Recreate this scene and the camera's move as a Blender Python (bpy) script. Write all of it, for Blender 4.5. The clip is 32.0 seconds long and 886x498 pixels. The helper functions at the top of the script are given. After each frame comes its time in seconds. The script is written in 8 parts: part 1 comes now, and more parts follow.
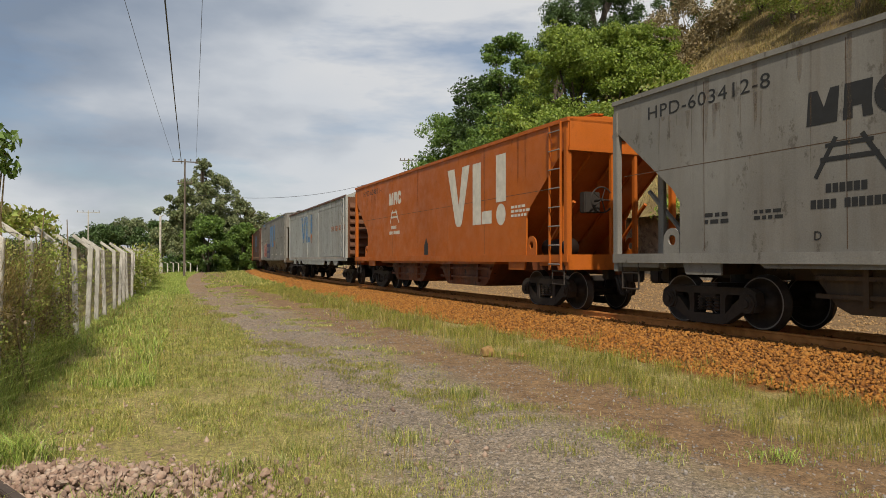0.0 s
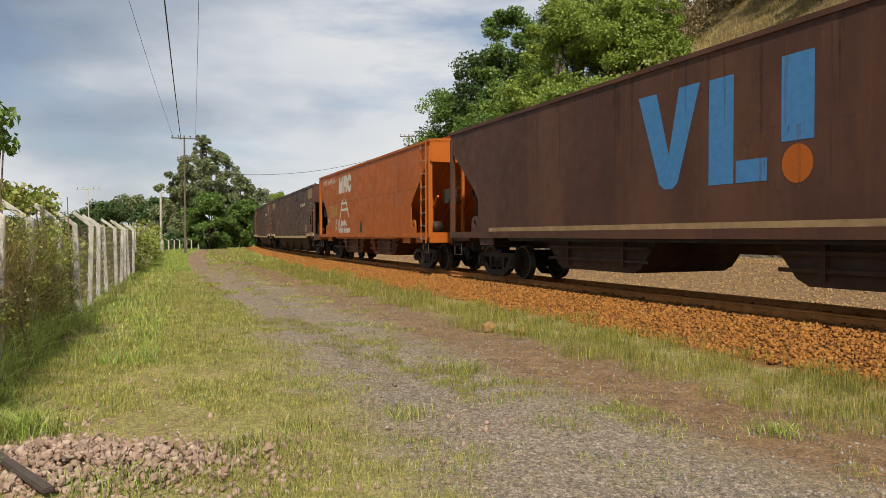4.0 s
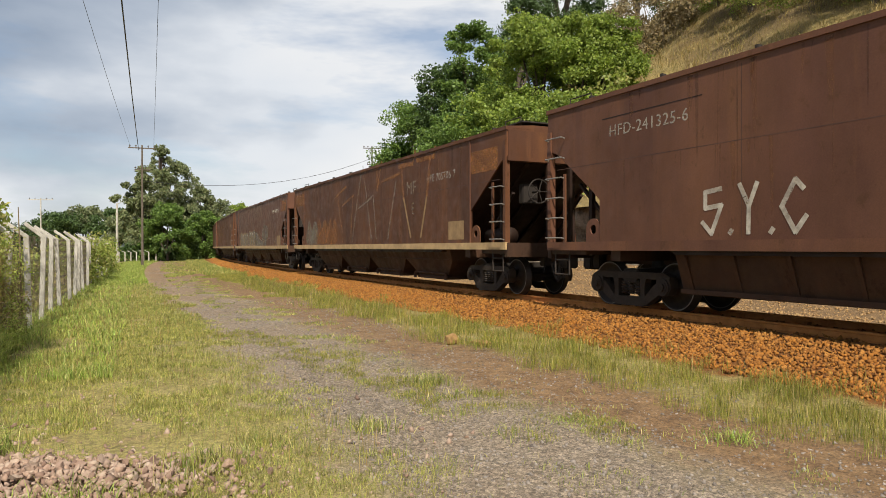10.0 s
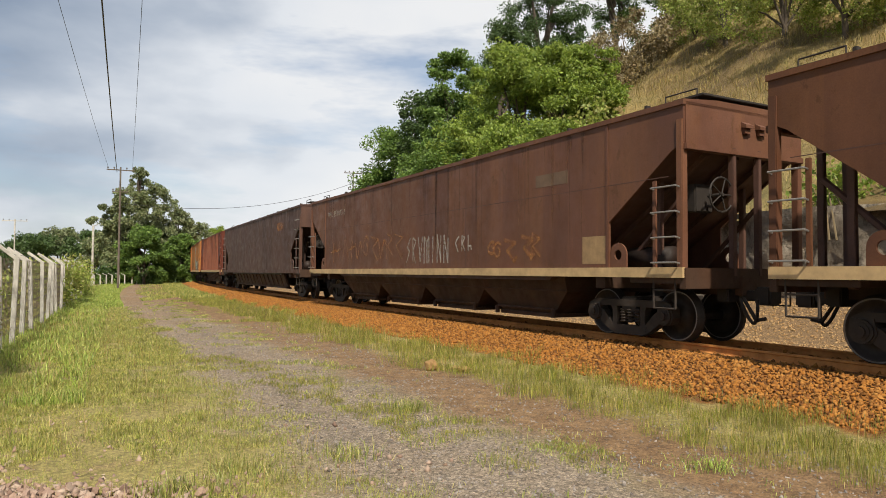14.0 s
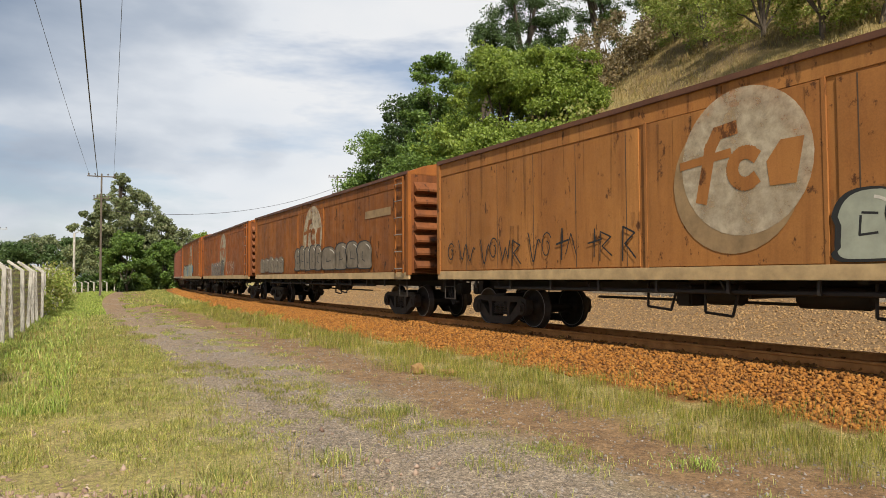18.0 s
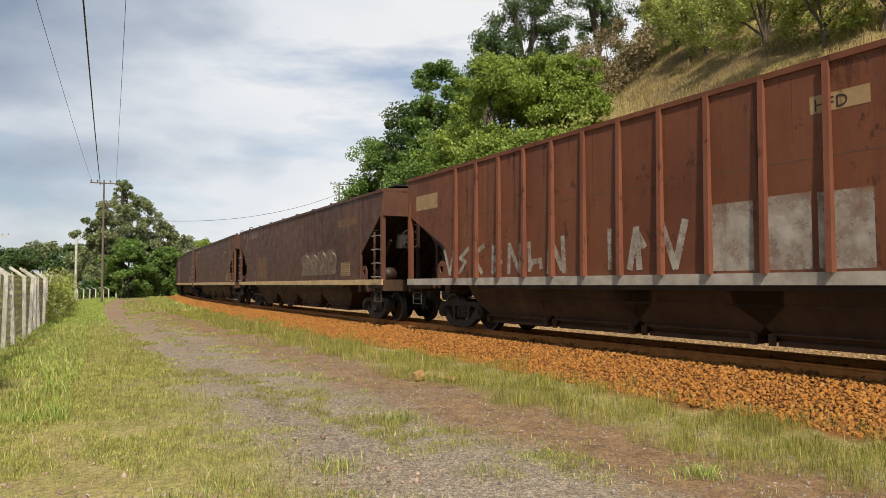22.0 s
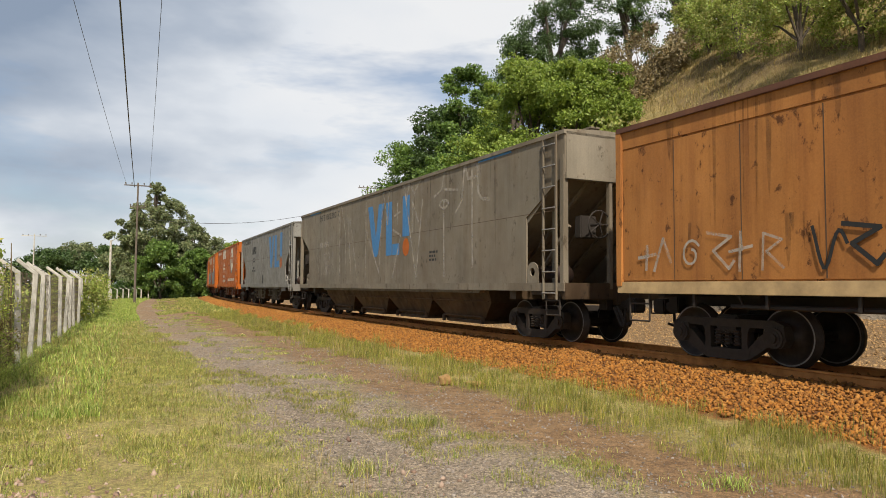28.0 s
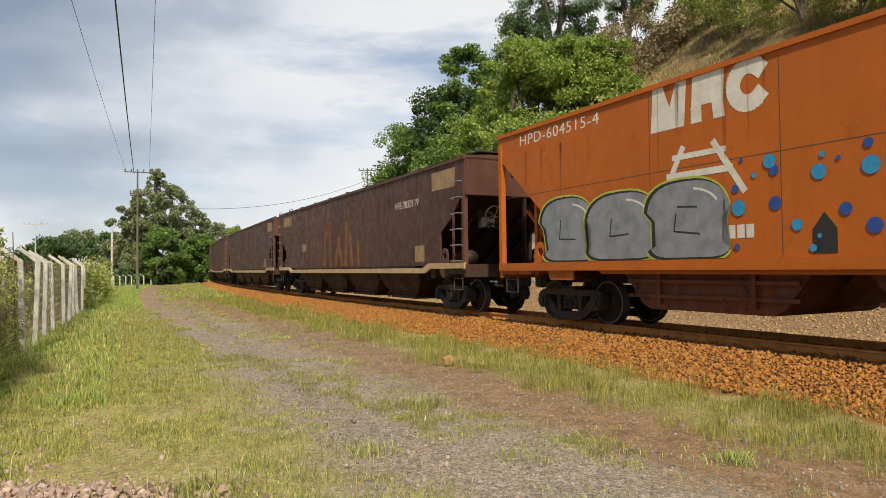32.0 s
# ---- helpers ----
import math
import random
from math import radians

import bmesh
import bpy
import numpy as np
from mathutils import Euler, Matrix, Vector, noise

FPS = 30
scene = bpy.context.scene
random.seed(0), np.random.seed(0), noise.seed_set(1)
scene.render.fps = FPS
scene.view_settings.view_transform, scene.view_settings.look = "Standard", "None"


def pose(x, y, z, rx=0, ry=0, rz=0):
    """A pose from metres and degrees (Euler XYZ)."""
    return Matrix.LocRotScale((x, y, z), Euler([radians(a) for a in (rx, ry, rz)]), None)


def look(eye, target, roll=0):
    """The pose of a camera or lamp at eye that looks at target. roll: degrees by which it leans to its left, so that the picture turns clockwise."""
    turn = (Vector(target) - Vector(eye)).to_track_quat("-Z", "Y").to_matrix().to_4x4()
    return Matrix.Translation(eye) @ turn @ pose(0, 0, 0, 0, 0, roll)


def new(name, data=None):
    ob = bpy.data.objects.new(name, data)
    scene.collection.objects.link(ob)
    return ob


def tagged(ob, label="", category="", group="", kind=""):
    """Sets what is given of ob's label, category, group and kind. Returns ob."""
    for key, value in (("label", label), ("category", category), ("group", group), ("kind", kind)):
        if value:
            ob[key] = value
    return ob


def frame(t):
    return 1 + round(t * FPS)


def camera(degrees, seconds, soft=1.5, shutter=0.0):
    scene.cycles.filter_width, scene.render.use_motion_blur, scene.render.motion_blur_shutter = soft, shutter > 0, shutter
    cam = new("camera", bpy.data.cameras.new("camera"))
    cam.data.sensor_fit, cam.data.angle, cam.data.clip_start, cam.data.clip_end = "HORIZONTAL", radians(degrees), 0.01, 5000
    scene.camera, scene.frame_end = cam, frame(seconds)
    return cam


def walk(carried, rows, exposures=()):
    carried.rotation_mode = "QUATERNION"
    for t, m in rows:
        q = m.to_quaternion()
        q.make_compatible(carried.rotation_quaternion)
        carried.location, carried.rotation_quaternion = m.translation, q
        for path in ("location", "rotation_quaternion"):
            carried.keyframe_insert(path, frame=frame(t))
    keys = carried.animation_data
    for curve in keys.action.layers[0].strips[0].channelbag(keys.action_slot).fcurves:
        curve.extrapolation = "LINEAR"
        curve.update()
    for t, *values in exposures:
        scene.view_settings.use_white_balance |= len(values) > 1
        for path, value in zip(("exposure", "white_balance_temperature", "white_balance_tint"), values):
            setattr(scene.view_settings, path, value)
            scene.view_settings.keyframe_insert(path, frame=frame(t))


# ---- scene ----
import collections
import functools

# ---------------------------------------------------------------- camera
cam = camera(66.0, 32.0, soft=0.6)
EYE = 1.6
# seconds, yaw, pitch, roll in degrees: a phone held by hand on one spot
TURNS = [
    (0.0, 0.00, 0.85, 0.00),
    (0.5, -1.18, 0.88, 0.97),
    (1.0, -1.88, 0.02, 0.71),
    (1.5, -0.15, -0.56, 0.31),
    (2.0, -0.01, -1.08, 0.75),
    (2.5, -0.65, -0.99, 0.18),
    (3.0, -0.52, -0.64, 0.08),
    (3.5, 0.00, -0.81, 0.02),
    (5.5, -0.04, -1.87, -0.54),
    (6.0, 0.94, -1.38, -0.77),
    (6.5, -0.40, -1.01, -0.16),
    (7.0, -2.67, -1.05, 0.37),
    (7.5, -2.57, -0.46, -0.21),
    (8.0, -2.64, -0.15, -0.13),
    (8.5, -2.72, -0.12, -0.24),
    (9.0, -2.50, -0.21, -0.36),
    (9.5, -2.54, -0.22, -0.75),
    (10.0, -3.02, -0.15, -0.12),
    (10.5, -4.40, 0.20, 0.26),
    (11.0, -6.17, 0.76, 0.25),
    (11.5, -6.69, 1.28, 0.68),
    (12.0, -6.73, 1.37, 0.40),
    (12.5, -6.40, 1.42, 0.52),
    (13.0, -5.54, 1.57, 0.12),
    (13.5, -5.01, 1.91, -0.10),
    (14.0, -4.68, 1.99, 0.36),
    (14.5, -4.79, 2.08, 0.68),
    (16.5, -5.00, 2.16, 0.05),
    (17.0, -5.26, 2.07, 0.12),
    (17.5, -6.28, 1.81, 0.26),
    (18.0, -5.89, 2.25, -0.38),
    (18.5, -5.30, 2.96, -0.50),
    (19.0, -4.97, 3.49, -0.59),
    (19.5, -5.10, 3.64, -0.43),
    (20.0, -5.15, 3.52, -0.19),
    (20.5, -5.00, 3.44, 0.57),
    (21.0, -5.08, 3.14, 0.60),
    (21.5, -5.19, 3.05, 0.47),
    (22.0, -5.76, 2.83, -0.32),
    (22.5, -6.42, 2.80, -0.23),
    (23.0, -6.50, 2.62, -0.27),
    (23.5, -5.67, 2.58, -0.39),
    (24.0, -5.24, 2.47, -0.30),
    (24.5, -4.96, 2.66, -0.30),
    (25.0, -5.16, 2.95, -0.38),
    (25.5, -4.74, 2.90, -0.04),
    (27.5, -3.45, 3.40, -0.08),
    (28.0, -3.51, 3.19, 0.36),
    (28.5, -2.81, 3.16, 0.25),
    (29.0, -2.30, 3.13, -0.11),
    (29.5, -2.28, 2.91, -0.07),
    (30.0, -2.80, 2.35, -0.27),
    (30.5, -2.91, 1.94, -0.38),
    (31.0, -3.04, 1.61, -0.47),
    (31.5, -3.17, 1.62, -0.36),
    (32.0, -3.36, 1.63, -0.63),
]
walk(cam, [(t, pose(0, 0, EYE, 90 + p, -r, yw)) for t, yw, p, r in TURNS], [(0.0, 0.0), (3.0, 0.08), (8.0, 0.34), (32.0, 0.34)])

# ---------------------------------------------------------------- sky and sun
SUN_FROM = Vector((0.03, -0.63, 0.74)).normalized()
world = bpy.data.worlds.new("sky")
scene.world = world
world.use_nodes = True
wn, wl = world.node_tree.nodes, world.node_tree.links
wn.clear()
w_out = wn.new("ShaderNodeOutputWorld")
w_bg = wn.new("ShaderNodeBackground")
w_bg.inputs["Strength"].default_value = 0.1
sky = wn.new("ShaderNodeTexSky")
sky.sky_type, sky.sun_disc = "NISHITA", False
sky.sun_elevation = math.asin(SUN_FROM.z)
sky.sun_rotation = math.atan2(SUN_FROM.x, SUN_FROM.y)
sky.dust_density = 2.0
w_co = wn.new("ShaderNodeTexCoord")


def w_noise(scale, detail, rough, stretch, shift):
    m = wn.new("ShaderNodeMapping")
    m.inputs["Scale"].default_value = stretch
    m.inputs["Location"].default_value = shift
    wl.new(w_co.outputs["Generated"], m.inputs["Vector"])
    n = wn.new("ShaderNodeTexNoise")
    n.inputs["Scale"].default_value, n.inputs["Detail"].default_value, n.inputs["Roughness"].default_value = scale, detail, rough
    wl.new(m.outputs["Vector"], n.inputs["Vector"])
    return n.outputs["Fac"]


def w_ramp(fac, stops):
    r = wn.new("ShaderNodeValToRGB")
    while len(r.color_ramp.elements) < len(stops):
        r.color_ramp.elements.new(0.5)
    for e, (at, c) in zip(r.color_ramp.elements, stops):
        e.position, e.color = at, (*c, 1)
    wl.new(fac, r.inputs["Fac"])
    return r.outputs["Color"]


def w_mix(fac, a, b):
    m = wn.new("ShaderNodeMixRGB")
    for sock, v in (("Fac", fac), ("Color1", a), ("Color2", b)):
        if hasattr(v, "is_linked"):
            wl.new(v, m.inputs[sock])
        else:
            m.inputs[sock].default_value = v
    return m.outputs["Color"]


CLOUD = 7.3
w_sep = wn.new("ShaderNodeSeparateXYZ")
wl.new(w_co.outputs["Generated"], w_sep.inputs[0])
w_bank = wn.new("ShaderNodeMath")
w_bank.operation = "MULTIPLY_ADD"
w_bank.inputs[1].default_value = 0.55
wl.new(w_sep.outputs[0], w_bank.inputs[0])
wl.new(w_noise(2.1, 7, 0.47, (1.0, 1.0, 2.4), (0.35, 0.1, 0.2)), w_bank.inputs[2])
w_low = wn.new("ShaderNodeMapRange")
for sock, v in (("From Min", 0.02), ("From Max", 0.17), ("To Min", 0.24), ("To Max", 0.0)):
    w_low.inputs[sock].default_value = v
wl.new(w_sep.outputs[2], w_low.inputs["Value"])
w_lift = wn.new("ShaderNodeMath")
wl.new(w_bank.outputs[0], w_lift.inputs[0])
wl.new(w_low.outputs["Result"], w_lift.inputs[1])
shade = w_ramp(w_lift.outputs[0],
               [(0.24, (0.30 * CLOUD, 0.37 * CLOUD, 0.48 * CLOUD)), (0.36, (0.52 * CLOUD, 0.58 * CLOUD, 0.67 * CLOUD)),
                (0.46, (0.86 * CLOUD, 0.89 * CLOUD, 0.93 * CLOUD)), (0.60, (0.98 * CLOUD, 0.98 * CLOUD, 0.98 * CLOUD))])
cover = w_ramp(w_noise(1.9, 6, 0.6, (1.0, 1.0, 4.0), (1.3, 0.4, 0.0)), [(0.34, (0.25, 0.25, 0.25)), (0.50, (0.93, 0.93, 0.93))])
wl.new(w_mix(cover, sky.outputs["Color"], shade), w_bg.inputs["Color"])
wl.new(w_bg.outputs["Background"], w_out.inputs["Surface"])

sun = new("sun", bpy.data.lights.new("sun", "SUN"))
sun.data.energy, sun.data.angle, sun.data.color = 4.8, radians(2.0), (1.0, 0.91, 0.76)
sun.matrix_world = look((0, 0, 60), Vector((0, 0, 60)) - SUN_FROM)

# ---------------------------------------------------------------- materials


class Mat:
    """A node material with short calls for noise, ramps and mixes."""

    def __init__(self, name, rough=0.7, metal=0.0):
        self.m = bpy.data.materials.new(name)
        self.m.use_nodes = True
        self.n, self.l = self.m.node_tree.nodes, self.m.node_tree.links
        self.b = self.n["Principled BSDF"]
        self.b.inputs["Roughness"].default_value, self.b.inputs["Metallic"].default_value = rough, metal
        self.co = self.n.new("ShaderNodeTexCoord")

    def put(self, v, sock):
        if hasattr(v, "is_linked"):
            self.l.new(v, sock)
        else:
            sock.default_value = (*v, 1) if isinstance(v, tuple) and len(v) == 3 else v

    def place(self, scale=(1, 1, 1), kind="Object", vary=False):
        mp = self.n.new("ShaderNodeMapping")
        mp.inputs["Scale"].default_value = scale
        self.l.new(self.co.outputs[kind], mp.inputs["Vector"])
        if vary:
            info = self.n.new("ShaderNodeObjectInfo")
            mul = self.n.new("ShaderNodeMath")
            mul.operation = "MULTIPLY"
            mul.inputs[1].default_value = 50
            self.l.new(info.outputs["Random"], mul.inputs[0])
            self.l.new(mul.outputs[0], mp.inputs["Location"])
        return mp.outputs["Vector"]

    def noise(self, scale, detail=5, rough=0.55, stretch=(1, 1, 1), kind="Object", vary=False):
        n = self.n.new("ShaderNodeTexNoise")
        n.inputs["Scale"].default_value, n.inputs["Detail"].default_value, n.inputs["Roughness"].default_value = scale, detail, rough
        self.l.new(self.place(stretch, kind, vary), n.inputs["Vector"])
        return n.outputs["Fac"]

    def voronoi(self, scale, feature="F1", out="Distance", kind="Object"):
        n = self.n.new("ShaderNodeTexVoronoi")
        n.feature = feature
        n.inputs["Scale"].default_value = scale
        self.l.new(self.place(kind=kind), n.inputs["Vector"])
        return n.outputs[out]

    def ramp(self, fac, *stops):
        r = self.n.new("ShaderNodeValToRGB")
        while len(r.color_ramp.elements) < len(stops):
            r.color_ramp.elements.new(0.5)
        for e, (at, c) in zip(r.color_ramp.elements, stops):
            e.position, e.color = at, (*c, 1) if isinstance(c, tuple) else (c, c, c, 1)
        self.l.new(fac, r.inputs["Fac"])
        return r.outputs["Color"]

    def mix(self, fac, a, b, mode="MIX"):
        m = self.n.new("ShaderNodeMixRGB")
        m.blend_type = mode
        for sock, v in (("Fac", fac), ("Color1", a), ("Color2", b)):
            self.put(v, m.inputs[sock])
        return m.outputs["Color"]

    def math(self, op, a, b):
        m = self.n.new("ShaderNodeMath")
        m.operation = op
        for sock, v in ((m.inputs[0], a), (m.inputs[1], b)):
            self.put(v, sock)
        return m.outputs[0]

    def bump(self, height, strength=0.3, dist=0.02):
        b = self.n.new("ShaderNodeBump")
        b.inputs["Strength"].default_value, b.inputs["Distance"].default_value = strength, dist
        self.l.new(height, b.inputs["Height"])
        self.l.new(b.outputs["Normal"], self.b.inputs["Normal"])
        return self

    def color(self, c):
        self.put(c, self.b.inputs["Base Color"])
        return self

    def island(self):
        g = self.n.new("ShaderNodeNewGeometry")
        return g.outputs["Random Per Island"]

    def random(self):
        return self.n.new("ShaderNodeObjectInfo").outputs["Random"]


def paint(name, base, worn, rust, streak=0.5, wear=0.45, rough=0.55, grime=0.8):
    """Old wagon paint: fading, vertical rust runs, scabs, soot and fine grain."""
    a = Mat(name, rough)
    a.b.inputs["Specular IOR Level"].default_value = 0.3
    fade = a.ramp(a.noise(0.5, 6, 0.6, vary=True), (0.34, base), (0.66, worn))
    runs = a.ramp(a.noise(2.6, 7, 0.65, (1.0, 1.0, 0.07), vary=True), (wear + 0.06, 0.0), (wear + 0.26, streak))
    c = a.mix(runs, fade, rust)
    broad = a.ramp(a.noise(0.95, 4, 0.55, (1.0, 1.0, 0.16), vary=True), (0.40, 0.0), (0.68, min(0.75, streak * 1.25)))
    c = a.mix(broad, c, tuple(0.55 * u + 0.45 * v for u, v in zip(worn, rust)))
    fine = a.ramp(a.noise(9.0, 6, 0.7, (1.0, 1.0, 0.05), vary=True), (wear + 0.05, 0.0), (wear + 0.28, streak * 0.38))
    dark = tuple(v * 0.4 for v in rust)
    c = a.mix(fine, c, dark)
    scab = a.ramp(a.noise(4.2, 9, 0.72, (1.0, 1.0, 0.6), vary=True), (0.585, 0.0), (0.64, min(1.0, streak * 1.4)))
    c = a.mix(scab, c, dark)
    soot = a.ramp(a.noise(0.9, 5, 0.6, (1.0, 1.0, 0.5), vary=True), (0.35, 0.50), (0.62, 1.0))
    c = a.mix(grime, c, soot, "MULTIPLY")
    grain = a.noise(45, 4, 0.7)
    c = a.mix(0.28, c, a.ramp(grain, (0.3, 0.2), (0.7, 1.0)), "MULTIPLY")
    a.color(c)
    a.put(a.ramp(a.noise(3.0, 5, 0.6, vary=True), (0.3, rough - 0.12), (0.7, rough + 0.25)), a.b.inputs["Roughness"])
    a.bump(a.math("ADD", a.noise(0.9, 3, vary=True), a.math("MULTIPLY", grain, 0.05)), 0.22, 0.06)
    return a.m


def flat(name, base, rough=0.7, metal=0.0, vary=0.35, scale=9.0):
    a = Mat(name, rough, metal)
    dim = tuple(v * (1 - vary) for v in base)
    c = a.ramp(a.noise(scale, 6, 0.65), (0.3, dim), (0.7, base))
    a.color(c).bump(a.noise(scale * 4, 4), 0.2, 0.01)
    return a.m


M_ORANGE = paint("orange_paint", (0.493, 0.121, 0.009), (0.435, 0.109, 0.012), (0.260, 0.065, 0.014), 0.14, 0.48, 0.5, 0.25)
M_GREY = paint("grey_paint", (0.272, 0.263, 0.240), (0.228, 0.218, 0.197), (0.126, 0.085, 0.050), 0.34, 0.46, 0.55, 0.4)
M_PALE = paint("pale_grey_paint", (0.43, 0.445, 0.425), (0.37, 0.38, 0.36), (0.193, 0.133, 0.088), 0.36, 0.46, 0.55, 0.4)
M_BROWN = paint("brown_rust_paint", (0.080, 0.034, 0.024), (0.106, 0.047, 0.031), (0.190, 0.082, 0.037), 0.46, 0.46, 0.5, 0.55)
M_MID = paint("reddish_brown_paint", (0.122, 0.052, 0.033), (0.152, 0.068, 0.043), (0.250, 0.112, 0.046), 0.42, 0.45, 0.5, 0.5)
M_DARK = paint("dark_brown_paint", (0.080, 0.043, 0.035), (0.105, 0.055, 0.044), (0.163, 0.081, 0.045), 0.40, 0.45, 0.55, 0.55)
M_RUSTY = paint("bright_rust_paint", (0.088, 0.036, 0.021), (0.122, 0.050, 0.026), (0.230, 0.096, 0.036), 0.55, 0.42, 0.55, 0.55)
M_RED = paint("oxide_red_paint", (0.192, 0.038, 0.018), (0.152, 0.036, 0.018), (0.080, 0.027, 0.017), 0.45)
# shade of the hollow wagon ends put into the colour; also hatches, tanks, grooves
M_SHADEBROWN = paint("shade_dark_brown_paint", (0.026, 0.014, 0.010), (0.036, 0.019, 0.013), (0.06, 0.026, 0.014), 0.3)
M_UNDER = paint("dark_brown_underframe", (0.050, 0.028, 0.018), (0.066, 0.036, 0.022), (0.11, 0.048, 0.024), 0.5, 0.42, 0.65, 0.6)
M_DUSTY = paint("dusty_grey_paint", (0.27, 0.235, 0.180), (0.22, 0.185, 0.140), (0.13, 0.085, 0.045), 0.45, 0.44, 0.6, 0.5)
M_SPRING = flat("worn_spring_steel", (0.075, 0.058, 0.047), 0.6, 0.3, 0.4)
M_RUNG = flat("bare_pale_steel", (0.26, 0.245, 0.23), 0.5, 0.3, 0.3)
M_BOX = paint("ochre_orange_paint", (0.440, 0.126, 0.012), (0.350, 0.095, 0.012), (0.140, 0.043, 0.014), 0.60, 0.45, 0.6, 0.5)
M_BOXPALE = paint("faded_ochre_paint", (0.50, 0.218, 0.060), (0.43, 0.175, 0.045), (0.200, 0.068, 0.022), 0.62, 0.45, 0.65, 0.4)
M_BOXDULL = paint("dull_ochre_paint", (0.40, 0.135, 0.024), (0.31, 0.102, 0.020), (0.120, 0.042, 0.016), 0.65, 0.44, 0.65, 0.55)
M_ENDRUST = paint("dull_rusty_end_paint", (0.27, 0.088, 0.022), (0.20, 0.062, 0.018), (0.10, 0.036, 0.016), 0.6, 0.42, 0.65, 0.6)
M_RIBBROWN = paint("red_brown_paint", (0.155, 0.048, 0.022), (0.200, 0.072, 0.034), (0.085, 0.032, 0.018), 0.5, 0.45, 0.55, 0.5)
M_CHALKSILL = flat("chalky_sill_paint", (0.42, 0.37, 0.32), 0.7, 0.0, 0.5, 3.0)
# side red made paler: the ribs' sunlit faces are put into the colour
M_RIB = paint("sunlit_rib_red_paint", (0.25, 0.092, 0.052), (0.20, 0.066, 0.036), (0.12, 0.045, 0.028), 0.5, 0.44, 0.6, 0.5)
M_FRAME = flat("grimy_black_steel", (0.028, 0.021, 0.017), 0.75, 0.1)
M_BOGIE = flat("dusty_cast_steel", (0.046, 0.034, 0.026), 0.75, 0.1, 0.5)
M_STRIPE = flat("cream_sill_paint", (0.562, 0.389, 0.194), 0.7, 0.0, 0.45, 3.0)
M_WHITE = flat("white_marking_paint", (0.669, 0.625, 0.539), 0.7, 0.0, 0.3, 4.0)
M_CREAM = flat("faded_cream_paint", (0.378, 0.244, 0.118), 0.75, 0.0, 0.5, 3.0)
M_BLUE = flat("blue_marking_paint", (0.055, 0.210, 0.460), 0.6, 0.0, 0.25)
M_NAVY = flat("navy_spray_paint", (0.025, 0.03, 0.11), 0.6)
M_SPRAYRED = flat("red_spray_paint", (0.35, 0.05, 0.03), 0.6)
M_SPRAYGREY = flat("silver_spray_paint", (0.281, 0.290, 0.309), 0.5, 0.15, 0.45, 3.0)
M_FADED = flat("faded_dusty_spray", (0.255, 0.203, 0.143), 0.75, 0.0, 0.6, 2.5)
M_CYAN = flat("cyan_spray_paint", (0.03, 0.26, 0.50), 0.6)
M_BLACK = flat("black_marking_paint", (0.02, 0.02, 0.02), 0.7)
M_WIRE = flat("dark_cable", (0.03, 0.03, 0.035), 0.6)
M_POLE = flat("grey_weathered_wood", (0.15, 0.12, 0.095), 0.85, 0.0, 0.5, 3.0)


def spray(name, base, cover):
    """Thin old spray paint that has half worn away."""
    a = Mat(name, 0.8)
    a.color(a.ramp(a.noise(5, 5), (0.3, tuple(v * 0.7 for v in base)), (0.7, base)))
    clear = a.n.new("ShaderNodeBsdfTransparent")
    mx = a.n.new("ShaderNodeMixShader")
    patchy = a.math("MULTIPLY", a.ramp(a.noise(2.0, 6, 0.7), (0.32, 0.15), (0.62, 1.0)), cover)
    a.l.new(patchy, mx.inputs["Fac"])
    a.l.new(clear.outputs[0], mx.inputs[1])
    a.l.new(a.b.outputs[0], mx.inputs[2])
    a.l.new(mx.outputs[0], a.n["Material Output"].inputs["Surface"])
    return a.m


M_GHOST = spray("orange_rust_scrawl", (0.40, 0.165, 0.055), 0.68)
M_STREAK = spray("rust_run_stain", (0.24, 0.098, 0.036), 0.28)
M_STREAKDARK = spray("dark_grime_run", (0.030, 0.019, 0.014), 0.30)
M_STREAKTAN = spray("brown_rust_run", (0.165, 0.100, 0.055), 0.34)
M_OLDWHITE = spray("flaking_white_emblem", (0.60, 0.50, 0.36), 0.92)
M_BLUEWORN = spray("worn_blue_emblem", (0.09, 0.28, 0.55), 0.85)
M_ORANGEWORN = spray("worn_orange_writing", (0.55, 0.16, 0.03), 0.8)
M_FAINT = spray("faint_ochre_scrawl", (0.30, 0.165, 0.075), 0.6)
M_RUN = spray("pale_tan_scrawl", (0.34, 0.265, 0.20), 0.62)
M_WASH = spray("worn_greyish_fill", (0.27, 0.235, 0.185), 0.8)
M_MINT = flat("pale_green_grey_spray", (0.40, 0.42, 0.33), 0.7, 0.0, 0.4, 2.0)
M_LIME = flat("yellow_green_spray", (0.42, 0.44, 0.06), 0.6)
M_BRICKRED = spray("faded_brick_red_spray", (0.30, 0.11, 0.07), 0.9)
M_SPRAYWHITE = spray("white_spray_paint", (0.62, 0.57, 0.48), 0.95)
M_CHALK = spray("chalky_white_scrawl", (0.48, 0.43, 0.37), 0.8)
M_TARN = spray("washed_out_scrawl", (0.24, 0.19, 0.155), 0.75)


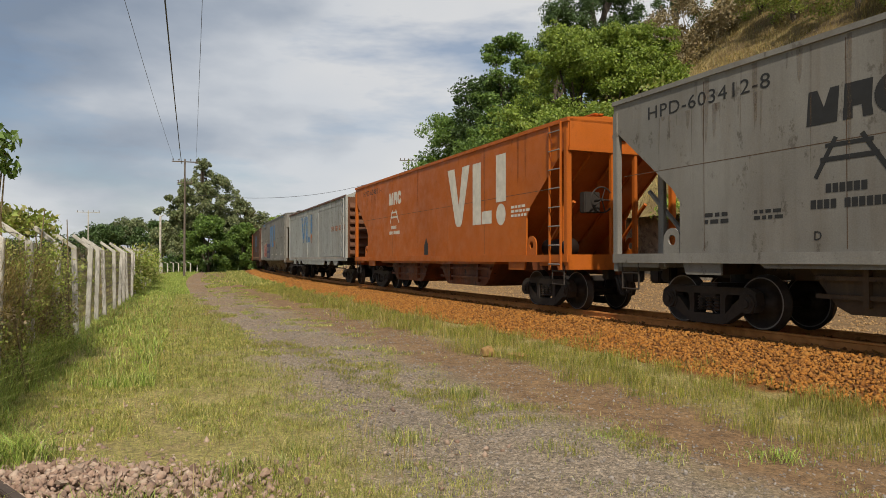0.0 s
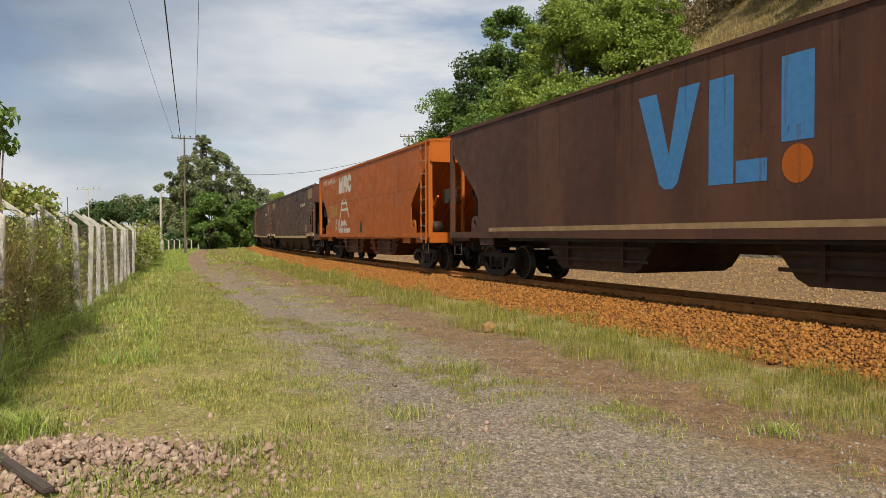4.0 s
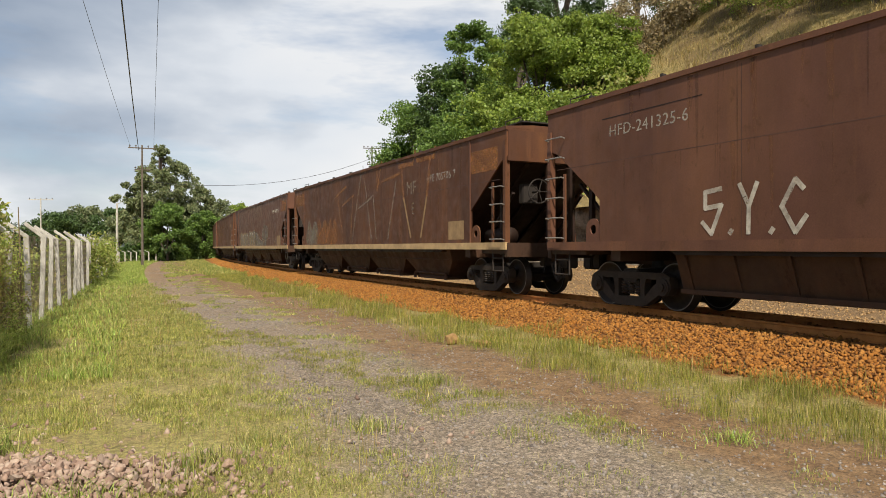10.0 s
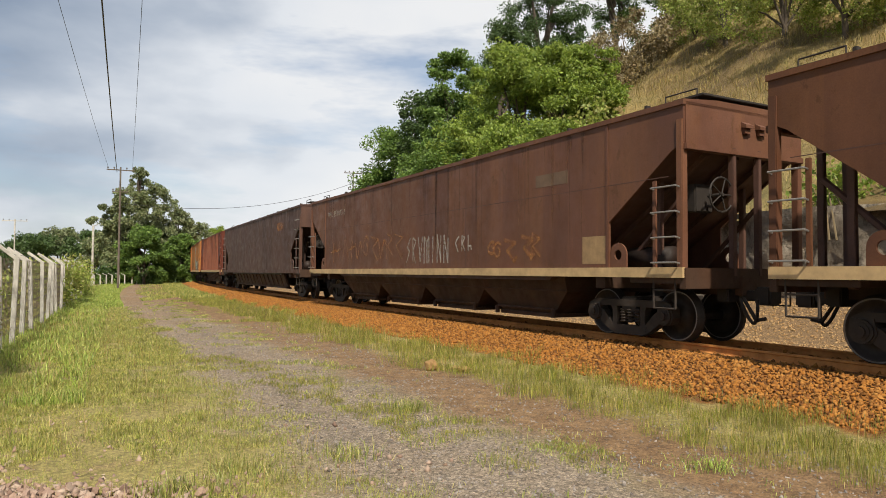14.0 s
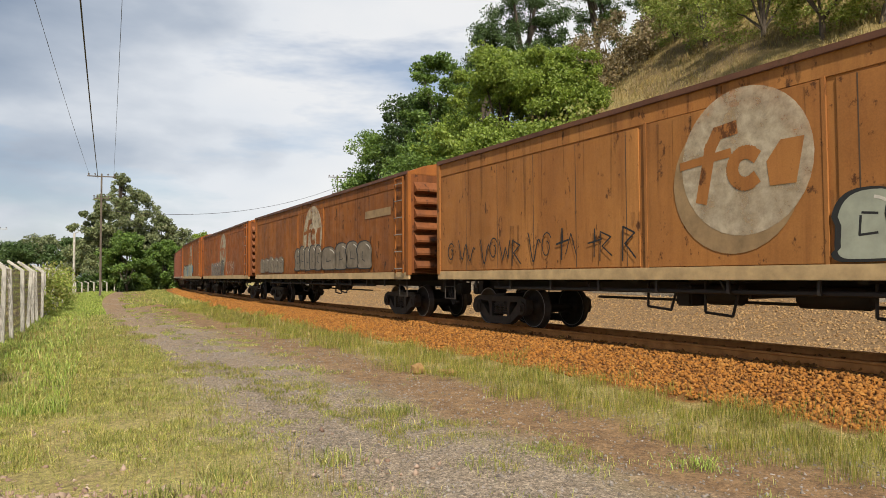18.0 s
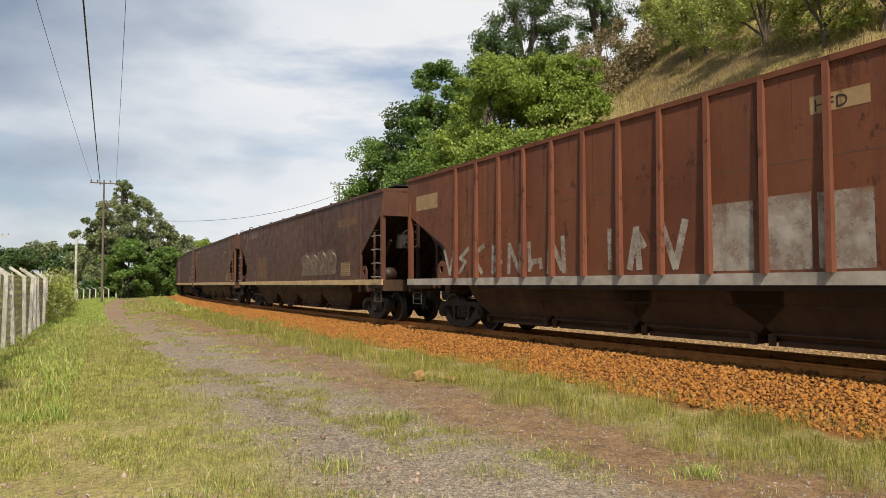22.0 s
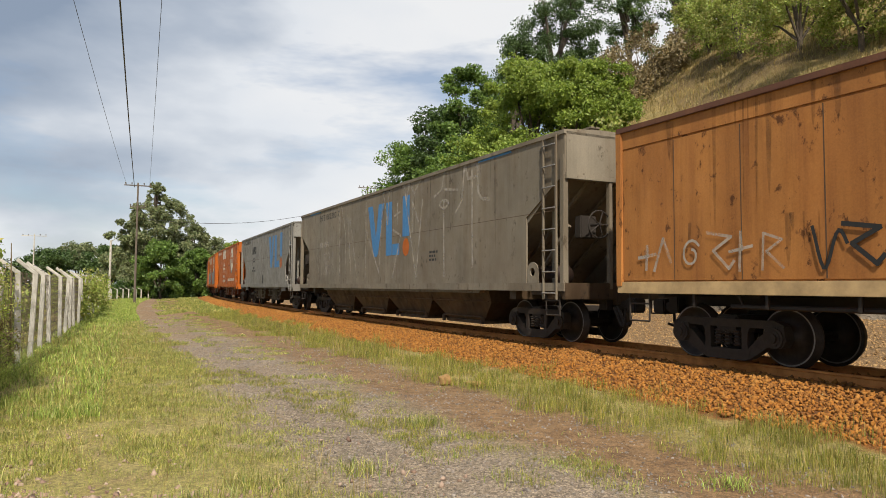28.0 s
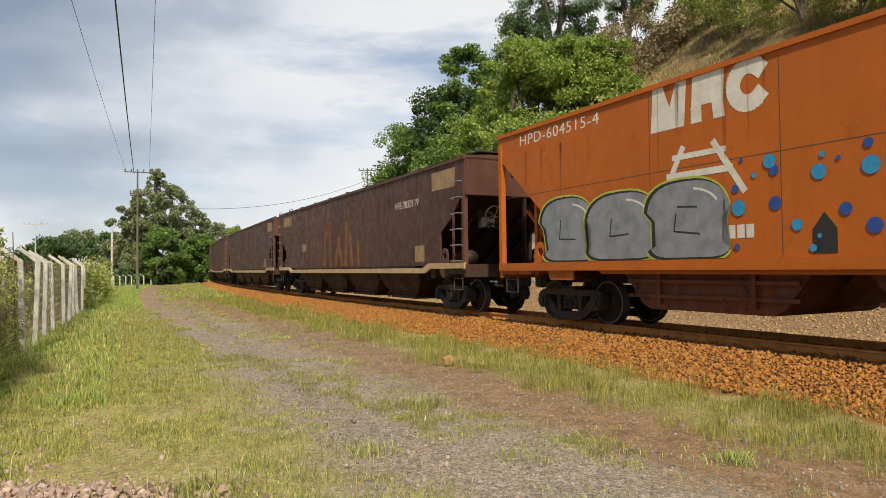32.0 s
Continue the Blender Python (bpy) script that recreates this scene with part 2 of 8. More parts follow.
def make_concrete():
    a = Mat("stained_concrete", 0.9)
    c = a.ramp(a.noise(3.0, 8, 0.7, vary=True), (0.3, (0.25, 0.23, 0.20)), (0.55, (0.48, 0.455, 0.41)), (0.8, (0.58, 0.555, 0.50)))
    c = a.mix(a.ramp(a.noise(1.2, 5, 0.6, (2, 2, 0.5), vary=True), (0.5, 0.0), (0.75, 0.6)), c, (0.12, 0.12, 0.09))
    return a.color(c).bump(a.noise(30, 6), 0.35, 0.01).m


def make_rail():
    a = Mat("rusty_rail", 0.8, 0.2)
    c = a.ramp(a.noise(6, 6, 0.6), (0.3, (0.46, 0.175, 0.045)), (0.7, (0.70, 0.31, 0.085)))
    return a.color(c).bump(a.noise(40, 4), 0.3, 0.005).m


def make_stone(name, *cols):
    a = Mat(name, 0.92)
    c = a.ramp(a.island(), *[(i / max(1, len(cols) - 1), k) for i, k in enumerate(cols)])
    c = a.mix(0.45, c, a.ramp(a.noise(16, 5), (0.3, 0.45), (0.7, 1.0)), "MULTIPLY")
    return a.color(c).bump(a.noise(60, 4), 0.3, 0.01).m


def make_stone_single(name, *cols):
    a = Mat(name, 0.92)
    c = a.ramp(a.random(), *[(i / max(1, len(cols) - 1), k) for i, k in enumerate(cols)])
    c = a.mix(0.45, c, a.ramp(a.noise(16, 5), (0.3, 0.45), (0.7, 1.0)), "MULTIPLY")
    return a.color(c).bump(a.noise(60, 4), 0.3, 0.01).m


def make_leaf(name, *cols, trans=0.25):
    a = Mat(name, 0.55)
    c = a.ramp(a.island(), *[(i / max(1, len(cols) - 1), k) for i, k in enumerate(cols)])
    c = a.mix(0.4, c, a.ramp(a.noise(0.5, 3), (0.35, 0.6), (0.65, 1.0)), "MULTIPLY")
    c = a.mix(0.7, c, a.ramp(a.noise(4.5, 6, 0.75), (0.38, 0.5), (0.5, 1.0), (0.62, 1.45)), "MULTIPLY")
    a.color(c)
    t = a.n.new("ShaderNodeBsdfTranslucent")
    a.l.new(c, t.inputs["Color"])
    mx = a.n.new("ShaderNodeMixShader")
    mx.inputs["Fac"].default_value = trans
    a.l.new(a.b.outputs[0], mx.inputs[1])
    a.l.new(t.outputs[0], mx.inputs[2])
    a.l.new(mx.outputs[0], a.n["Material Output"].inputs["Surface"])
    return a.m


M_CONCRETE, M_RAIL = make_concrete(), make_rail()
ORANGES = ((0.29, 0.108, 0.011), (0.38, 0.152, 0.020), (0.17, 0.062, 0.009), (0.42, 0.190, 0.036), (0.23, 0.083, 0.011))
M_BALLAST = make_stone("orange_dusted_ballast", *ORANGES)
M_BALLAST_ONE = make_stone_single("orange_ballast_stone", *ORANGES)
M_PALESTONE = make_stone("tan_ballast", (0.36, 0.215, 0.085), (0.44, 0.29, 0.135), (0.24, 0.14, 0.060), (0.40, 0.26, 0.12), (0.30, 0.17, 0.065))
M_RUBBLE = make_stone("pinkish_rubble", (0.21, 0.13, 0.095), (0.38, 0.26, 0.19), (0.28, 0.185, 0.14), (0.46, 0.35, 0.27), (0.22, 0.14, 0.095))
M_GRIT = make_stone("grey_grit", (0.12, 0.098, 0.085), (0.27, 0.24, 0.21), (0.18, 0.145, 0.115), (0.35, 0.31, 0.275), (0.23, 0.19, 0.16))
M_GRASS = make_leaf("verge_grass", (0.190, 0.250, 0.038), (0.430, 0.395, 0.100), (0.095, 0.150, 0.024), (0.560, 0.470, 0.190), (0.285, 0.330, 0.064), (0.132, 0.190, 0.029), (0.470, 0.450, 0.110), trans=0.22)
M_VERGE = make_leaf("verge_grass_blades", (0.180, 0.215, 0.026), (0.350, 0.315, 0.058), (0.095, 0.130, 0.016), (0.440, 0.345, 0.095), (0.250, 0.265, 0.036), (0.125, 0.165, 0.020), trans=0.22)
M_LUSH = make_leaf("lush_grass", (0.207, 0.322, 0.046), (0.414, 0.494, 0.098), (0.115, 0.184, 0.029), (0.506, 0.483, 0.149), trans=0.22)
M_DRY = make_leaf("dry_hill_grass", (0.405, 0.288, 0.099), (0.270, 0.200, 0.066), (0.176, 0.163, 0.044), (0.486, 0.362, 0.143))
M_LEAF_LIGHT = make_leaf("light_green_leaves", (0.215, 0.315, 0.046), (0.340, 0.430, 0.072), (0.130, 0.210, 0.034), (0.300, 0.360, 0.058), trans=0.4)
M_LEAF_MID = make_leaf("green_leaves", (0.125, 0.220, 0.040), (0.195, 0.300, 0.056), (0.080, 0.155, 0.030), (0.155, 0.235, 0.044), trans=0.35)
M_LEAF_DARK = make_leaf("dark_leaves", (0.055, 0.105, 0.028), (0.085, 0.14, 0.036), (0.04, 0.08, 0.02))
M_LEAF_FAR = make_leaf("far_leaves", (0.155, 0.200, 0.075), (0.235, 0.265, 0.120), (0.100, 0.145, 0.055), (0.265, 0.265, 0.145))
M_LEAF_VINE = make_leaf("vine_leaves", (0.24, 0.32, 0.055), (0.36, 0.44, 0.085), (0.42, 0.39, 0.13), (0.15, 0.22, 0.035), trans=0.45)
M_LEAF_BROWN = make_leaf("withered_brush", (0.24, 0.17, 0.085), (0.16, 0.13, 0.06), (0.32, 0.25, 0.12))
M_BARK = flat("grey_bark", (0.11, 0.085, 0.065), 0.9, 0.0, 0.5, 5.0)
M_STALK = flat("dry_stalk", (0.20, 0.15, 0.08), 0.9, 0.0, 0.4, 5.0)

# ---------------------------------------------------------------- track line
TRACK_X, TRACK_Y, HEAD, BEND_AT, RADIUS = 5.88, 10.0, radians(24.03), 8.36, 531.8
BEND_END = 330.0
RAIL_TOP = 0.49


def rail_line(s):
    """The point of the track's middle line s metres along it, and its heading to the left of +y."""
    if s <= BEND_AT:
        return TRACK_X - math.sin(HEAD) * s, TRACK_Y + math.cos(HEAD) * s, HEAD
    x, y = TRACK_X - math.sin(HEAD) * BEND_AT, TRACK_Y + math.cos(HEAD) * BEND_AT
    a = (min(s, BEND_END) - BEND_AT) / RADIUS
    x += RADIUS * (math.cos(HEAD) - math.cos(HEAD - a))
    y += RADIUS * (math.sin(HEAD) - math.sin(HEAD - a))
    # chord formulas above follow the arc that bends to the right
    if s > BEND_END:
        h = HEAD - a
        x, y = x - math.sin(h) * (s - BEND_END), y + math.cos(h) * (s - BEND_END)
    return x, y, HEAD - a


def beside(s, w, z=0.0):
    """A point w metres to the right of the track's middle (away from the road)."""
    x, y, h = rail_line(s)
    return Vector((x + w * math.cos(h), y + w * math.sin(h), z))


def track_coords(x, y):
    """s along the track and w to its right, for arrays of x and y."""
    dx, dy = x - TRACK_X, y - TRACK_Y
    s0 = -np.sin(HEAD) * dx + np.cos(HEAD) * dy
    w0 = np.cos(HEAD) * dx + np.sin(HEAD) * dy
    bx, by = TRACK_X - math.sin(HEAD) * BEND_AT, TRACK_Y + math.cos(HEAD) * BEND_AT
    cx, cy = bx + RADIUS * math.cos(HEAD), by + RADIUS * math.sin(HEAD)
    r = np.hypot(x - cx, y - cy)
    ang = HEAD - np.arctan2(-(y - cy), -(x - cx))
    s1, w1 = BEND_AT + RADIUS * ang, RADIUS - r
    far = s0 > BEND_AT
    return np.where(far, s1, s0), np.where(far, w1, w0)


# ---------------------------------------------------------------- mesh helpers


def box(bm, x0, x1, y0, y1, z0, z1, bevel=0.0):
    got = bmesh.ops.create_cube(bm, size=1.0, matrix=Matrix.LocRotScale(((x0 + x1) / 2, (y0 + y1) / 2, (z0 + z1) / 2), None, (x1 - x0, y1 - y0, z1 - z0)))
    if bevel:
        edges = {e for v in got["verts"] for e in v.link_edges}
        bmesh.ops.bevel(bm, geom=list(edges), offset=bevel, segments=2, affect="EDGES")
    return bm


def prism(bm, poly, y0, y1):
    """A polygon in x and z, pushed from y0 to y1."""
    a = [bm.verts.new((x, y0, z)) for x, z in poly]
    b = [bm.verts.new((x, y1, z)) for x, z in poly]
    bm.faces.new(a)
    bm.faces.new(b[::-1])
    for i in range(len(poly)):
        j = (i + 1) % len(poly)
        bm.faces.new((a[j], a[i], b[i], b[j]))
    return bm


def prism_x(bm, poly, x0, x1):
    """A polygon in y and z, pushed from x0 to x1."""
    a = [bm.verts.new((x0, y, z)) for y, z in poly]
    b = [bm.verts.new((x1, y, z)) for y, z in poly]
    bm.faces.new(a)
    bm.faces.new(b[::-1])
    for i in range(len(poly)):
        j = (i + 1) % len(poly)
        bm.faces.new((a[j], a[i], b[i], b[j]))
    return bm


def rod(bm, p, q, r, n=6, r2=None):
    p, q = Vector(p), Vector(q)
    d = q - p
    m = Matrix.Translation((p + q) / 2) @ d.to_track_quat("Z", "Y").to_matrix().to_4x4()
    bmesh.ops.create_cone(bm, cap_ends=True, segments=n, radius1=r, radius2=r if r2 is None else r2, depth=d.length, matrix=m)
    return bm


def loft(bm, top, bottom):
    """A block between two rectangles (x0, x1, y0, y1, z)."""
    def ring(r):
        x0, x1, y0, y1, z = r
        return [bm.verts.new(c) for c in ((x0, y0, z), (x1, y0, z), (x1, y1, z), (x0, y1, z))]
    a, b = ring(top), ring(bottom)
    bm.faces.new(a)
    bm.faces.new(b[::-1])
    for i in range(4):
        j = (i + 1) % 4
        bm.faces.new((a[i], b[i], b[j], a[j]))
    return bm


def to_mesh(name, bm, smooth=False):
    bmesh.ops.recalc_face_normals(bm, faces=bm.faces)
    me = bpy.data.meshes.new(name)
    bm.to_mesh(me)
    bm.free()
    if smooth:
        me.shade_smooth()
    me.materials.append(None)
    return me


def part(name, shape, material, parent=None, label="", at=None, smooth=False):
    """One mesh object under a thing or a part; shape is a bmesh or a mesh to share."""
    me = to_mesh(name, shape, smooth) if isinstance(shape, bmesh.types.BMesh) else shape
    ob = new(name, me)
    ob.material_slots[0].link = "OBJECT"
    ob.material_slots[0].material = material
    if parent is not None:
        ob.parent = parent
    if at is not None:
        ob.matrix_basis = at
    if label:
        tagged(ob, label)
    return ob


def quick_mesh(name, verts, faces, material):
    """A mesh from arrays of points and of equal-sided faces."""
    verts, faces = np.asarray(verts, np.float32), np.asarray(faces, np.int32)
    me = bpy.data.meshes.new(name)
    k = faces.shape[1]
    me.vertices.add(len(verts))
    me.vertices.foreach_set("co", verts.ravel())
    me.loops.add(faces.size)
    me.loops.foreach_set("vertex_index", faces.ravel())
    me.polygons.add(len(faces))
    me.polygons.foreach_set("loop_start", np.arange(0, faces.size, k, dtype=np.int32))
    me.update(calc_edges=True)
    me.materials.append(material)
    return me


CACHE = {}


def cached(key, make):
    if key not in CACHE:
        CACHE[key] = make()
    return CACHE[key]


# ---------------------------------------------------------------- ground
rng = np.random.default_rng(7)


def spread(lo, hi, fine_lo, fine_hi, step, grow=1.18):
    """Grid lines that are close together in the middle and wider outwards."""
    mid = list(np.arange(fine_lo, fine_hi + step / 2, step))
    d, x = step, fine_hi
    while x < hi:
        d *= grow
        x = min(hi, x + d)
        mid.append(x)
    d, x, low = step, fine_lo, []
    while x > lo:
        d *= grow
        x = max(lo, x - d)
        low.append(x)
    return np.array(low[::-1] + mid)


def bumpy(x, y, scale, seed=0):
    return np.array([noise.noise((a / scale + seed, b / scale, seed * 1.7)) for a, b in zip(np.ravel(x), np.ravel(y))]).reshape(np.shape(x))


def ground_height(s, w, x, y, rough=True):
    a = np.abs(w)
    top = RAIL_TOP - 0.13
    z = np.where(a < 1.15, top - 0.03 * (a < 0.4), np.interp(a, [1.15, 2.55, 2.8], [top, 0.03, 0.0]))
    z = np.where(w > 1.15, np.interp(w, [1.15, 2.2, 3.4, 5.2, 7.0], [top, 0.14, 0.26, 0.85, 1.2]) , z)
    far = np.clip((70 - s) / 15, 0, 1)
    return np.where(w > 2.2, np.where(w < 12, 0.12 + (z - 0.12) * far, 0.0), z)


gx, gy = spread(-1800, 1800, -16, 12, 0.35), spread(-1500, 2500, 1.5, 34, 0.35)
GX, GY = np.meshgrid(gx, gy)
GS, GW = track_coords(GX, GY)
near = np.exp(-((GX / 40) ** 2 + ((GY - 15) / 50) ** 2))
GZ = ground_height(GS, GW, GX, GY) + near * (0.05 * bumpy(GX, GY, 1.7) + 0.018 * bumpy(GX, GY, 0.45, 3)) * (GW < -2.4)
nx, ny = len(gx), len(gy)
idx = np.arange(nx * ny).reshape(ny, nx)
quads = np.stack([idx[:-1, :-1], idx[:-1, 1:], idx[1:, 1:], idx[1:, :-1]], -1).reshape(-1, 4)


def make_ground_mat():
    a = Mat("verge_ground", 0.95)
    sep = a.n.new("ShaderNodeSeparateXYZ")
    a.l.new(a.co.outputs["UV"], sep.inputs[0])
    across = sep.outputs[1]
    wob = a.noise(0.35, 5, 0.6)
    w = a.math("ADD", across, a.math("MULTIPLY", a.math("SUBTRACT", wob, 0.5), 1.6))
    w = a.math("ADD", w, a.math("MULTIPLY", a.math("SUBTRACT", a.noise(2.5, 5, 0.7), 0.5), 0.8))
    grain = a.noise(55, 5, 0.7)
    grit = a.voronoi(42, out="Color")
    chips = a.mix(0.45, a.ramp(grit, (0.2, 0.22), (0.5, 0.8), (0.8, 1.6)), a.ramp(a.voronoi(80, out="Color"), (0.2, 0.25), (0.8, 1.6)))
    joints = a.ramp(a.voronoi(42, "DISTANCE_TO_EDGE"), (0.0, 0.35), (0.12, 1.0))
    soil = a.ramp(a.noise(3.0, 7, 0.65), (0.3, (0.175, 0.096, 0.042)), (0.5, (0.275, 0.163, 0.075)), (0.75, (0.38, 0.240, 0.118)))
    gravel = a.ramp(a.noise(5.0, 8, 0.75), (0.25, (0.255, 0.200, 0.146)), (0.5, (0.385, 0.315, 0.236)), (0.75, (0.51, 0.43, 0.335)))
    gravel = a.mix(0.85, gravel, chips, "MULTIPLY")
    gravel = a.mix(0.6, gravel, joints, "MULTIPLY")
    soil = a.mix(0.55, soil, chips, "MULTIPLY")
    along = sep.outputs[0]
    turf = a.ramp(a.noise(1.6, 7, 0.65), (0.28, (0.36, 0.255, 0.125)), (0.45, (0.34, 0.285, 0.09)), (0.62, (0.43, 0.355, 0.135)), (0.8, (0.25, 0.25, 0.062)))
    turf = a.mix(0.6, turf, a.ramp(a.noise(26, 7, 0.8), (0.36, 0.25), (0.5, 0.85), (0.62, 1.5)), "MULTIPLY")
    orange = a.ramp(a.noise(9, 6, 0.7), (0.3, (0.12, 0.042, 0.007)), (0.7, (0.31, 0.118, 0.014)))
    tan = a.ramp(a.noise(9, 6, 0.7), (0.3, (0.16, 0.098, 0.045)), (0.7, (0.32, 0.20, 0.095)))

    def band(lo, hi, soft=0.35):
        up = a.ramp(a.math("ADD", a.math("MULTIPLY", a.math("SUBTRACT", w, lo), 1 / soft), 0.5), (0.0, 0.0), (1.0, 1.0))
        down = a.ramp(a.math("ADD", a.math("MULTIPLY", a.math("SUBTRACT", w, hi), 1 / soft), 0.5), (0.0, 1.0), (1.0, 0.0))
        return a.mix(1.0, up, down, "MULTIPLY")
    c = a.mix(band(-5.7, -3.9, 0.6), turf, soil)
    worn_out = a.ramp(a.math("ADD", a.math("MULTIPLY", along, 0.011), a.math("MULTIPLY", a.noise(0.3, 4, 0.6), 0.3)), (0.12, 0.15), (0.55, 0.85))
    c = a.mix(band(-7.75, -5.55, 0.8), c, a.mix(worn_out, gravel, soil))
    patch = a.ramp(a.noise(0.55, 4, 0.6), (0.52, 0.0), (0.66, 0.7))
    c = a.mix(a.mix(1.0, patch, band(-8.6, -5.6, 1.0), "MULTIPLY"), c, gravel)
    c = a.mix(band(-2.5, 1.6, 0.25), c, orange)
    c = a.mix(band(1.6, 9.0, 0.5), c, tan)
    c = a.mix(0.55, c, a.ramp(grain, (0.25, 0.3), (0.75, 1.0)), "MULTIPLY")
    c = a.mix(0.7, c, a.ramp(a.noise(14, 8, 0.8), (0.36, 0.35), (0.5, 0.9), (0.64, 1.3)), "MULTIPLY")
    a.color(c)
    a.bump(a.math("ADD", a.math("MULTIPLY", grain, 0.5), a.math("ADD", a.math("MULTIPLY", joints, 0.35), a.noise(14, 5, 0.7))), 0.75, 0.03)
    return a.m


M_GROUND = make_ground_mat()
ground_mesh = quick_mesh("ground", np.stack([GX, GY, GZ], -1).reshape(-1, 3), quads, M_GROUND)
uv = ground_mesh.uv_layers.new(name="along_and_across")
uv.data.foreach_set("uv", np.stack([GS, GW], -1).reshape(-1, 2)[quads.ravel()].astype(np.float32).ravel())
ground_mesh.shade_smooth()
ground = tagged(new("ground", ground_mesh), "grassy verge with gravel road, dirt track and orange ballast bed", "ground", kind="structure")


def near_z(x, y):
    """The ground's height under a point, without the small bumps."""
    s, w = track_coords(np.array(x, float), np.array(y, float))
    return ground_height(s, w, x, y)


# ---------------------------------------------------------------- railway track
track = tagged(new("railway_track"), "rusty steel railway track on orange-dusted ballast", "railway track", kind="structure")


def make_rail_mesh(side):
    prof = [(-0.06, 0.0), (0.06, 0.0), (0.06, 0.012), (0.012, 0.03), (0.010, 0.10), (0.034, 0.112), (0.034, 0.14), (-0.034, 0.14), (-0.034, 0.112), (-0.010, 0.10), (-0.012, 0.03), (-0.06, 0.012)]
    bm, rings = bmesh.new(), []
    for s in list(np.arange(-60, 0, 10)) + list(np.arange(0, 330, 4)) + [330, 700]:
        rings.append([bm.verts.new(beside(float(s), side * 0.535 + a, RAIL_TOP - 0.14 + b)) for a, b in prof])
    for r, q in zip(rings, rings[1:]):
        for i in range(12):
            bm.faces.new((r[i], q[i], q[(i + 1) % 12], r[(i + 1) % 12]))
    return bm


for side in (-1, 1):
    part("rail", make_rail_mesh(side), M_RAIL, track)
M_SLEEPER = flat("dusty_sleeper_wood", (0.17, 0.085, 0.04), 0.9, 0.0, 0.5, 4.0)
sleeper_mesh = to_mesh("sleeper", box(bmesh.new(), -0.12, 0.12, -1.0, 1.0, -0.16, 0.0, 0.012))
for k in range(150):
    s = -14 + k * 0.62
    x, y, h = rail_line(s)
    part("sleeper", sleeper_mesh, M_SLEEPER, track, at=Matrix.Translation((x, y, RAIL_TOP - 0.139)) @ Matrix.Rotation(h - math.pi / 2, 4, "Z"))



# ---------------------------------------------------------------- wagons
# local x runs forward with the train, -y faces the road, z starts at the rail's top
SILL, HALF = 1.185, 1.40


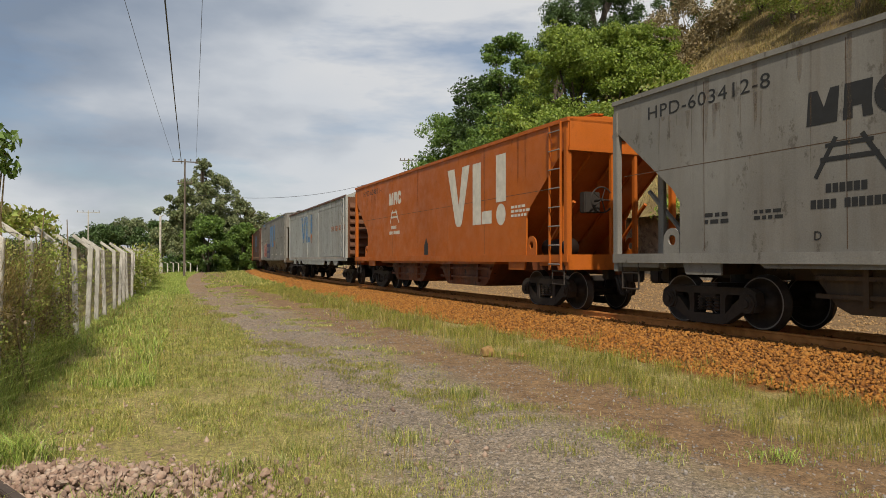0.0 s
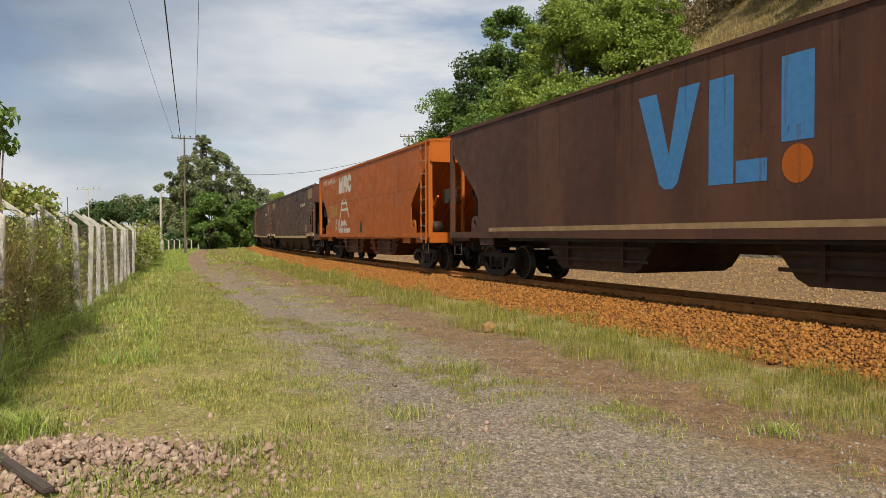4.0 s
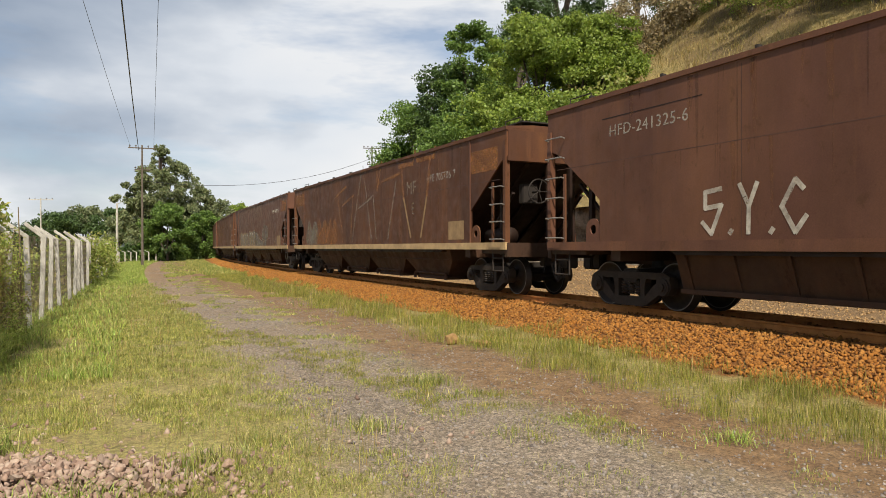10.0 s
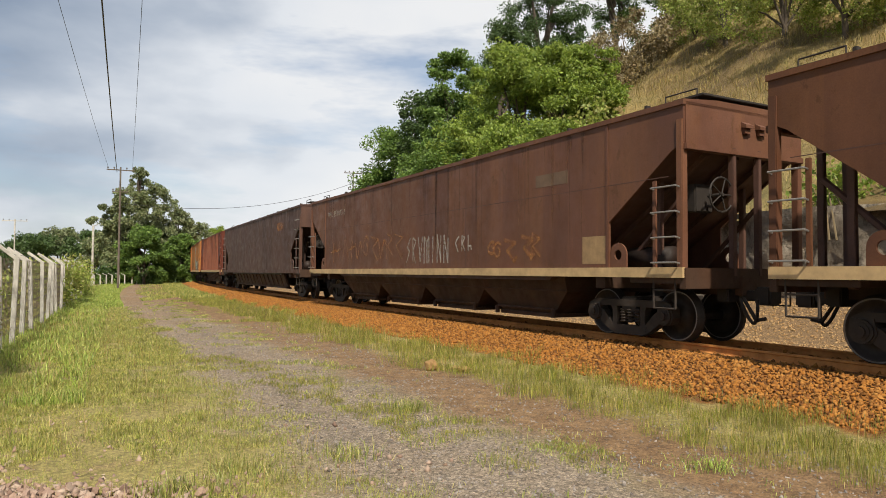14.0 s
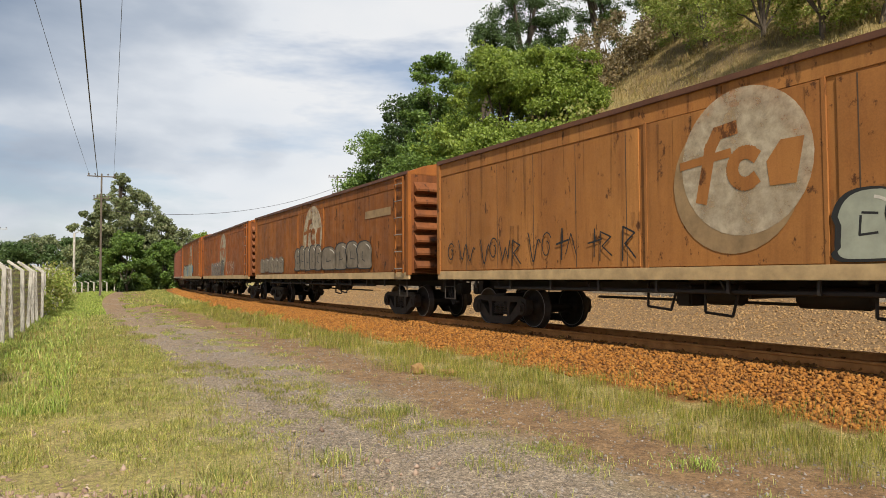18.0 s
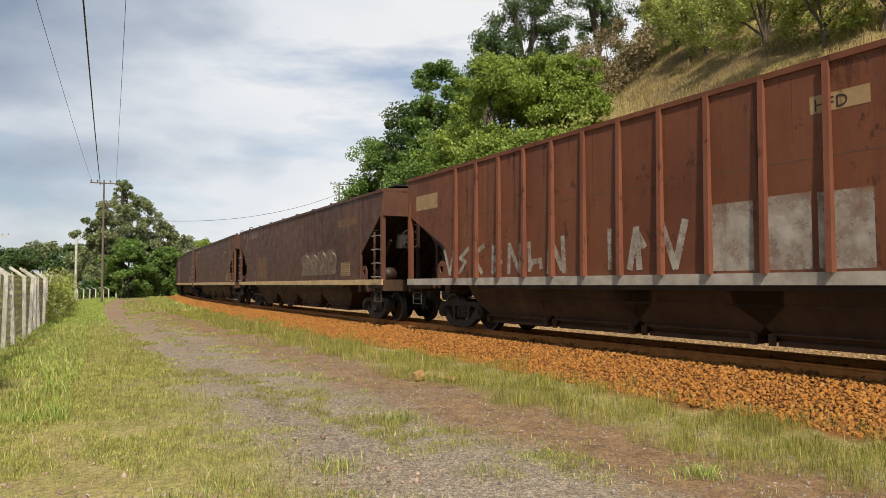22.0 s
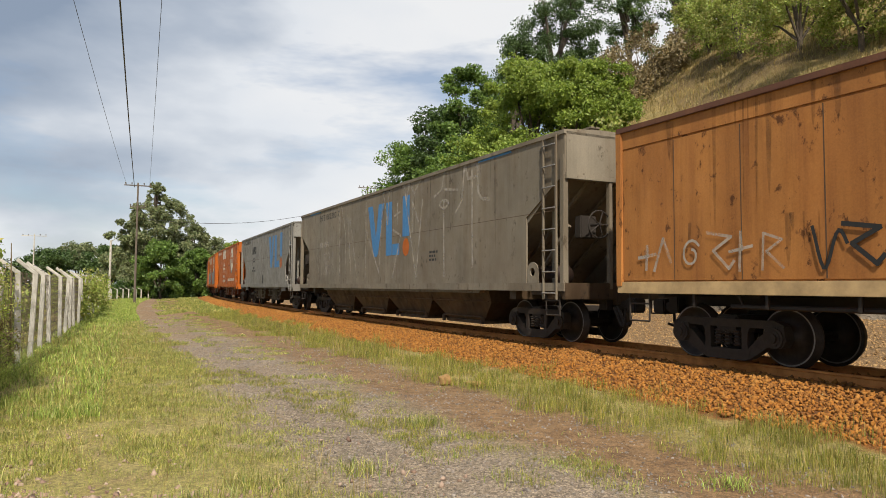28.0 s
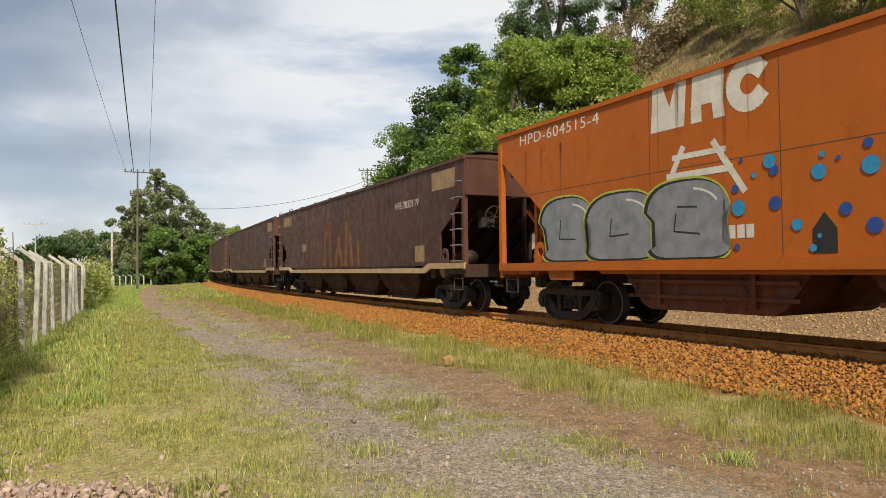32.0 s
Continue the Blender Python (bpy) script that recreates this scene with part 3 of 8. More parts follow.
def bogie_shapes():
    def frame_side():
        bm = bmesh.new()
        prism(bm, [(-1.0, 0.50), (-0.98, 0.60), (-0.84, 0.66), (0.84, 0.66), (0.98, 0.60), (1.0, 0.50), (0.9, 0.545), (-0.9, 0.545)], -0.07, 0.07)
        prism(bm, [(-0.44, 0.22), (0.44, 0.22), (0.40, 0.10), (0.34, 0.06), (-0.34, 0.06), (-0.40, 0.10)], -0.08, 0.08)
        for k in (-1, 1):
            prism(bm, [(k * 0.70, 0.50), (k * 0.60, 0.44), (k * 0.36, 0.20), (k * 0.40, 0.08), (k * 0.60, 0.20), (k * 0.76, 0.31)], -0.075, 0.075)
            prism(bm, [(k * 0.28, 0.56), (k * 0.44, 0.56), (k * 0.39, 0.48), (k * 0.38, 0.30), (k * 0.40, 0.20), (k * 0.28, 0.20)], -0.07, 0.07)
            prism(bm, [(k * 0.70, 0.58), (k * 0.66, 0.40), (k * 0.72, 0.29), (k * 0.96, 0.29), (k * 1.02, 0.40), (k * 0.99, 0.58)], -0.09, 0.09)
            rod(bm, (k * 0.84, -0.12, 0.42), (k * 0.84, 0.1, 0.42), 0.15, 14)
        return to_mesh("side_frame", bm)

    def cap():
        bm = rod(bmesh.new(), (0, -0.13, 0), (0, 0.06, 0), 0.11, 12)
        rod(bm, (0, -0.16, 0), (0, -0.13, 0), 0.07, 10)
        return to_mesh("axle_cap", bm)

    def spring():
        bm, rings = bmesh.new(), []
        prof = [(0.0, 0.26)]
        for k in range(5):
            prof += [(0.05, 0.265 + k * 0.05), (0.078, 0.285 + k * 0.05), (0.05, 0.305 + k * 0.05)]
        prof.append((0.0, 0.515))
        for i in range(8):
            a = 2 * math.pi * i / 8
            rings.append([bm.verts.new((q * math.cos(a), q * math.sin(a), z)) for q, z in prof])
        for i in range(8):
            p, q = rings[i], rings[(i + 1) % 8]
            for k in range(len(prof) - 1):
                bm.faces.new((p[k], q[k], q[k + 1], p[k + 1]))
        bmesh.ops.remove_doubles(bm, verts=bm.verts, dist=0.0005)
        return to_mesh("spring", bm)

    def wheel():
        bm = bmesh.new()
        prof = [(0.0, 0.075), (0.13, 0.075), (0.16, 0.02), (0.34, 0.0), (0.37, 0.055), (0.415, 0.055), (0.42, -0.05), (0.455, -0.055), (0.455, -0.085), (0.36, -0.085), (0.33, -0.035), (0.15, -0.045), (0.12, -0.09), (0.0, -0.09)]
        n, rings = 24, []
        for i in range(n):
            a = 2 * math.pi * i / n
            rings.append([bm.verts.new((r * math.cos(a), -y, r * math.sin(a))) for r, y in prof])
        for i in range(n):
            p, q = rings[i], rings[(i + 1) % n]
            for k in range(len(prof) - 1):
                bm.faces.new((p[k], p[k + 1], q[k + 1], q[k]))
        bmesh.ops.remove_doubles(bm, verts=bm.verts, dist=0.0005)
        return to_mesh("wheel", bm, True)

    def axle():
        return to_mesh("axle", rod(bmesh.new(), (0, -0.62, 0), (0, 0.62, 0), 0.075, 10))

    def bolster():
        bm = box(bmesh.new(), -0.2, 0.2, -0.85, 0.85, 0.44, 0.72, 0.03)
        rod(bm, (0, 0, 0.72), (0, 0, 0.86), 0.24, 14)
        box(bm, -0.75, -0.62, -0.6, 0.6, 0.30, 0.42)
        box(bm, 0.62, 0.75, -0.6, 0.6, 0.30, 0.42)
        return to_mesh("bolster", bm)
    return {"side": frame_side(), "cap": cap(), "spring": spring(), "wheel": wheel(), "axle": axle(), "bolster": bolster()}


BOGIE = bogie_shapes()
WHEELS = []
WHEEL_R = 0.42


def add_bogie(wagon, x):
    b = part("bogie", BOGIE["bolster"], M_FRAME, wagon, "cast steel two-axle bogie", at=pose(x, 0, 0))
    for y in (-0.80, 0.80):
        f = 1 if y < 0 else -1
        part("side_frame", BOGIE["side"], M_BOGIE, b, at=pose(0, y, 0))
        for dx in (-0.17, 0.0, 0.17):
            part("spring", BOGIE["spring"], M_SPRING, b, at=pose(dx, y, 0))
        for dx in (-0.84, 0.84):
            part("axle_cap", BOGIE["cap"], M_BOGIE, b, at=pose(dx, y, WHEEL_R, 0, 0, 0 if y < 0 else 180))
    for dx in (-0.84, 0.84):
        part("axle", BOGIE["axle"], M_FRAME, b, at=pose(dx, 0, WHEEL_R))
        for y in (-0.535, 0.535):
            w = part("wheel", BOGIE["wheel"], M_WHEEL, b, at=pose(dx, y, WHEEL_R, 0, 0, 0 if y < 0 else 180))
            WHEELS.append((w, wagon, dx + x, (dx, y)))
    return b


def make_wheel_mat():
    a = Mat("wheel_steel", 0.6, 0.3)
    pos = a.place()
    sep = a.n.new("ShaderNodeSeparateXYZ")
    a.l.new(pos, sep.inputs[0])
    r = a.math("SQRT", a.math("ADD", a.math("MULTIPLY", sep.outputs[0], sep.outputs[0]), a.math("MULTIPLY", sep.outputs[2], sep.outputs[2])), 0.0)
    rim = a.ramp(r, (0.385, 0.0), (0.390, 1.0), (0.406, 1.0), (0.4085, 0.0))
    a.color(a.mix(rim, a.ramp(a.noise(9, 5), (0.3, (0.022, 0.016, 0.013)), (0.7, (0.050, 0.036, 0.028))), (0.26, 0.24, 0.225)))
    return a.m


M_WHEEL = make_wheel_mat()


def end_cut(kind, L):
    """Points of the hopper side's edge at one end, from the top corner down to the sill: (metres in from the end, height)."""
    if kind == "hpd":
        return [(0.0, 3.45), (0.16, 3.38), (1.5, 2.28), (1.68, 2.05), (1.68, SILL)]
    if kind == "hfe":
        return [(0.0, 2.98), (0.45, 2.62), (0.62, 2.42), (1.15, 2.12), (1.34, 2.0), (1.34, SILL)]
    if kind == "hf2":
        return [(0.0, 3.10), (0.25, 2.98), (1.62, 1.98), (1.62, SILL)]
    if kind == "hfd":
        return [(0.0, 3.02), (0.32, 2.90), (1.35, 2.12), (1.55, 1.95), (1.55, SILL)]
    if kind == "rib":
        return [(0.0, 2.86), (1.9, 1.95), (1.9, SILL)]
    return [(0.0, 3.3), (1.3, 2.55), (1.3, SILL)]


def hopper_shapes(kind, L, top):
    """Shared meshes of one kind of hopper wagon of body length L."""
    h, cut = L / 2, end_cut(kind, L)
    right = [(h - a, z) for a, z in cut]
    left = [(-h + a, z) for a, z in cut[::-1]]
    shapes = {}
    shapes["side_plate"] = to_mesh("side_plate", prism(bmesh.new(), [(-h, top - 0.10), (h, top - 0.10)] + right + left, -0.02, 0.02))
    bm = bmesh.new()
    lo = 0.98
    prism(bm, [(-h + 0.05, top - 0.1), (h - 0.05, top - 0.1), (h - 0.05, cut[0][1] + 0.02), (h - 3.3, lo), (-h + 3.3, lo), (-h + 0.05, cut[0][1] + 0.02)], -HALF + 0.03, HALF - 0.03)
    shapes["body"] = to_mesh("body", bm)
    shapes["slope_rib"] = to_mesh("slope_rib", prism(bmesh.new(), [(h - 0.15, cut[0][1] - 0.04), (h - 0.15, cut[0][1] - 0.14), (h - 3.2, lo - 0.02), (h - 3.2, lo + 0.08)], -0.03, 0.03))
    bm = bmesh.new()
    prism_x(bm, [(-HALF - 0.03, top - 0.14), (-HALF - 0.03, top - 0.06), (-0.7, top), (0.7, top), (HALF + 0.03, top - 0.06), (HALF + 0.03, top - 0.14)], -h - 0.02, h + 0.02)
    shapes["roof"] = to_mesh("roof", bm)
    bm = bmesh.new()
    box(bm, -h + 0.3, h - 0.3, -0.32, 0.32, 0, 0.12, 0.02)
    shapes["hatch_cover"] = to_mesh("hatch_cover", bm)
    bm = bmesh.new()
    for y in (-0.55, -0.42, 0.42, 0.55):
        box(bm, -h + 0.2, h - 0.2, y - 0.05, y + 0.05, 0.10, 0.13)
    shapes["running_board"] = to_mesh("running_board", bm)
    shapes["hatch_clamp"] = to_mesh("hatch_clamp", box(bmesh.new(), -0.03, 0.03, -0.05, 0.05, 0, 0.13, 0.008))
    bm = bmesh.new()
    box(bm, -0.04, 0.04, -HALF + 0.03, HALF - 0.03, cut[0][1] - 0.05, top - 0.09)
    box(bm, -0.05, 0.07, -HALF, HALF, cut[0][1] - 0.12, cut[0][1] - 0.02, 0.01)
    shapes["end_plate"] = to_mesh("end_plate", bm)
    shapes["corner_post"] = to_mesh("corner_post", box(bmesh.new(), -0.06, 0.06, -0.06, 0.06, SILL - 0.12, cut[0][1] + 0.35, 0.01))
    bm = bmesh.new()
    box(bm, -0.05, 0.05, -0.04, 0.04, SILL - 0.1, cut[0][1], 0.008)
    shapes["end_stanchion"] = to_mesh("end_stanchion", bm)
    bm = bmesh.new()
    rod(bm, (0, 0, SILL), (1.25, 0, SILL + 1.15), 0.045, 6)
    shapes["brace"] = to_mesh("brace", bm)
    bm = box(bmesh.new(), -1.15, 0.0, -HALF + 0.02, HALF - 0.02, SILL - 0.22, SILL - 0.10, 0.01)
    box(bm, -0.1, 0.02, -HALF, HALF, SILL - 0.30, SILL + 0.02, 0.01)
    shapes["platform"] = to_mesh("platform", bm)
    bm = bmesh.new()
    box(bm, -h - 0.05, h + 0.05, -0.18, 0.18, 0.78, 1.08, 0.01)
    for k in (-1, 1):
        box(bm, k * (h - 1.9) - 0.12, k * (h - 1.9) + 0.12, -HALF + 0.06, HALF - 0.06, 0.86, SILL - 0.03)
    shapes["centre_sill"] = to_mesh("centre_sill", bm)
    return shapes


def add_ladder(w, x, y, z0, z1, material, width=0.42):
    """A ladder of two stiles with rungs of their own."""
    def stiles():
        bm = bmesh.new()
        prism(bm, [(-width / 2 - 0.02, z0), (-width / 2 + 0.02, z0), (-width / 2 + 0.02, z1 - 0.04), (width / 2 - 0.02, z1 - 0.04), (width / 2 - 0.02, z0), (width / 2 + 0.02, z0), (width / 2 + 0.02, z1), (-width / 2 - 0.02, z1)], -0.018, 0.018)
        return to_mesh("ladder", bm)
    rung = cached(("rung", width), lambda: to_mesh("rung", rod(bmesh.new(), (-width / 2, 0, 0), (width / 2, 0, 0), 0.014, 6)))
    lad = part("ladder", cached(("ladder", round(z0, 2), round(z1, 2), width), stiles), material, w, at=pose(x, y, 0))
    n = max(2, int((z1 - z0) / 0.36))
    for i in range(n):
        part("rung", rung, M_RUNG, lad, at=pose(0, -0.03, z0 + 0.12 + i * (z1 - z0 - 0.3) / (n - 1)))
    return lad


def add_side_rungs(w, k, h, z1, cut, material):
    """Bent grab rungs between the corner post and a short inner stile, up one end of the side."""
    def rung():
        bm = rod(bmesh.new(), (-0.25, -0.07, 0), (0.25, -0.07, 0), 0.014, 6)
        for x in (-0.25, 0.25):
            rod(bm, (x, -0.07, 0), (x, 0.02, -0.02), 0.014, 5)
        return to_mesh("rung", bm)
    inner = cut[0][1] - (cut[0][1] - SILL) * 0.28
    stile = cached(("stile", round(inner, 2)), lambda: to_mesh("ladder", box(bmesh.new(), -0.035, 0.035, -0.02, 0.02, SILL - 0.05, inner, 0.006)))
    lad = part("ladder", stile, material, w, at=pose(k * (h - 0.56), -HALF - 0.02, 0))
    mesh = cached("side_rung", rung)
    n = int((z1 - SILL) / 0.385) + 1
    for i in range(n):
        part("rung", mesh, M_RUNG, lad, at=pose(k * 0.25, -0.02, SILL + 0.10 + 0.385 * i))
    return lad


def jacking_pad_mesh():
    """A round-topped plate with a hole, standing on the sill."""
    def make():
        bm = bmesh.new()
        n, rings = 20, []
        for y in (-0.015, 0.015):
            outer, inner = [], []
            for i in range(n):
                a = 2 * math.pi * i / n
                ca, sa = math.cos(a), math.sin(a)
                big = (0.20 * ca, 0.24 + 0.20 * sa) if sa >= 0 else (math.copysign(0.20, ca) if abs(ca) > 0.3 else 0.20 * ca / 0.3, 0.24 + max(-0.24, 0.36 * sa))
                outer.append(bm.verts.new((big[0], y, big[1])))
                inner.append(bm.verts.new((0.085 * ca, y, 0.24 + 0.085 * sa)))
            rings.append((outer, inner))
        (o0, i0), (o1, i1) = rings
        for i in range(n):
            j = (i + 1) % n
            bm.faces.new((o0[i], o0[j], i0[j], i0[i]))
            bm.faces.new((o1[j], o1[i], i1[i], i1[j]))
            bm.faces.new((o0[j], o0[i], o1[i], o1[j]))
            bm.faces.new((i0[i], i0[j], i1[j], i1[i]))
        return to_mesh("jacking_pad", bm)
    return cached("jacking_pad", make)


def end_vent_mesh():
    def make():
        bm = prism(bmesh.new(), [(0.0, 0.0), (0.10, -0.02), (0.10, 0.03), (0.0, 0.09)], -0.09, 0.09)
        prism(bm, [(0.0, -0.10), (0.06, -0.10), (0.06, 0.0), (0.0, 0.0)], -0.06, 0.06)
        return to_mesh("end_vent", bm)
    return cached("end_vent", make)


def roof_grab_mesh():
    def make():
        bm = rod(bmesh.new(), (-0.32, 0, 0.24), (0.32, 0, 0.24), 0.013, 5)
        for x in (-0.32, 0.32):
            rod(bm, (x, 0, -0.02), (x, 0, 0.24), 0.013, 5)
        return to_mesh("roof_grab", bm)
    return cached("roof_grab", make)


def hose_mesh():
    """The hanging brake hose, bent in a loop."""
    def make():
        bm = bmesh.new()
        pts = [Vector((0.05 + 0.30 * f + 0.10 * math.sin(3.0 * f), -0.30, 0.74 - 0.42 * math.sin(math.pi * f) * (1 - 0.25 * f))) for f in [i / 10 for i in range(11)]]
        for a, b in zip(pts, pts[1:]):
            rod(bm, a, b, 0.028, 6)
        return to_mesh("brake_hose", bm)
    return cached("hose", make)


def step_mesh():
    def make():
        bm = bmesh.new()
        for x in (-0.22, 0.22):
            rod(bm, (x, 0, SILL - 0.05), (x, 0, 0.58), 0.016, 5)
        for z in (0.58, 0.86):
            rod(bm, (-0.22, 0, z), (0.22, 0, z), 0.016, 5)
        return to_mesh("step", bm)
    return cached("step", make)


def brake_wheel_mesh():
    def make():
        bm = bmesh.new()
        n, r = 20, 0.27
        pts = [Vector((0, r * math.cos(2 * math.pi * i / n), r * math.sin(2 * math.pi * i / n))) for i in range(n)]
        for i in range(n):
            rod(bm, pts[i], pts[(i + 1) % n], 0.016, 5)
        for i in range(0, n, 4):
            rod(bm, (0, 0, 0), pts[i], 0.012, 5)
        rod(bm, (-0.25, 0, 0), (0.03, 0, 0), 0.03, 8)
        return to_mesh("brake_wheel", bm)
    return cached("brake_wheel", make)


def coupler_mesh():
    def make():
        bm = box(bmesh.new(), -0.3, 0.28, -0.08, 0.08, 0.70, 0.86, 0.02)
        box(bm, 0.22, 0.50, -0.16, 0.13, 0.64, 0.92, 0.03)
        rod(bm, (0.1, -0.25, 0.75), (0.35, -0.28, 0.42), 0.03, 6)
        rod(bm, (0.35, -0.28, 0.42), (0.5, -0.26, 0.45), 0.028, 6)
        box(bm, -0.32, -0.1, -0.35, 0.35, 0.68, 1.0, 0.02)
        return to_mesh("coupler", bm)
    return cached("coupler", make)


def chute_mesh(kind):
    def make():
        bm = bmesh.new()
        loft(bm, (-1.60, 1.60, -1.28, 1.28, 1.13), (-1.50, 1.50, -1.12, 1.12, 0.76))
        loft(bm, (-1.50, 1.50, -1.12, 1.12, 0.76), (-0.90, 0.90, -0.95, 0.95, 0.30))
        box(bm, -0.96, 0.96, -1.0, 1.0, 0.235, 0.31, 0.01)
        rod(bm, (-1.0, -1.06, 0.40), (1.0, -1.06, 0.40), 0.022, 6)
        rod(bm, (-1.58, -1.24, 0.78), (1.58, -1.24, 0.78), 0.014, 5)
        for x in (-1.0, 1.0):
            rod(bm, (x, -1.06, 0.24), (x, -1.06, 0.40), 0.05, 8)
        return to_mesh("discharge_chute", bm)
    return cached(("chute", kind), make)


def big_chute_mesh():
    def make():
        bm = bmesh.new()
        prism(bm, [(-1.85, 1.13), (1.85, 1.13), (1.35, 0.50), (1.15, 0.40), (-1.15, 0.40), (-1.35, 0.50)], -1.12, 1.12)
        for z, y in ((0.86, -1.16), (0.62, -1.15)):
            box(bm, -1.6, 1.6, y - 0.03, y + 0.03, z - 0.03, z + 0.03)
        for x in (-0.9, 0.9):
            box(bm, x - 0.04, x + 0.04, -1.2, -1.1, 0.5, 1.12)
        return to_mesh("discharge_chute", bm)
    return cached("big_chute", make)


def trough_mesh(n):
    """A run of slanted discharge doors beneath the sill."""
    def make():
        bm = bmesh.new()
        for k in (-1, 1):
            prism_x(bm, [(k * 1.30, 1.12), (k * 1.24, 1.12), (k * 0.98, 0.42), (k * 1.06, 0.36)], -n, n)
            prism_x(bm, [(k * 1.14, 0.44), (k * 1.14, 0.37), (k * 0.92, 0.34), (k * 0.92, 0.41)], -n, n)
        for i in range(int(n * 2 / 0.9) + 1):
            x = -n + 0.2 + i * 0.9
            for k in (-1, 1):
                prism_x(bm, [(k * 1.35, 1.10), (k * 1.29, 1.10), (k * 1.05, 0.44), (k * 1.10, 0.44)], x - 0.03, x + 0.03)
        return to_mesh("discharge_door", bm)
    return cached(("trough", round(n, 1)), make)


def side_rod_mesh(x0, x1, z):
    def make():
        bm = rod(bmesh.new(), (x0, -1.30, z), (x1, -1.30, z), 0.035, 6)
        for x in np.linspace(x0 + 0.2, x1 - 0.2, 5):
            rod(bm, (x, -1.30, z), (x - 0.12, -1.36, SILL - 0.04), 0.02, 5)
        return to_mesh("brake_rod", bm)
    return cached(("rod", round(x0, 1), round(x1, 1), round(z, 2)), make)


def wagon_base(name, label, L):
    """The parts that every wagon has: an empty with bogies and couplers."""
    w = tagged(new(name), label, "freight wagon", group="wagons of the goods train")
    for k in (-1, 1):
        add_bogie(w, k * (L / 2 - 1.72))
        part("coupler", coupler_mesh(), M_FRAME, w, at=pose(k * (L / 2 + 0.02), 0, 0, 0, 0, 0 if k > 0 else 180))
        part("brake_hose", hose_mesh(), M_FRAME, w, at=pose(k * (L / 2 + 0.05), 0, 0, 0, 0, 0 if k > 0 else 180))
    return w


def hopper(name, label, kind, L, paint_mat, top=4.08, stripe=None, chutes="saw", under=None, ribs=0, dark_end=None, step_stripe=False):
    sh = cached((kind, L, top), lambda: hopper_shapes(kind, L, top))
    w, h, under = wagon_base(name, label, L), L / 2, under or M_FRAME
    cut = end_cut(kind, L)
    # dark_end: a colour already darkened for the shade in the recessed ends
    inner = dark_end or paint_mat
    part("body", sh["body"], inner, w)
    for k in (-1, 1):
        part("side_plate", sh["side_plate"], paint_mat, w, at=pose(0, k * (HALF - 0.02), 0, 0, 0, 0))
        part("end_plate", sh["end_plate"], paint_mat, w, at=pose(k * (h - 0.02), 0, 0, 0, 0, 0 if k > 0 else 180))
        part("platform", sh["platform"], paint_mat if kind == "hpd" else under, w, at=pose(k * h, 0, 0, 0, 0, 0 if k > 0 else 180))
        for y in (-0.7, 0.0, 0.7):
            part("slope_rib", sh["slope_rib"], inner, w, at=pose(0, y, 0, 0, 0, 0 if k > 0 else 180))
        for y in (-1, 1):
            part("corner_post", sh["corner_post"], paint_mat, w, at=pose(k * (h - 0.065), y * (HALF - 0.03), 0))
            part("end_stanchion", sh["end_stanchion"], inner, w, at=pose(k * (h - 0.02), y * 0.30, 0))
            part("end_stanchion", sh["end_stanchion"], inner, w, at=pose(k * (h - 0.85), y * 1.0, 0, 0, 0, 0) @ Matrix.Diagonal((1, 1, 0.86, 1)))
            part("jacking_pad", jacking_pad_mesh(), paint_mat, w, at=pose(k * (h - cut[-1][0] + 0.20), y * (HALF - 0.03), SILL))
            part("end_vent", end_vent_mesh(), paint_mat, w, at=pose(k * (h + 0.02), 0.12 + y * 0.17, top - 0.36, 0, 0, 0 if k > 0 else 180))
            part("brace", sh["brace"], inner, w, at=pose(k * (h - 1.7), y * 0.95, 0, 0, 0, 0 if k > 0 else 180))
    part("roof", sh["roof"], paint_mat, w)
    part("hatch_cover", sh["hatch_cover"], inner, w, at=pose(0, 0, top - 0.01))
    part("running_board", sh["running_board"], M_FRAME if dark_end else inner, w, at=pose(0, 0, top))
    if kind in ("hfe", "hfd", "hf2"):
        for i in range(9):
            part("hatch_clamp", sh["hatch_clamp"], M_FRAME, w, at=pose(-h + 1.0 + i * (L - 2) / 8, -1.12, top - 0.05))
    part("centre_sill", sh["centre_sill"], under, w)
    for y in (-1, 1):
        for k in (-1, 1):
            part("step", step_mesh(), M_BOGIE, w, at=pose(k * (h - 0.42), y * (HALF - 0.03), 0))
    if kind in ("hfe", "hfd", "hf2"):
        rung_height = top - 0.55 if kind == "hfe" else cut[0][1] + (0.45 if kind == "hfd" else -0.55)
        for k in (-1, 1):
            add_side_rungs(w, k, h, rung_height, cut, paint_mat)
        for k in (-1, 1):
            part("roof_grab", roof_grab_mesh(), M_BOGIE, w, at=pose(k * (h - 0.45), -0.95, top - 0.05))
            part("end_walkway", cached("end_walkway", lambda: to_mesh("end_walkway", box(bmesh.new(), -0.3, 0.3, -1.0, 1.0, 0, 0.04, 0.008))), M_FRAME, w, at=pose(k * (h - 0.28), 0, top + 0.05))
    else:
        add_ladder(w, h - 0.42, -HALF - 0.05, SILL - 0.3, top - 0.12, paint_mat)
    part("brake_wheel", brake_wheel_mesh(), M_FRAME, w, at=pose(h - 0.02, -0.55, 2.35))
    bw = box(bmesh.new(), -0.2, 0.0, -0.2, 0.2, 2.1, 2.55, 0.02) if ("bb", 1) not in CACHE else None
    part("brake_box", cached(("bb", 1), lambda: to_mesh("brake_box", bw)), M_FRAME, w, at=pose(h - 0.35, -0.55, 0))
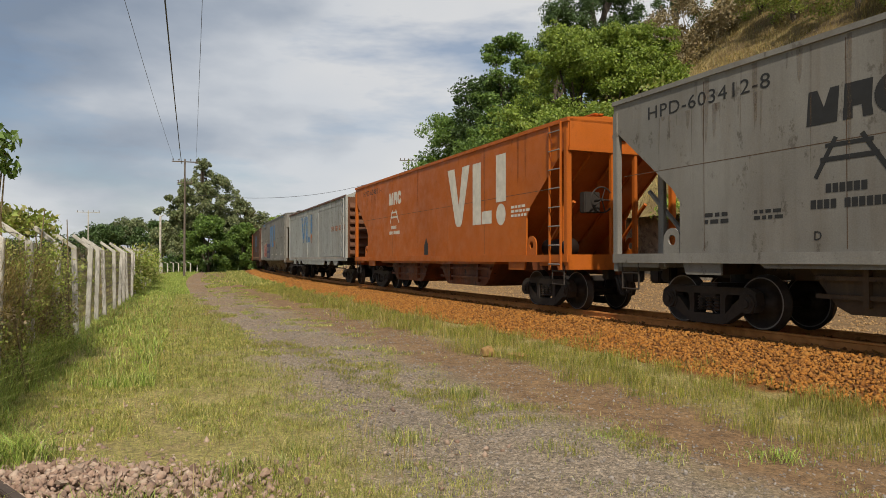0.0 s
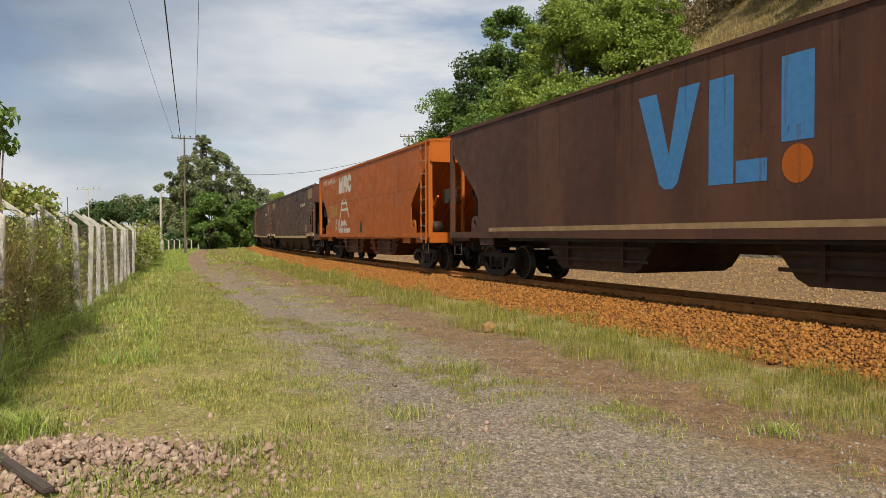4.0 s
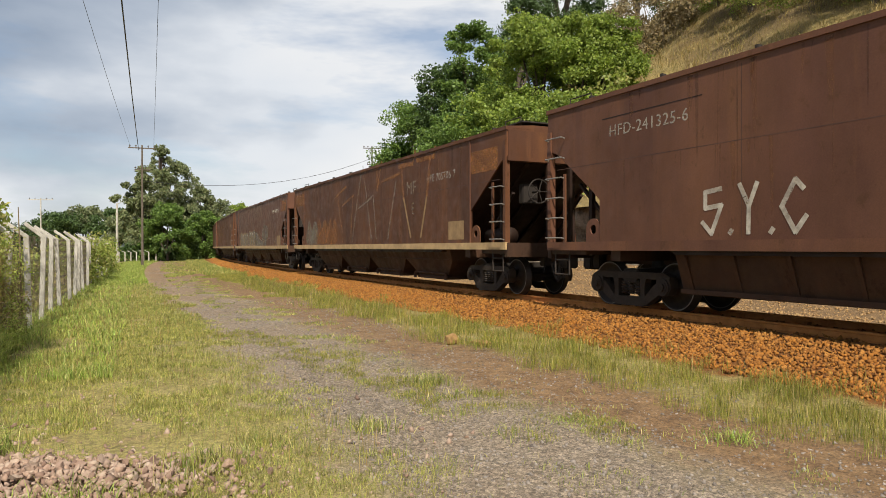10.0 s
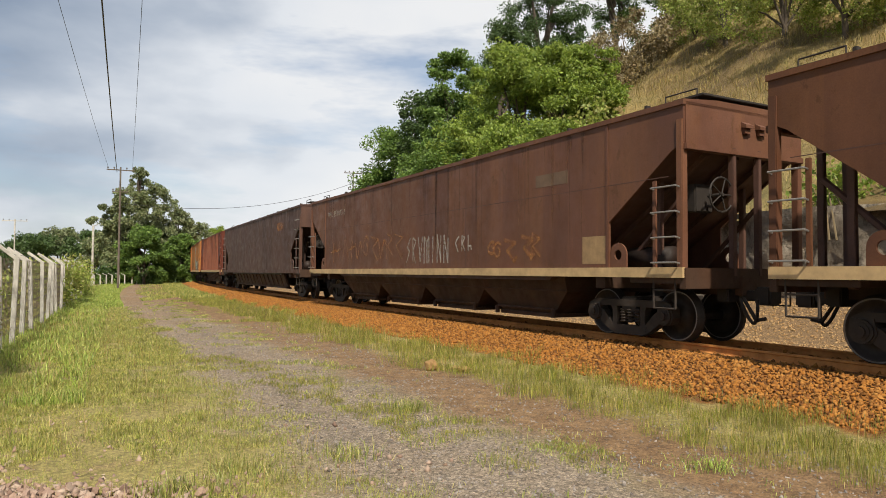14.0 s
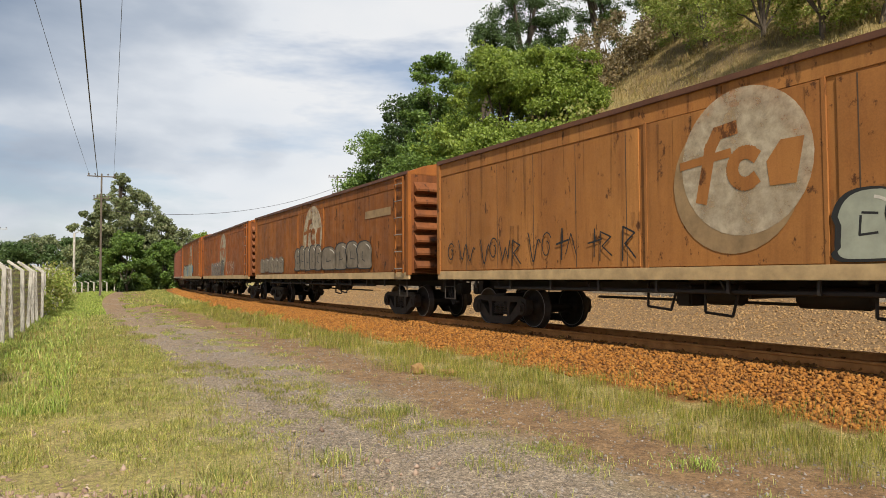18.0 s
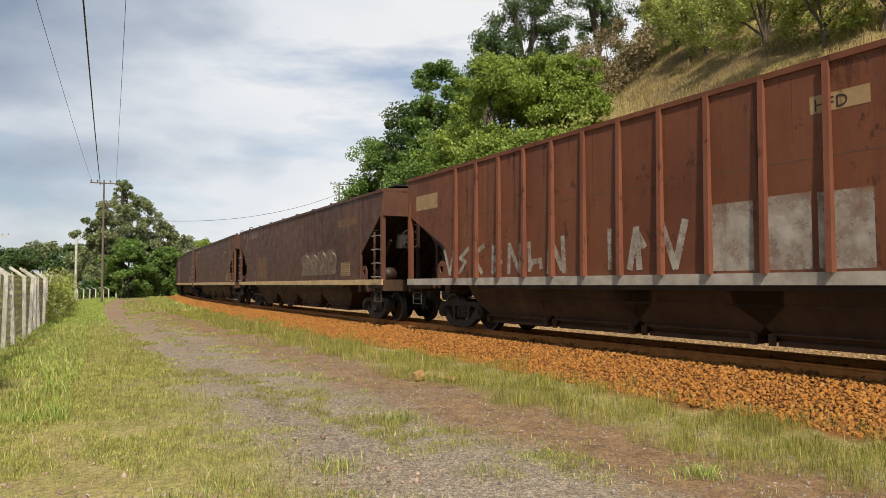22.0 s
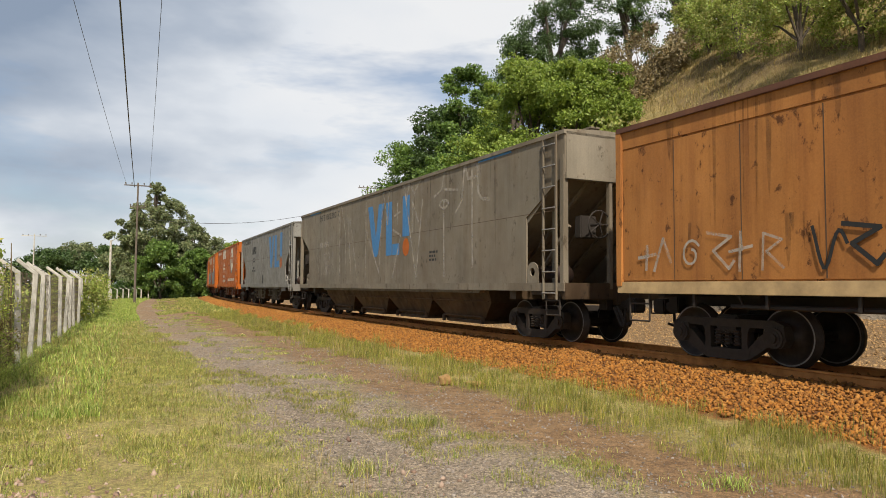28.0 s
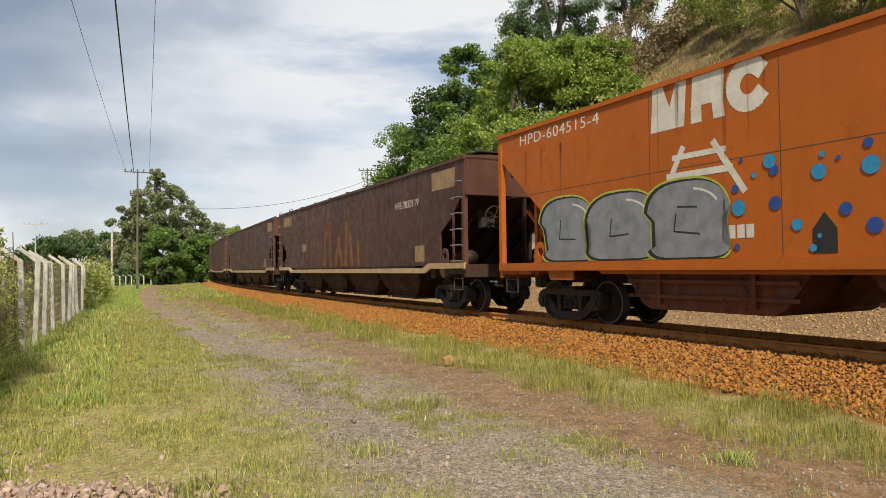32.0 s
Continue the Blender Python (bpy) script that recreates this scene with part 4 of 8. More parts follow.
    tank = cached("tank", lambda: to_mesh("air_tank", rod(bmesh.new(), (-0.45, 0, 0), (0.45, 0, 0), 0.2, 14), True))
    part("air_tank", tank, M_SHADEBROWN, w, at=pose(h - 1.15, -0.85, SILL + 0.18))
    if chutes == "saw":
        n = 4
        for i in range(n):
            x = (i - (n - 1) / 2) * (L - 6.2) / n
            part("discharge_chute", chute_mesh("saw"), under, w, at=pose(x, 0, 0))
    elif chutes == "big":
        for x in (-0.235 * (L - 6.0), 0.235 * (L - 6.0)):
            part("discharge_chute", big_chute_mesh(), under, w, at=pose(x, 0, 0))
        skirt = cached(("skirt", L), lambda: to_mesh("skirt", prism(bmesh.new(), [(-0.42, SILL), (0.42, SILL), (0.30, SILL - 0.32), (-0.42, SILL - 0.32)], -0.02, 0.02)))
        for k in (-1, 1):
            part("skirt", skirt, paint_mat, w, at=pose(k * (h - 2.1), -HALF + 0.03, 0, 0, 0, 0 if k > 0 else 180))
    else:
        part("discharge_door", trough_mesh(h - 3.2), under, w)
    if stripe:
        if step_stripe:
            poly = [(-h, SILL + 0.06), (-h + 2.0, SILL + 0.06), (-h + 2.35, SILL - 0.06), (h - 2.35, SILL - 0.06), (h - 2.0, SILL + 0.06), (h, SILL + 0.06),
                    (h, SILL - 0.08), (h - 1.9, SILL - 0.08), (h - 2.25, SILL - 0.2), (-h + 2.25, SILL - 0.2), (-h + 1.9, SILL - 0.08), (-h, SILL - 0.08)]
        else:
            poly = [(-h, SILL + 0.03), (h, SILL + 0.03), (h, SILL - 0.13), (-h, SILL - 0.13)]
        sm = cached(("stripe", L, step_stripe), lambda: to_mesh("sill", prism(bmesh.new(), poly, -0.03, 0.03)))
        for k in (-1, 1):
            part("sill", sm, stripe, w, "rust-stained cream sill", at=pose(0, k * (HALF + 0.012), 0))
    else:
        sm = cached(("plain_sill", L), lambda: to_mesh("sill", prism(bmesh.new(), [(-h, SILL + 0.02), (h, SILL + 0.02), (h, SILL - 0.14), (-h, SILL - 0.14)], -0.03, 0.03)))
        for k in (-1, 1):
            part("sill", sm, paint_mat, w, at=pose(0, k * (HALF + 0.006), 0))
    seam = [rect(-h + 0.3, h - 0.3, 2.60, 2.612)]
    if kind == "hf2":
        for k in (-1, 1):
            strap = cached(("strap", top), lambda: to_mesh("bay_strap", box(bmesh.new(), -0.03, 0.03, -0.008, 0.008, SILL + 0.03, top - 0.15, 0.003)))
            part("bay_strap", strap, M_MID, w, at=pose(k * (h - 1.66), -HALF - 0.006, 0))
    if not ribs and kind != "hpe":
        seam += [rect(x, x + 0.012, SILL + 0.05, top - 0.2) for x in np.arange(-h + 2.2, h - 2.1, 2.35)]
    sheet(w, "weld_seam", seam, M_DARK if paint_mat in (M_BROWN, M_MID, M_RUSTY) else M_SEAM, "", FACE + 0.0015)
    if kind == "hpd" and not dark_end:
        sheet(w, "vent_opening", [[(-0.16, SILL + 0.06), (0.16, SILL + 0.06), (0.16, 1.55), (0.0, 1.76), (-0.16, 1.55)]], M_BLACK, "dark vent opening", FACE - 0.002)
    if ribs:
        rm = cached(("rib", top), lambda: to_mesh("side_rib", prism_x(bmesh.new(), [(-0.10, SILL + 0.02), (0.02, SILL + 0.02), (0.02, top - 0.12), (-0.05, top - 0.12)], -0.038, 0.038)))
        for i in range(ribs):
            x = (i / (ribs - 1) - 0.5) * (L - 4.9)
            for k in (-1, 1):
                part("side_rib", rm, M_RIB, w, at=pose(x, k * HALF, 0, 0, 0, 0 if k < 0 else 180))
    return w


def brake_gear_shape():
    """Brake cylinder with its lever, rods and bent pipes."""
    bm = rod(bmesh.new(), (-0.9, -0.62, 0.80), (-0.35, -0.62, 0.80), 0.16, 12)
    rod(bm, (-0.35, -0.62, 0.80), (0.1, -0.62, 0.80), 0.04, 6)
    box(bm, 0.06, 0.12, -1.05, 0.2, 0.76, 0.84, 0.01)
    box(bm, -1.3, -1.0, -0.95, -0.55, 0.62, 0.95, 0.03)
    for x, z in ((-1.7, 0.60), (-0.6, 0.55), (1.8, 0.58), (2.3, 0.62)):
        rod(bm, (x, -1.1, 1.05), (x, -1.12, z), 0.022, 5)
        rod(bm, (x, -1.12, z), (x + 0.45, -1.1, z - 0.04), 0.022, 5)
        rod(bm, (x + 0.45, -1.1, z - 0.04), (x + 0.55, -1.05, 0.95), 0.022, 5)
    rod(bm, (-3.5, -0.5, 0.70), (3.5, -0.5, 0.66), 0.025, 5)
    return bm


def boxcar(name, label, L, paint_mat, top=4.15, stripe=None):
    w, h, side_top = wagon_base(name, label, L), L / 2, top - 0.35

    def shapes():
        out = {}
        bm = bmesh.new()
        prism_x(bm, [(-HALF, SILL), (-HALF, side_top), (-HALF + 0.12, side_top + 0.06), (HALF - 0.12, side_top + 0.06), (HALF, side_top), (HALF, SILL)], -h + 0.05, h - 0.05)
        out["body"] = to_mesh("body", bm)
        ring = [(-HALF - 0.02, side_top - 0.02), (-HALF - 0.02, side_top + 0.05), (-0.95, top - 0.12), (-0.4, top - 0.01), (0.4, top - 0.01), (0.95, top - 0.12), (HALF + 0.02, side_top + 0.05), (HALF + 0.02, side_top - 0.02)]
        out["roof"] = to_mesh("roof", prism_x(bmesh.new(), ring, -h, h))
        out["end_wall"] = to_mesh("end_wall", box(bmesh.new(), -0.03, 0.03, -HALF, HALF, SILL, side_top))
        bm = bmesh.new()
        prism(bm, [(0.0, 0.0), (0.17, 0.05), (0.17, 0.10), (0.0, 0.30)], -HALF + 0.12, HALF - 0.12)
        out["corrugation"] = to_mesh("corrugation", bm)
        out["corner_post"] = to_mesh("corner_post", box(bmesh.new(), -0.07, 0.07, -0.05, 0.05, SILL - 0.05, side_top + 0.05, 0.012))
        out["panel"] = to_mesh("side_panel", box(bmesh.new(), -(h - 1.55) / 2 + 0.02, (h - 1.55) / 2 - 0.02, -0.012, 0.012, SILL + 0.05, side_top - 0.32, 0.004))
        out["top_panel"] = to_mesh("top_panel", box(bmesh.new(), -h / 2 + 0.06, h / 2 - 0.02, -0.012, 0.012, side_top - 0.29, side_top - 0.02, 0.004))
        bm = box(bmesh.new(), -1.42, 1.42, -0.012, 0.012, SILL + 0.04, side_top - 0.30, 0.004)
        for x in (-1.42, 1.42):
            box(bm, x - 0.025, x + 0.025, -0.02, 0.012, SILL + 0.02, side_top - 0.28)
        out["door"] = to_mesh("door", bm)
        out["underframe"] = to_mesh("centre_sill", box(bmesh.new(), -h + 0.2, h - 0.2, -0.17, 0.17, 0.82, 1.14))
        out["crossbeam"] = to_mesh("crossbeam", box(bmesh.new(), -0.07, 0.07, -HALF + 0.05, HALF - 0.05, 0.98, 1.15, 0.01))
        out["brake_gear"] = to_mesh("brake_gear", brake_gear_shape())
        out["air_tank"] = to_mesh("air_tank", rod(bmesh.new(), (0.5, -0.5, 0.78), (1.4, -0.5, 0.78), 0.15, 14), True)
        out["sill"] = to_mesh("sill", box(bmesh.new(), -h, h, -0.03, 0.03, SILL - 0.16, SILL + 0.03, 0.006))
        return out
    sh = cached(("box", L, top), shapes)
    part("body", sh["body"], paint_mat, w)
    part("roof", sh["roof"], paint_mat, w)
    part("centre_sill", sh["underframe"], M_FRAME, w)
    part("brake_gear", sh["brake_gear"], M_FRAME, w)
    part("air_tank", sh["air_tank"], M_FRAME, w)
    for i in range(9):
        part("crossbeam", sh["crossbeam"], M_FRAME, w, at=pose(-h + 0.9 + i * (L - 1.8) / 8, 0, 0))
    for k in (-1, 1):
        turn = 0 if k > 0 else 180
        part("end_wall", sh["end_wall"], paint_mat, w, at=pose(k * (h - 0.03), 0, 0, 0, 0, turn))
        for i in range(7):
            part("corrugation", sh["corrugation"], paint_mat, w, at=pose(k * h, 0, SILL + 0.08 + i * 0.33, 0, 0, turn))
        part("sill", sh["sill"], stripe or paint_mat, w, at=pose(0, k * (HALF + 0.012), 0))
        part("door", sh["door"], paint_mat, w, at=pose(0, k * (HALF + 0.014), 0, 0, 0, 0 if k < 0 else 180))
        for x in (-1, 1):
            part("corner_post", sh["corner_post"], paint_mat, w, at=pose(x * (h - 0.05), k * (HALF + 0.004), 0))
            part("side_panel", sh["panel"], paint_mat, w, at=pose(x * (h + 1.55) / 2, k * (HALF + 0.006), 0))
            part("top_panel", sh["top_panel"], paint_mat, w, at=pose(x * h / 2, k * (HALF + 0.006), 0))
            part("step", step_mesh(), M_BOGIE, w, at=pose(x * (h - 0.45), k * (HALF - 0.03), 0))
    add_ladder(w, h - 0.45, -HALF - 0.09, SILL, side_top - 0.05, paint_mat, 0.46)
    part("brake_rod", side_rod_mesh(-h + 2.2, h - 2.4, 0.86), M_FRAME, w)
    rail = cached(("roof_rail", L), lambda: to_mesh("roof_rail", box(bmesh.new(), -h, h, -0.03, 0.03, -0.045, 0.045, 0.008)))
    bracket = cached("bracket", lambda: to_mesh("bracket", prism(bmesh.new(), [(-0.02, 1.03), (0.02, 1.03), (0.02, 0.84), (-0.02, 0.84)], -0.02, 0.02)))
    for k in (-1, 1):
        part("roof_rail", rail, M_MID, w, at=pose(0, k * (HALF + 0.03), side_top + 0.035))
        for i in range(11):
            part("bracket", bracket, M_FRAME, w, at=pose(-h + 1.6 + i * (L - 3.2) / 10, k * (HALF - 0.02), 0))
    xs = [x for x in np.arange(-h + 1.25, h - 0.5, 1.22) if abs(x) > 1.6]
    sheet(w, "weld_seam", [rect(x, x + 0.016, SILL + 0.06, side_top - 0.33) for x in xs], M_SEAM, "", FACE - 0.0165)
    part("running_board", cached(("boxrun", L), lambda: to_mesh("running_board", box(bmesh.new(), -h + 0.1, h - 0.1, -0.28, 0.28, 0, 0.05))), paint_mat, w, at=pose(0, 0, top + 0.02))
    return w


M_SEAM = flat("grime_in_seams", (0.10, 0.06, 0.035), 0.8)

# ---- paint on the wagons' road side: x along the wagon, z over the rail, at the plate's face
FACE = -HALF - 0.003


def lettering(w, text, x, z, size, material, label="", face=FACE, wide=1.0):
    """Painted characters; x, z is the lower left corner."""
    def make():
        cu = bpy.data.curves.new("characters", "FONT")
        cu.body, cu.size, cu.extrude, cu.resolution_u, cu.space_character = text, size * 1.38, 0.001, 3, 1.08
        ob = new("characters", cu)
        me = bpy.data.meshes.new_from_object(ob)
        bpy.data.objects.remove(ob)
        bpy.data.curves.remove(cu)
        me.materials.clear()
        me.materials.append(None)
        return me
    return part("lettering", cached(("text", text, size), make), material, w, label or "painted characters", at=pose(x, face, z, 90) @ Matrix.Diagonal((wide, 1.0 if wide == 1.0 else 1.12, 1, 1)))


def sheet(w, name, polys, material, label="", face=FACE):
    """Flat painted shapes in one colour, each a polygon in x and z; panels and patches are parts of their own."""
    if name in ("patch", "number_panel") and len(polys) > 1:
        return [sheet(w, name, [q], material, label, face) for q in polys]
    bm = bmesh.new()
    for i, poly in enumerate(polys):
        bm.faces.new([bm.verts.new((x, -0.0002 * (i % 7), z)) for x, z in poly])
    me = bpy.data.meshes.new(name)
    bmesh.ops.triangulate(bm, faces=bm.faces)
    bm.to_mesh(me)
    bm.free()
    me.materials.append(None)
    ob = part(name, me, material, w, label, at=pose(0, face, 0))
    if len(polys) > 1:
        ob["kind"] = "stuff"
    return ob


def rect(x0, x1, z0, z1, lean=0.0):
    return [(x0, z0), (x1, z0), (x1 + lean, z1), (x0 + lean, z1)]


def disc(x, z, r, n=36, squash=1.0):
    return [(x + r * math.cos(2 * math.pi * i / n), z + squash * r * math.sin(2 * math.pi * i / n)) for i in range(n)]


def stroke(points, width):
    """Quads along a line of points."""
    out = []
    for (x0, z0), (x1, z1) in zip(points, points[1:]):
        d = math.hypot(x1 - x0, z1 - z0) or 1
        a, b = -(z1 - z0) / d * width / 2, (x1 - x0) / d * width / 2
        e, g = (x1 - x0) / d * width * 0.3, (z1 - z0) / d * width * 0.3
        out.append([(x0 + a - e, z0 + b - g), (x0 - a - e, z0 - b - g), (x1 - a + e, z1 - b + g), (x1 + a + e, z1 + b + g)])
    return out


def rust_runs(w, x0, x1, z, longest, n, material, seed, face=FACE - 0.0008):
    """Stains that have run down the side from a seam or an edge, each tapering out."""
    r, polys = random.Random(seed), []
    for _ in range(n):
        x, wide, deep = r.uniform(x0, x1), r.choice((0.02, 0.03, 0.045, 0.07, 0.10)), longest * r.uniform(0.12, 1.0) ** 1.4
        lean = r.uniform(-0.02, 0.02)
        polys.append([(x, z), (x + wide, z), (x + wide * 0.8 + lean, z - deep * 0.7), (x + wide * 0.45 + lean, z - deep), (x + wide * 0.15 + lean, z - deep * 0.75)])
    return sheet(w, "rust_stain", polys, material, "", face)


def scrawl(w, x0, x1, z0, z1, n, material, seed, width=0.05, tall=True, label="sprayed scrawl"):
    """Graffiti strokes without meaning, n of them, within a rectangle."""
    r = random.Random(seed)
    polys = []
    for i in range(n):
        cx = x0 + (i + 0.5 + r.uniform(-0.25, 0.25)) * (x1 - x0) / n
        half = (x1 - x0) / n * 0.45
        lo, hi = z0 + r.uniform(0, 0.2) * (z1 - z0), z1 - r.uniform(0, 0.25) * (z1 - z0)
        kind = r.choice((0, 1, 2, 3, 4, 5, 6))
        up = lambda f: lo + f * (hi - lo)
        if kind == 0:
            pts = [(cx - half, up(r.uniform(0, 0.2))), (cx + half * r.uniform(-0.3, 0.1), hi), (cx + half * r.uniform(0.4, 1), up(r.uniform(0.0, 0.4)))]
        elif kind == 1:
            wide = 0.55 if tall else 0.9
            pts = [(cx + half * wide * math.cos(a) * (1 - 0.08 * a), (lo + hi) / 2 + (hi - lo) / 2 * math.sin(a) * (1 - 0.09 * a)) for a in np.linspace(0.6, 7.6, 18)]
        elif kind == 2:
            pts = [(cx - half, hi), (cx + half, up(0.85)), (cx - half * 0.5, up(0.5)), (cx + half * 0.8, lo), (cx + half * 1.2, up(0.2))]
        elif kind == 3:
            pts = [(cx - half * 0.7, lo), (cx - half * 0.6, hi), (cx + half * 0.7, up(0.8)), (cx - half * 0.4, up(0.5)), (cx + half * 0.8, up(r.uniform(0, 0.2)))]
        elif kind == 4:
            pts = [(cx - half * 0.9, hi), (cx - half * r.uniform(0, 0.4), lo), (cx + half * 0.3, up(0.6)), (cx + half * 0.8, up(0.05)), (cx + half * 1.1, up(0.9))]
        elif kind == 5:
            pts = [(cx, lo), (cx + half * 0.1, hi), (cx + half * 0.2, up(0.55)), (cx - half * 0.8, up(0.5)), (cx + half, up(0.62))]
        else:
            pts = [(cx - half + 2 * half * f, (lo + hi) / 2 + (hi - lo) / 2 * math.sin(7 * f + seed) * (1 - 0.5 * f)) for f in np.linspace(0, 1, 14)]
        polys += stroke(pts, width * r.uniform(0.7, 1.2))
    return sheet(w, "graffiti", polys, material, label, FACE - 0.003 - 0.0003 * (seed % 5))


GLYPHS = {"S": [(0.6, 0.95), (0.1, 0.9), (0.1, 0.55), (0.62, 0.6), (0.3, 0.0), (0.0, 0.25)], "Y": [(0, 1), (0.27, 0.55), (0.5, 1), (0.27, 0.55), (0.25, 0)],
          "C": [(0.55, 0.82), (0.35, 1), (0, 0.5), (0.35, 0), (0.62, 0.3)], "A": [(0, 0), (0.2, 1), (0.45, 0), (0.33, 0.5), (-0.1, 0.55)],
          "R": [(0, 0), (0.05, 1), (0.55, 0.97), (0.18, 0.55), (0.6, 0.05)], "T": [(0.3, 0), (0.3, 1), (0.0, 0.72), (0.3, 1), (0.6, 0.75)],
          "4": [(0.12, 1), (0, 0.5), (0.55, 0.5), (0.4, 1), (0.4, 0)], "2": [(0, 0.9), (0.5, 1), (0.45, 0.6), (0, 0.35), (0.05, 0), (0.6, 0.06)], "0": [(0, 0), (0.04, 1), (0.6, 0.97), (0.56, 0.03), (0, 0)],
          ".": [(0.0, 0.0), (0.06, 0.07)], ":": [(0.1, 0.45), (0.1, 0.55)]}


RUNES = {"I": [[(0.4, 0), (0.42, 1)]], "V": [[(0, 1), (0.4, 0), (0.75, 1)]], "C": [[(0.7, 1), (0.15, 0.78), (0, 0.55), (0.5, 0)]], ">": [[(0, 0.5), (0.6, 0.52)], [(0.35, 0.66), (0.6, 0.52), (0.35, 0.36)]],
         "N": [[(0, 0), (0.08, 1), (0.6, 0.1)], [(0.7, 0), (0.68, 0.95)]], "U": [[(0, 1), (0.05, 0.2), (0.35, 0), (0.65, 0.2), (0.7, 1)]], "Z": [[(0.7, 1), (0.1, 0.62), (0.55, 0.45), (0, 0)]],
         "L": [[(0.1, 1), (0.1, 0.02), (0.2, 0.3), (0.65, 0.35), (0.7, 0.1)]], "A": [[(0, 0), (0.38, 1), (0.75, 0)], [(0.1, 0.42), (0.7, 0.46)]], "P": [[(0.1, 0), (0.1, 1), (0.65, 0.86), (0.15, 0.5), (0.65, 0)]]}
RUNES.update({"B": [[(0.1, 0), (0.15, 1), (0.65, 0.8), (0.2, 0.55), (0.7, 0.4), (0.1, 0)]], "D": [[(0.1, 0), (0.15, 1)], [(0, 0.95), (0.9, 0.66), (0.15, 0.1)]], "M": [[(0, 0), (0.02, 1), (0.45, 0.8), (0.5, 0)], [(0.45, 0.8), (0.85, 1), (0.87, 0)]],
              "1": [[(0.4, 0), (0.42, 1), (0.1, 0.55)], [(0.42, 1), (0.7, 0.66), (1.6, 0.46)]], "T": [[(0.45, 0), (0.5, 1)], [(0, 0.82), (0.9, 0.96)]], "+": [[(0.1, 0.5), (0.7, 0.55)], [(0.4, 0.25), (0.4, 0.8)]],
              "^": [[(0, 0), (0.25, 1), (0.34, 0)], [(0.25, 0.98), (0.5, 0.55)]], "*": [[(0.3, 0), (0.32, 1)], [(0.05, 0.92), (0.6, 0.6)], [(0.05, 0.6), (0.6, 0.92)]], "J": [[(0.25, 0), (0.3, 1), (0.45, 0.62), (0.05, 0.5)]]})


def data_lines(w, x0, x1, z0, z1):
    """Two columns of small unreadable writing on a data panel."""
    mid, n = (x0 + x1) / 2, 7
    rows = [z0 + (i + 0.6) * (z1 - z0) / (n + 0.4) for i in range(n)]
    sheet(w, "small_writing", [rect(a, b, z, z + 0.016) for z in rows for a, b in ((x0 + 0.06, mid - 0.03), (mid + 0.02, x1 - 0.07))], M_SEAM, "", FACE - 0.0032)


def runes(w, text, x0, x1, z0, z1, material, seed, width=0.05, label="tall angular sprayed scrawl"):
    """A row of tall angular strokes, each one a little out of line."""
    r, polys = random.Random(seed), []
    step = (x1 - x0) / len(text)
    for i, c in enumerate(text):
        if c == " ":
            continue
        lo, hi = z0 + r.uniform(0, 0.1) * (z1 - z0), z1 - r.uniform(0, 0.08) * (z1 - z0)
        for line in RUNES[c]:
            polys += stroke([(x0 + (i + 0.05 + 0.88 * a) * step + r.uniform(-0.015, 0.015), lo + b * (hi - lo)) for a, b in line], width * r.uniform(0.8, 1.15))
    return sheet(w, "graffiti", polys, material, label, FACE - 0.003 - 0.0003 * (seed % 5))


def drawn(w, lines, width, material, label="sprayed lines", lift=0.003):
    """Sprayed lines of a few points each."""
    polys = []
    for line in lines:
        polys += stroke(line, width)
    return sheet(w, "graffiti", polys, material, label, FACE - lift)


def soft(points, n=5):
    """A closed smooth outline through a few points."""
    out, m = [], len(points)
    for i in range(m):
        a, b, c, d = (points[(i + j - 1) % m] for j in range(4))
        for k in range(n):
            t = k / n
            out.append(tuple(0.5 * (2 * b[q] + (c[q] - a[q]) * t + (2 * a[q] - 5 * b[q] + 4 * c[q] - d[q]) * t * t + (3 * b[q] - a[q] - 3 * c[q] + d[q]) * t ** 3) for q in (0, 1)))
    return out


def tag_letters(w, text, x, z, height, wide, material, width):
    """Angular sprayed letters, each one bent stroke."""
    polys = []
    for c in text:
        polys += stroke([(x + a * wide, z + q * height) for a, q in GLYPHS[c]], width)
        x += wide * (0.88 if c not in ".:" else 0.3)
    return sheet(w, "graffiti", polys, material, "angular sprayed letters", FACE - 0.003)


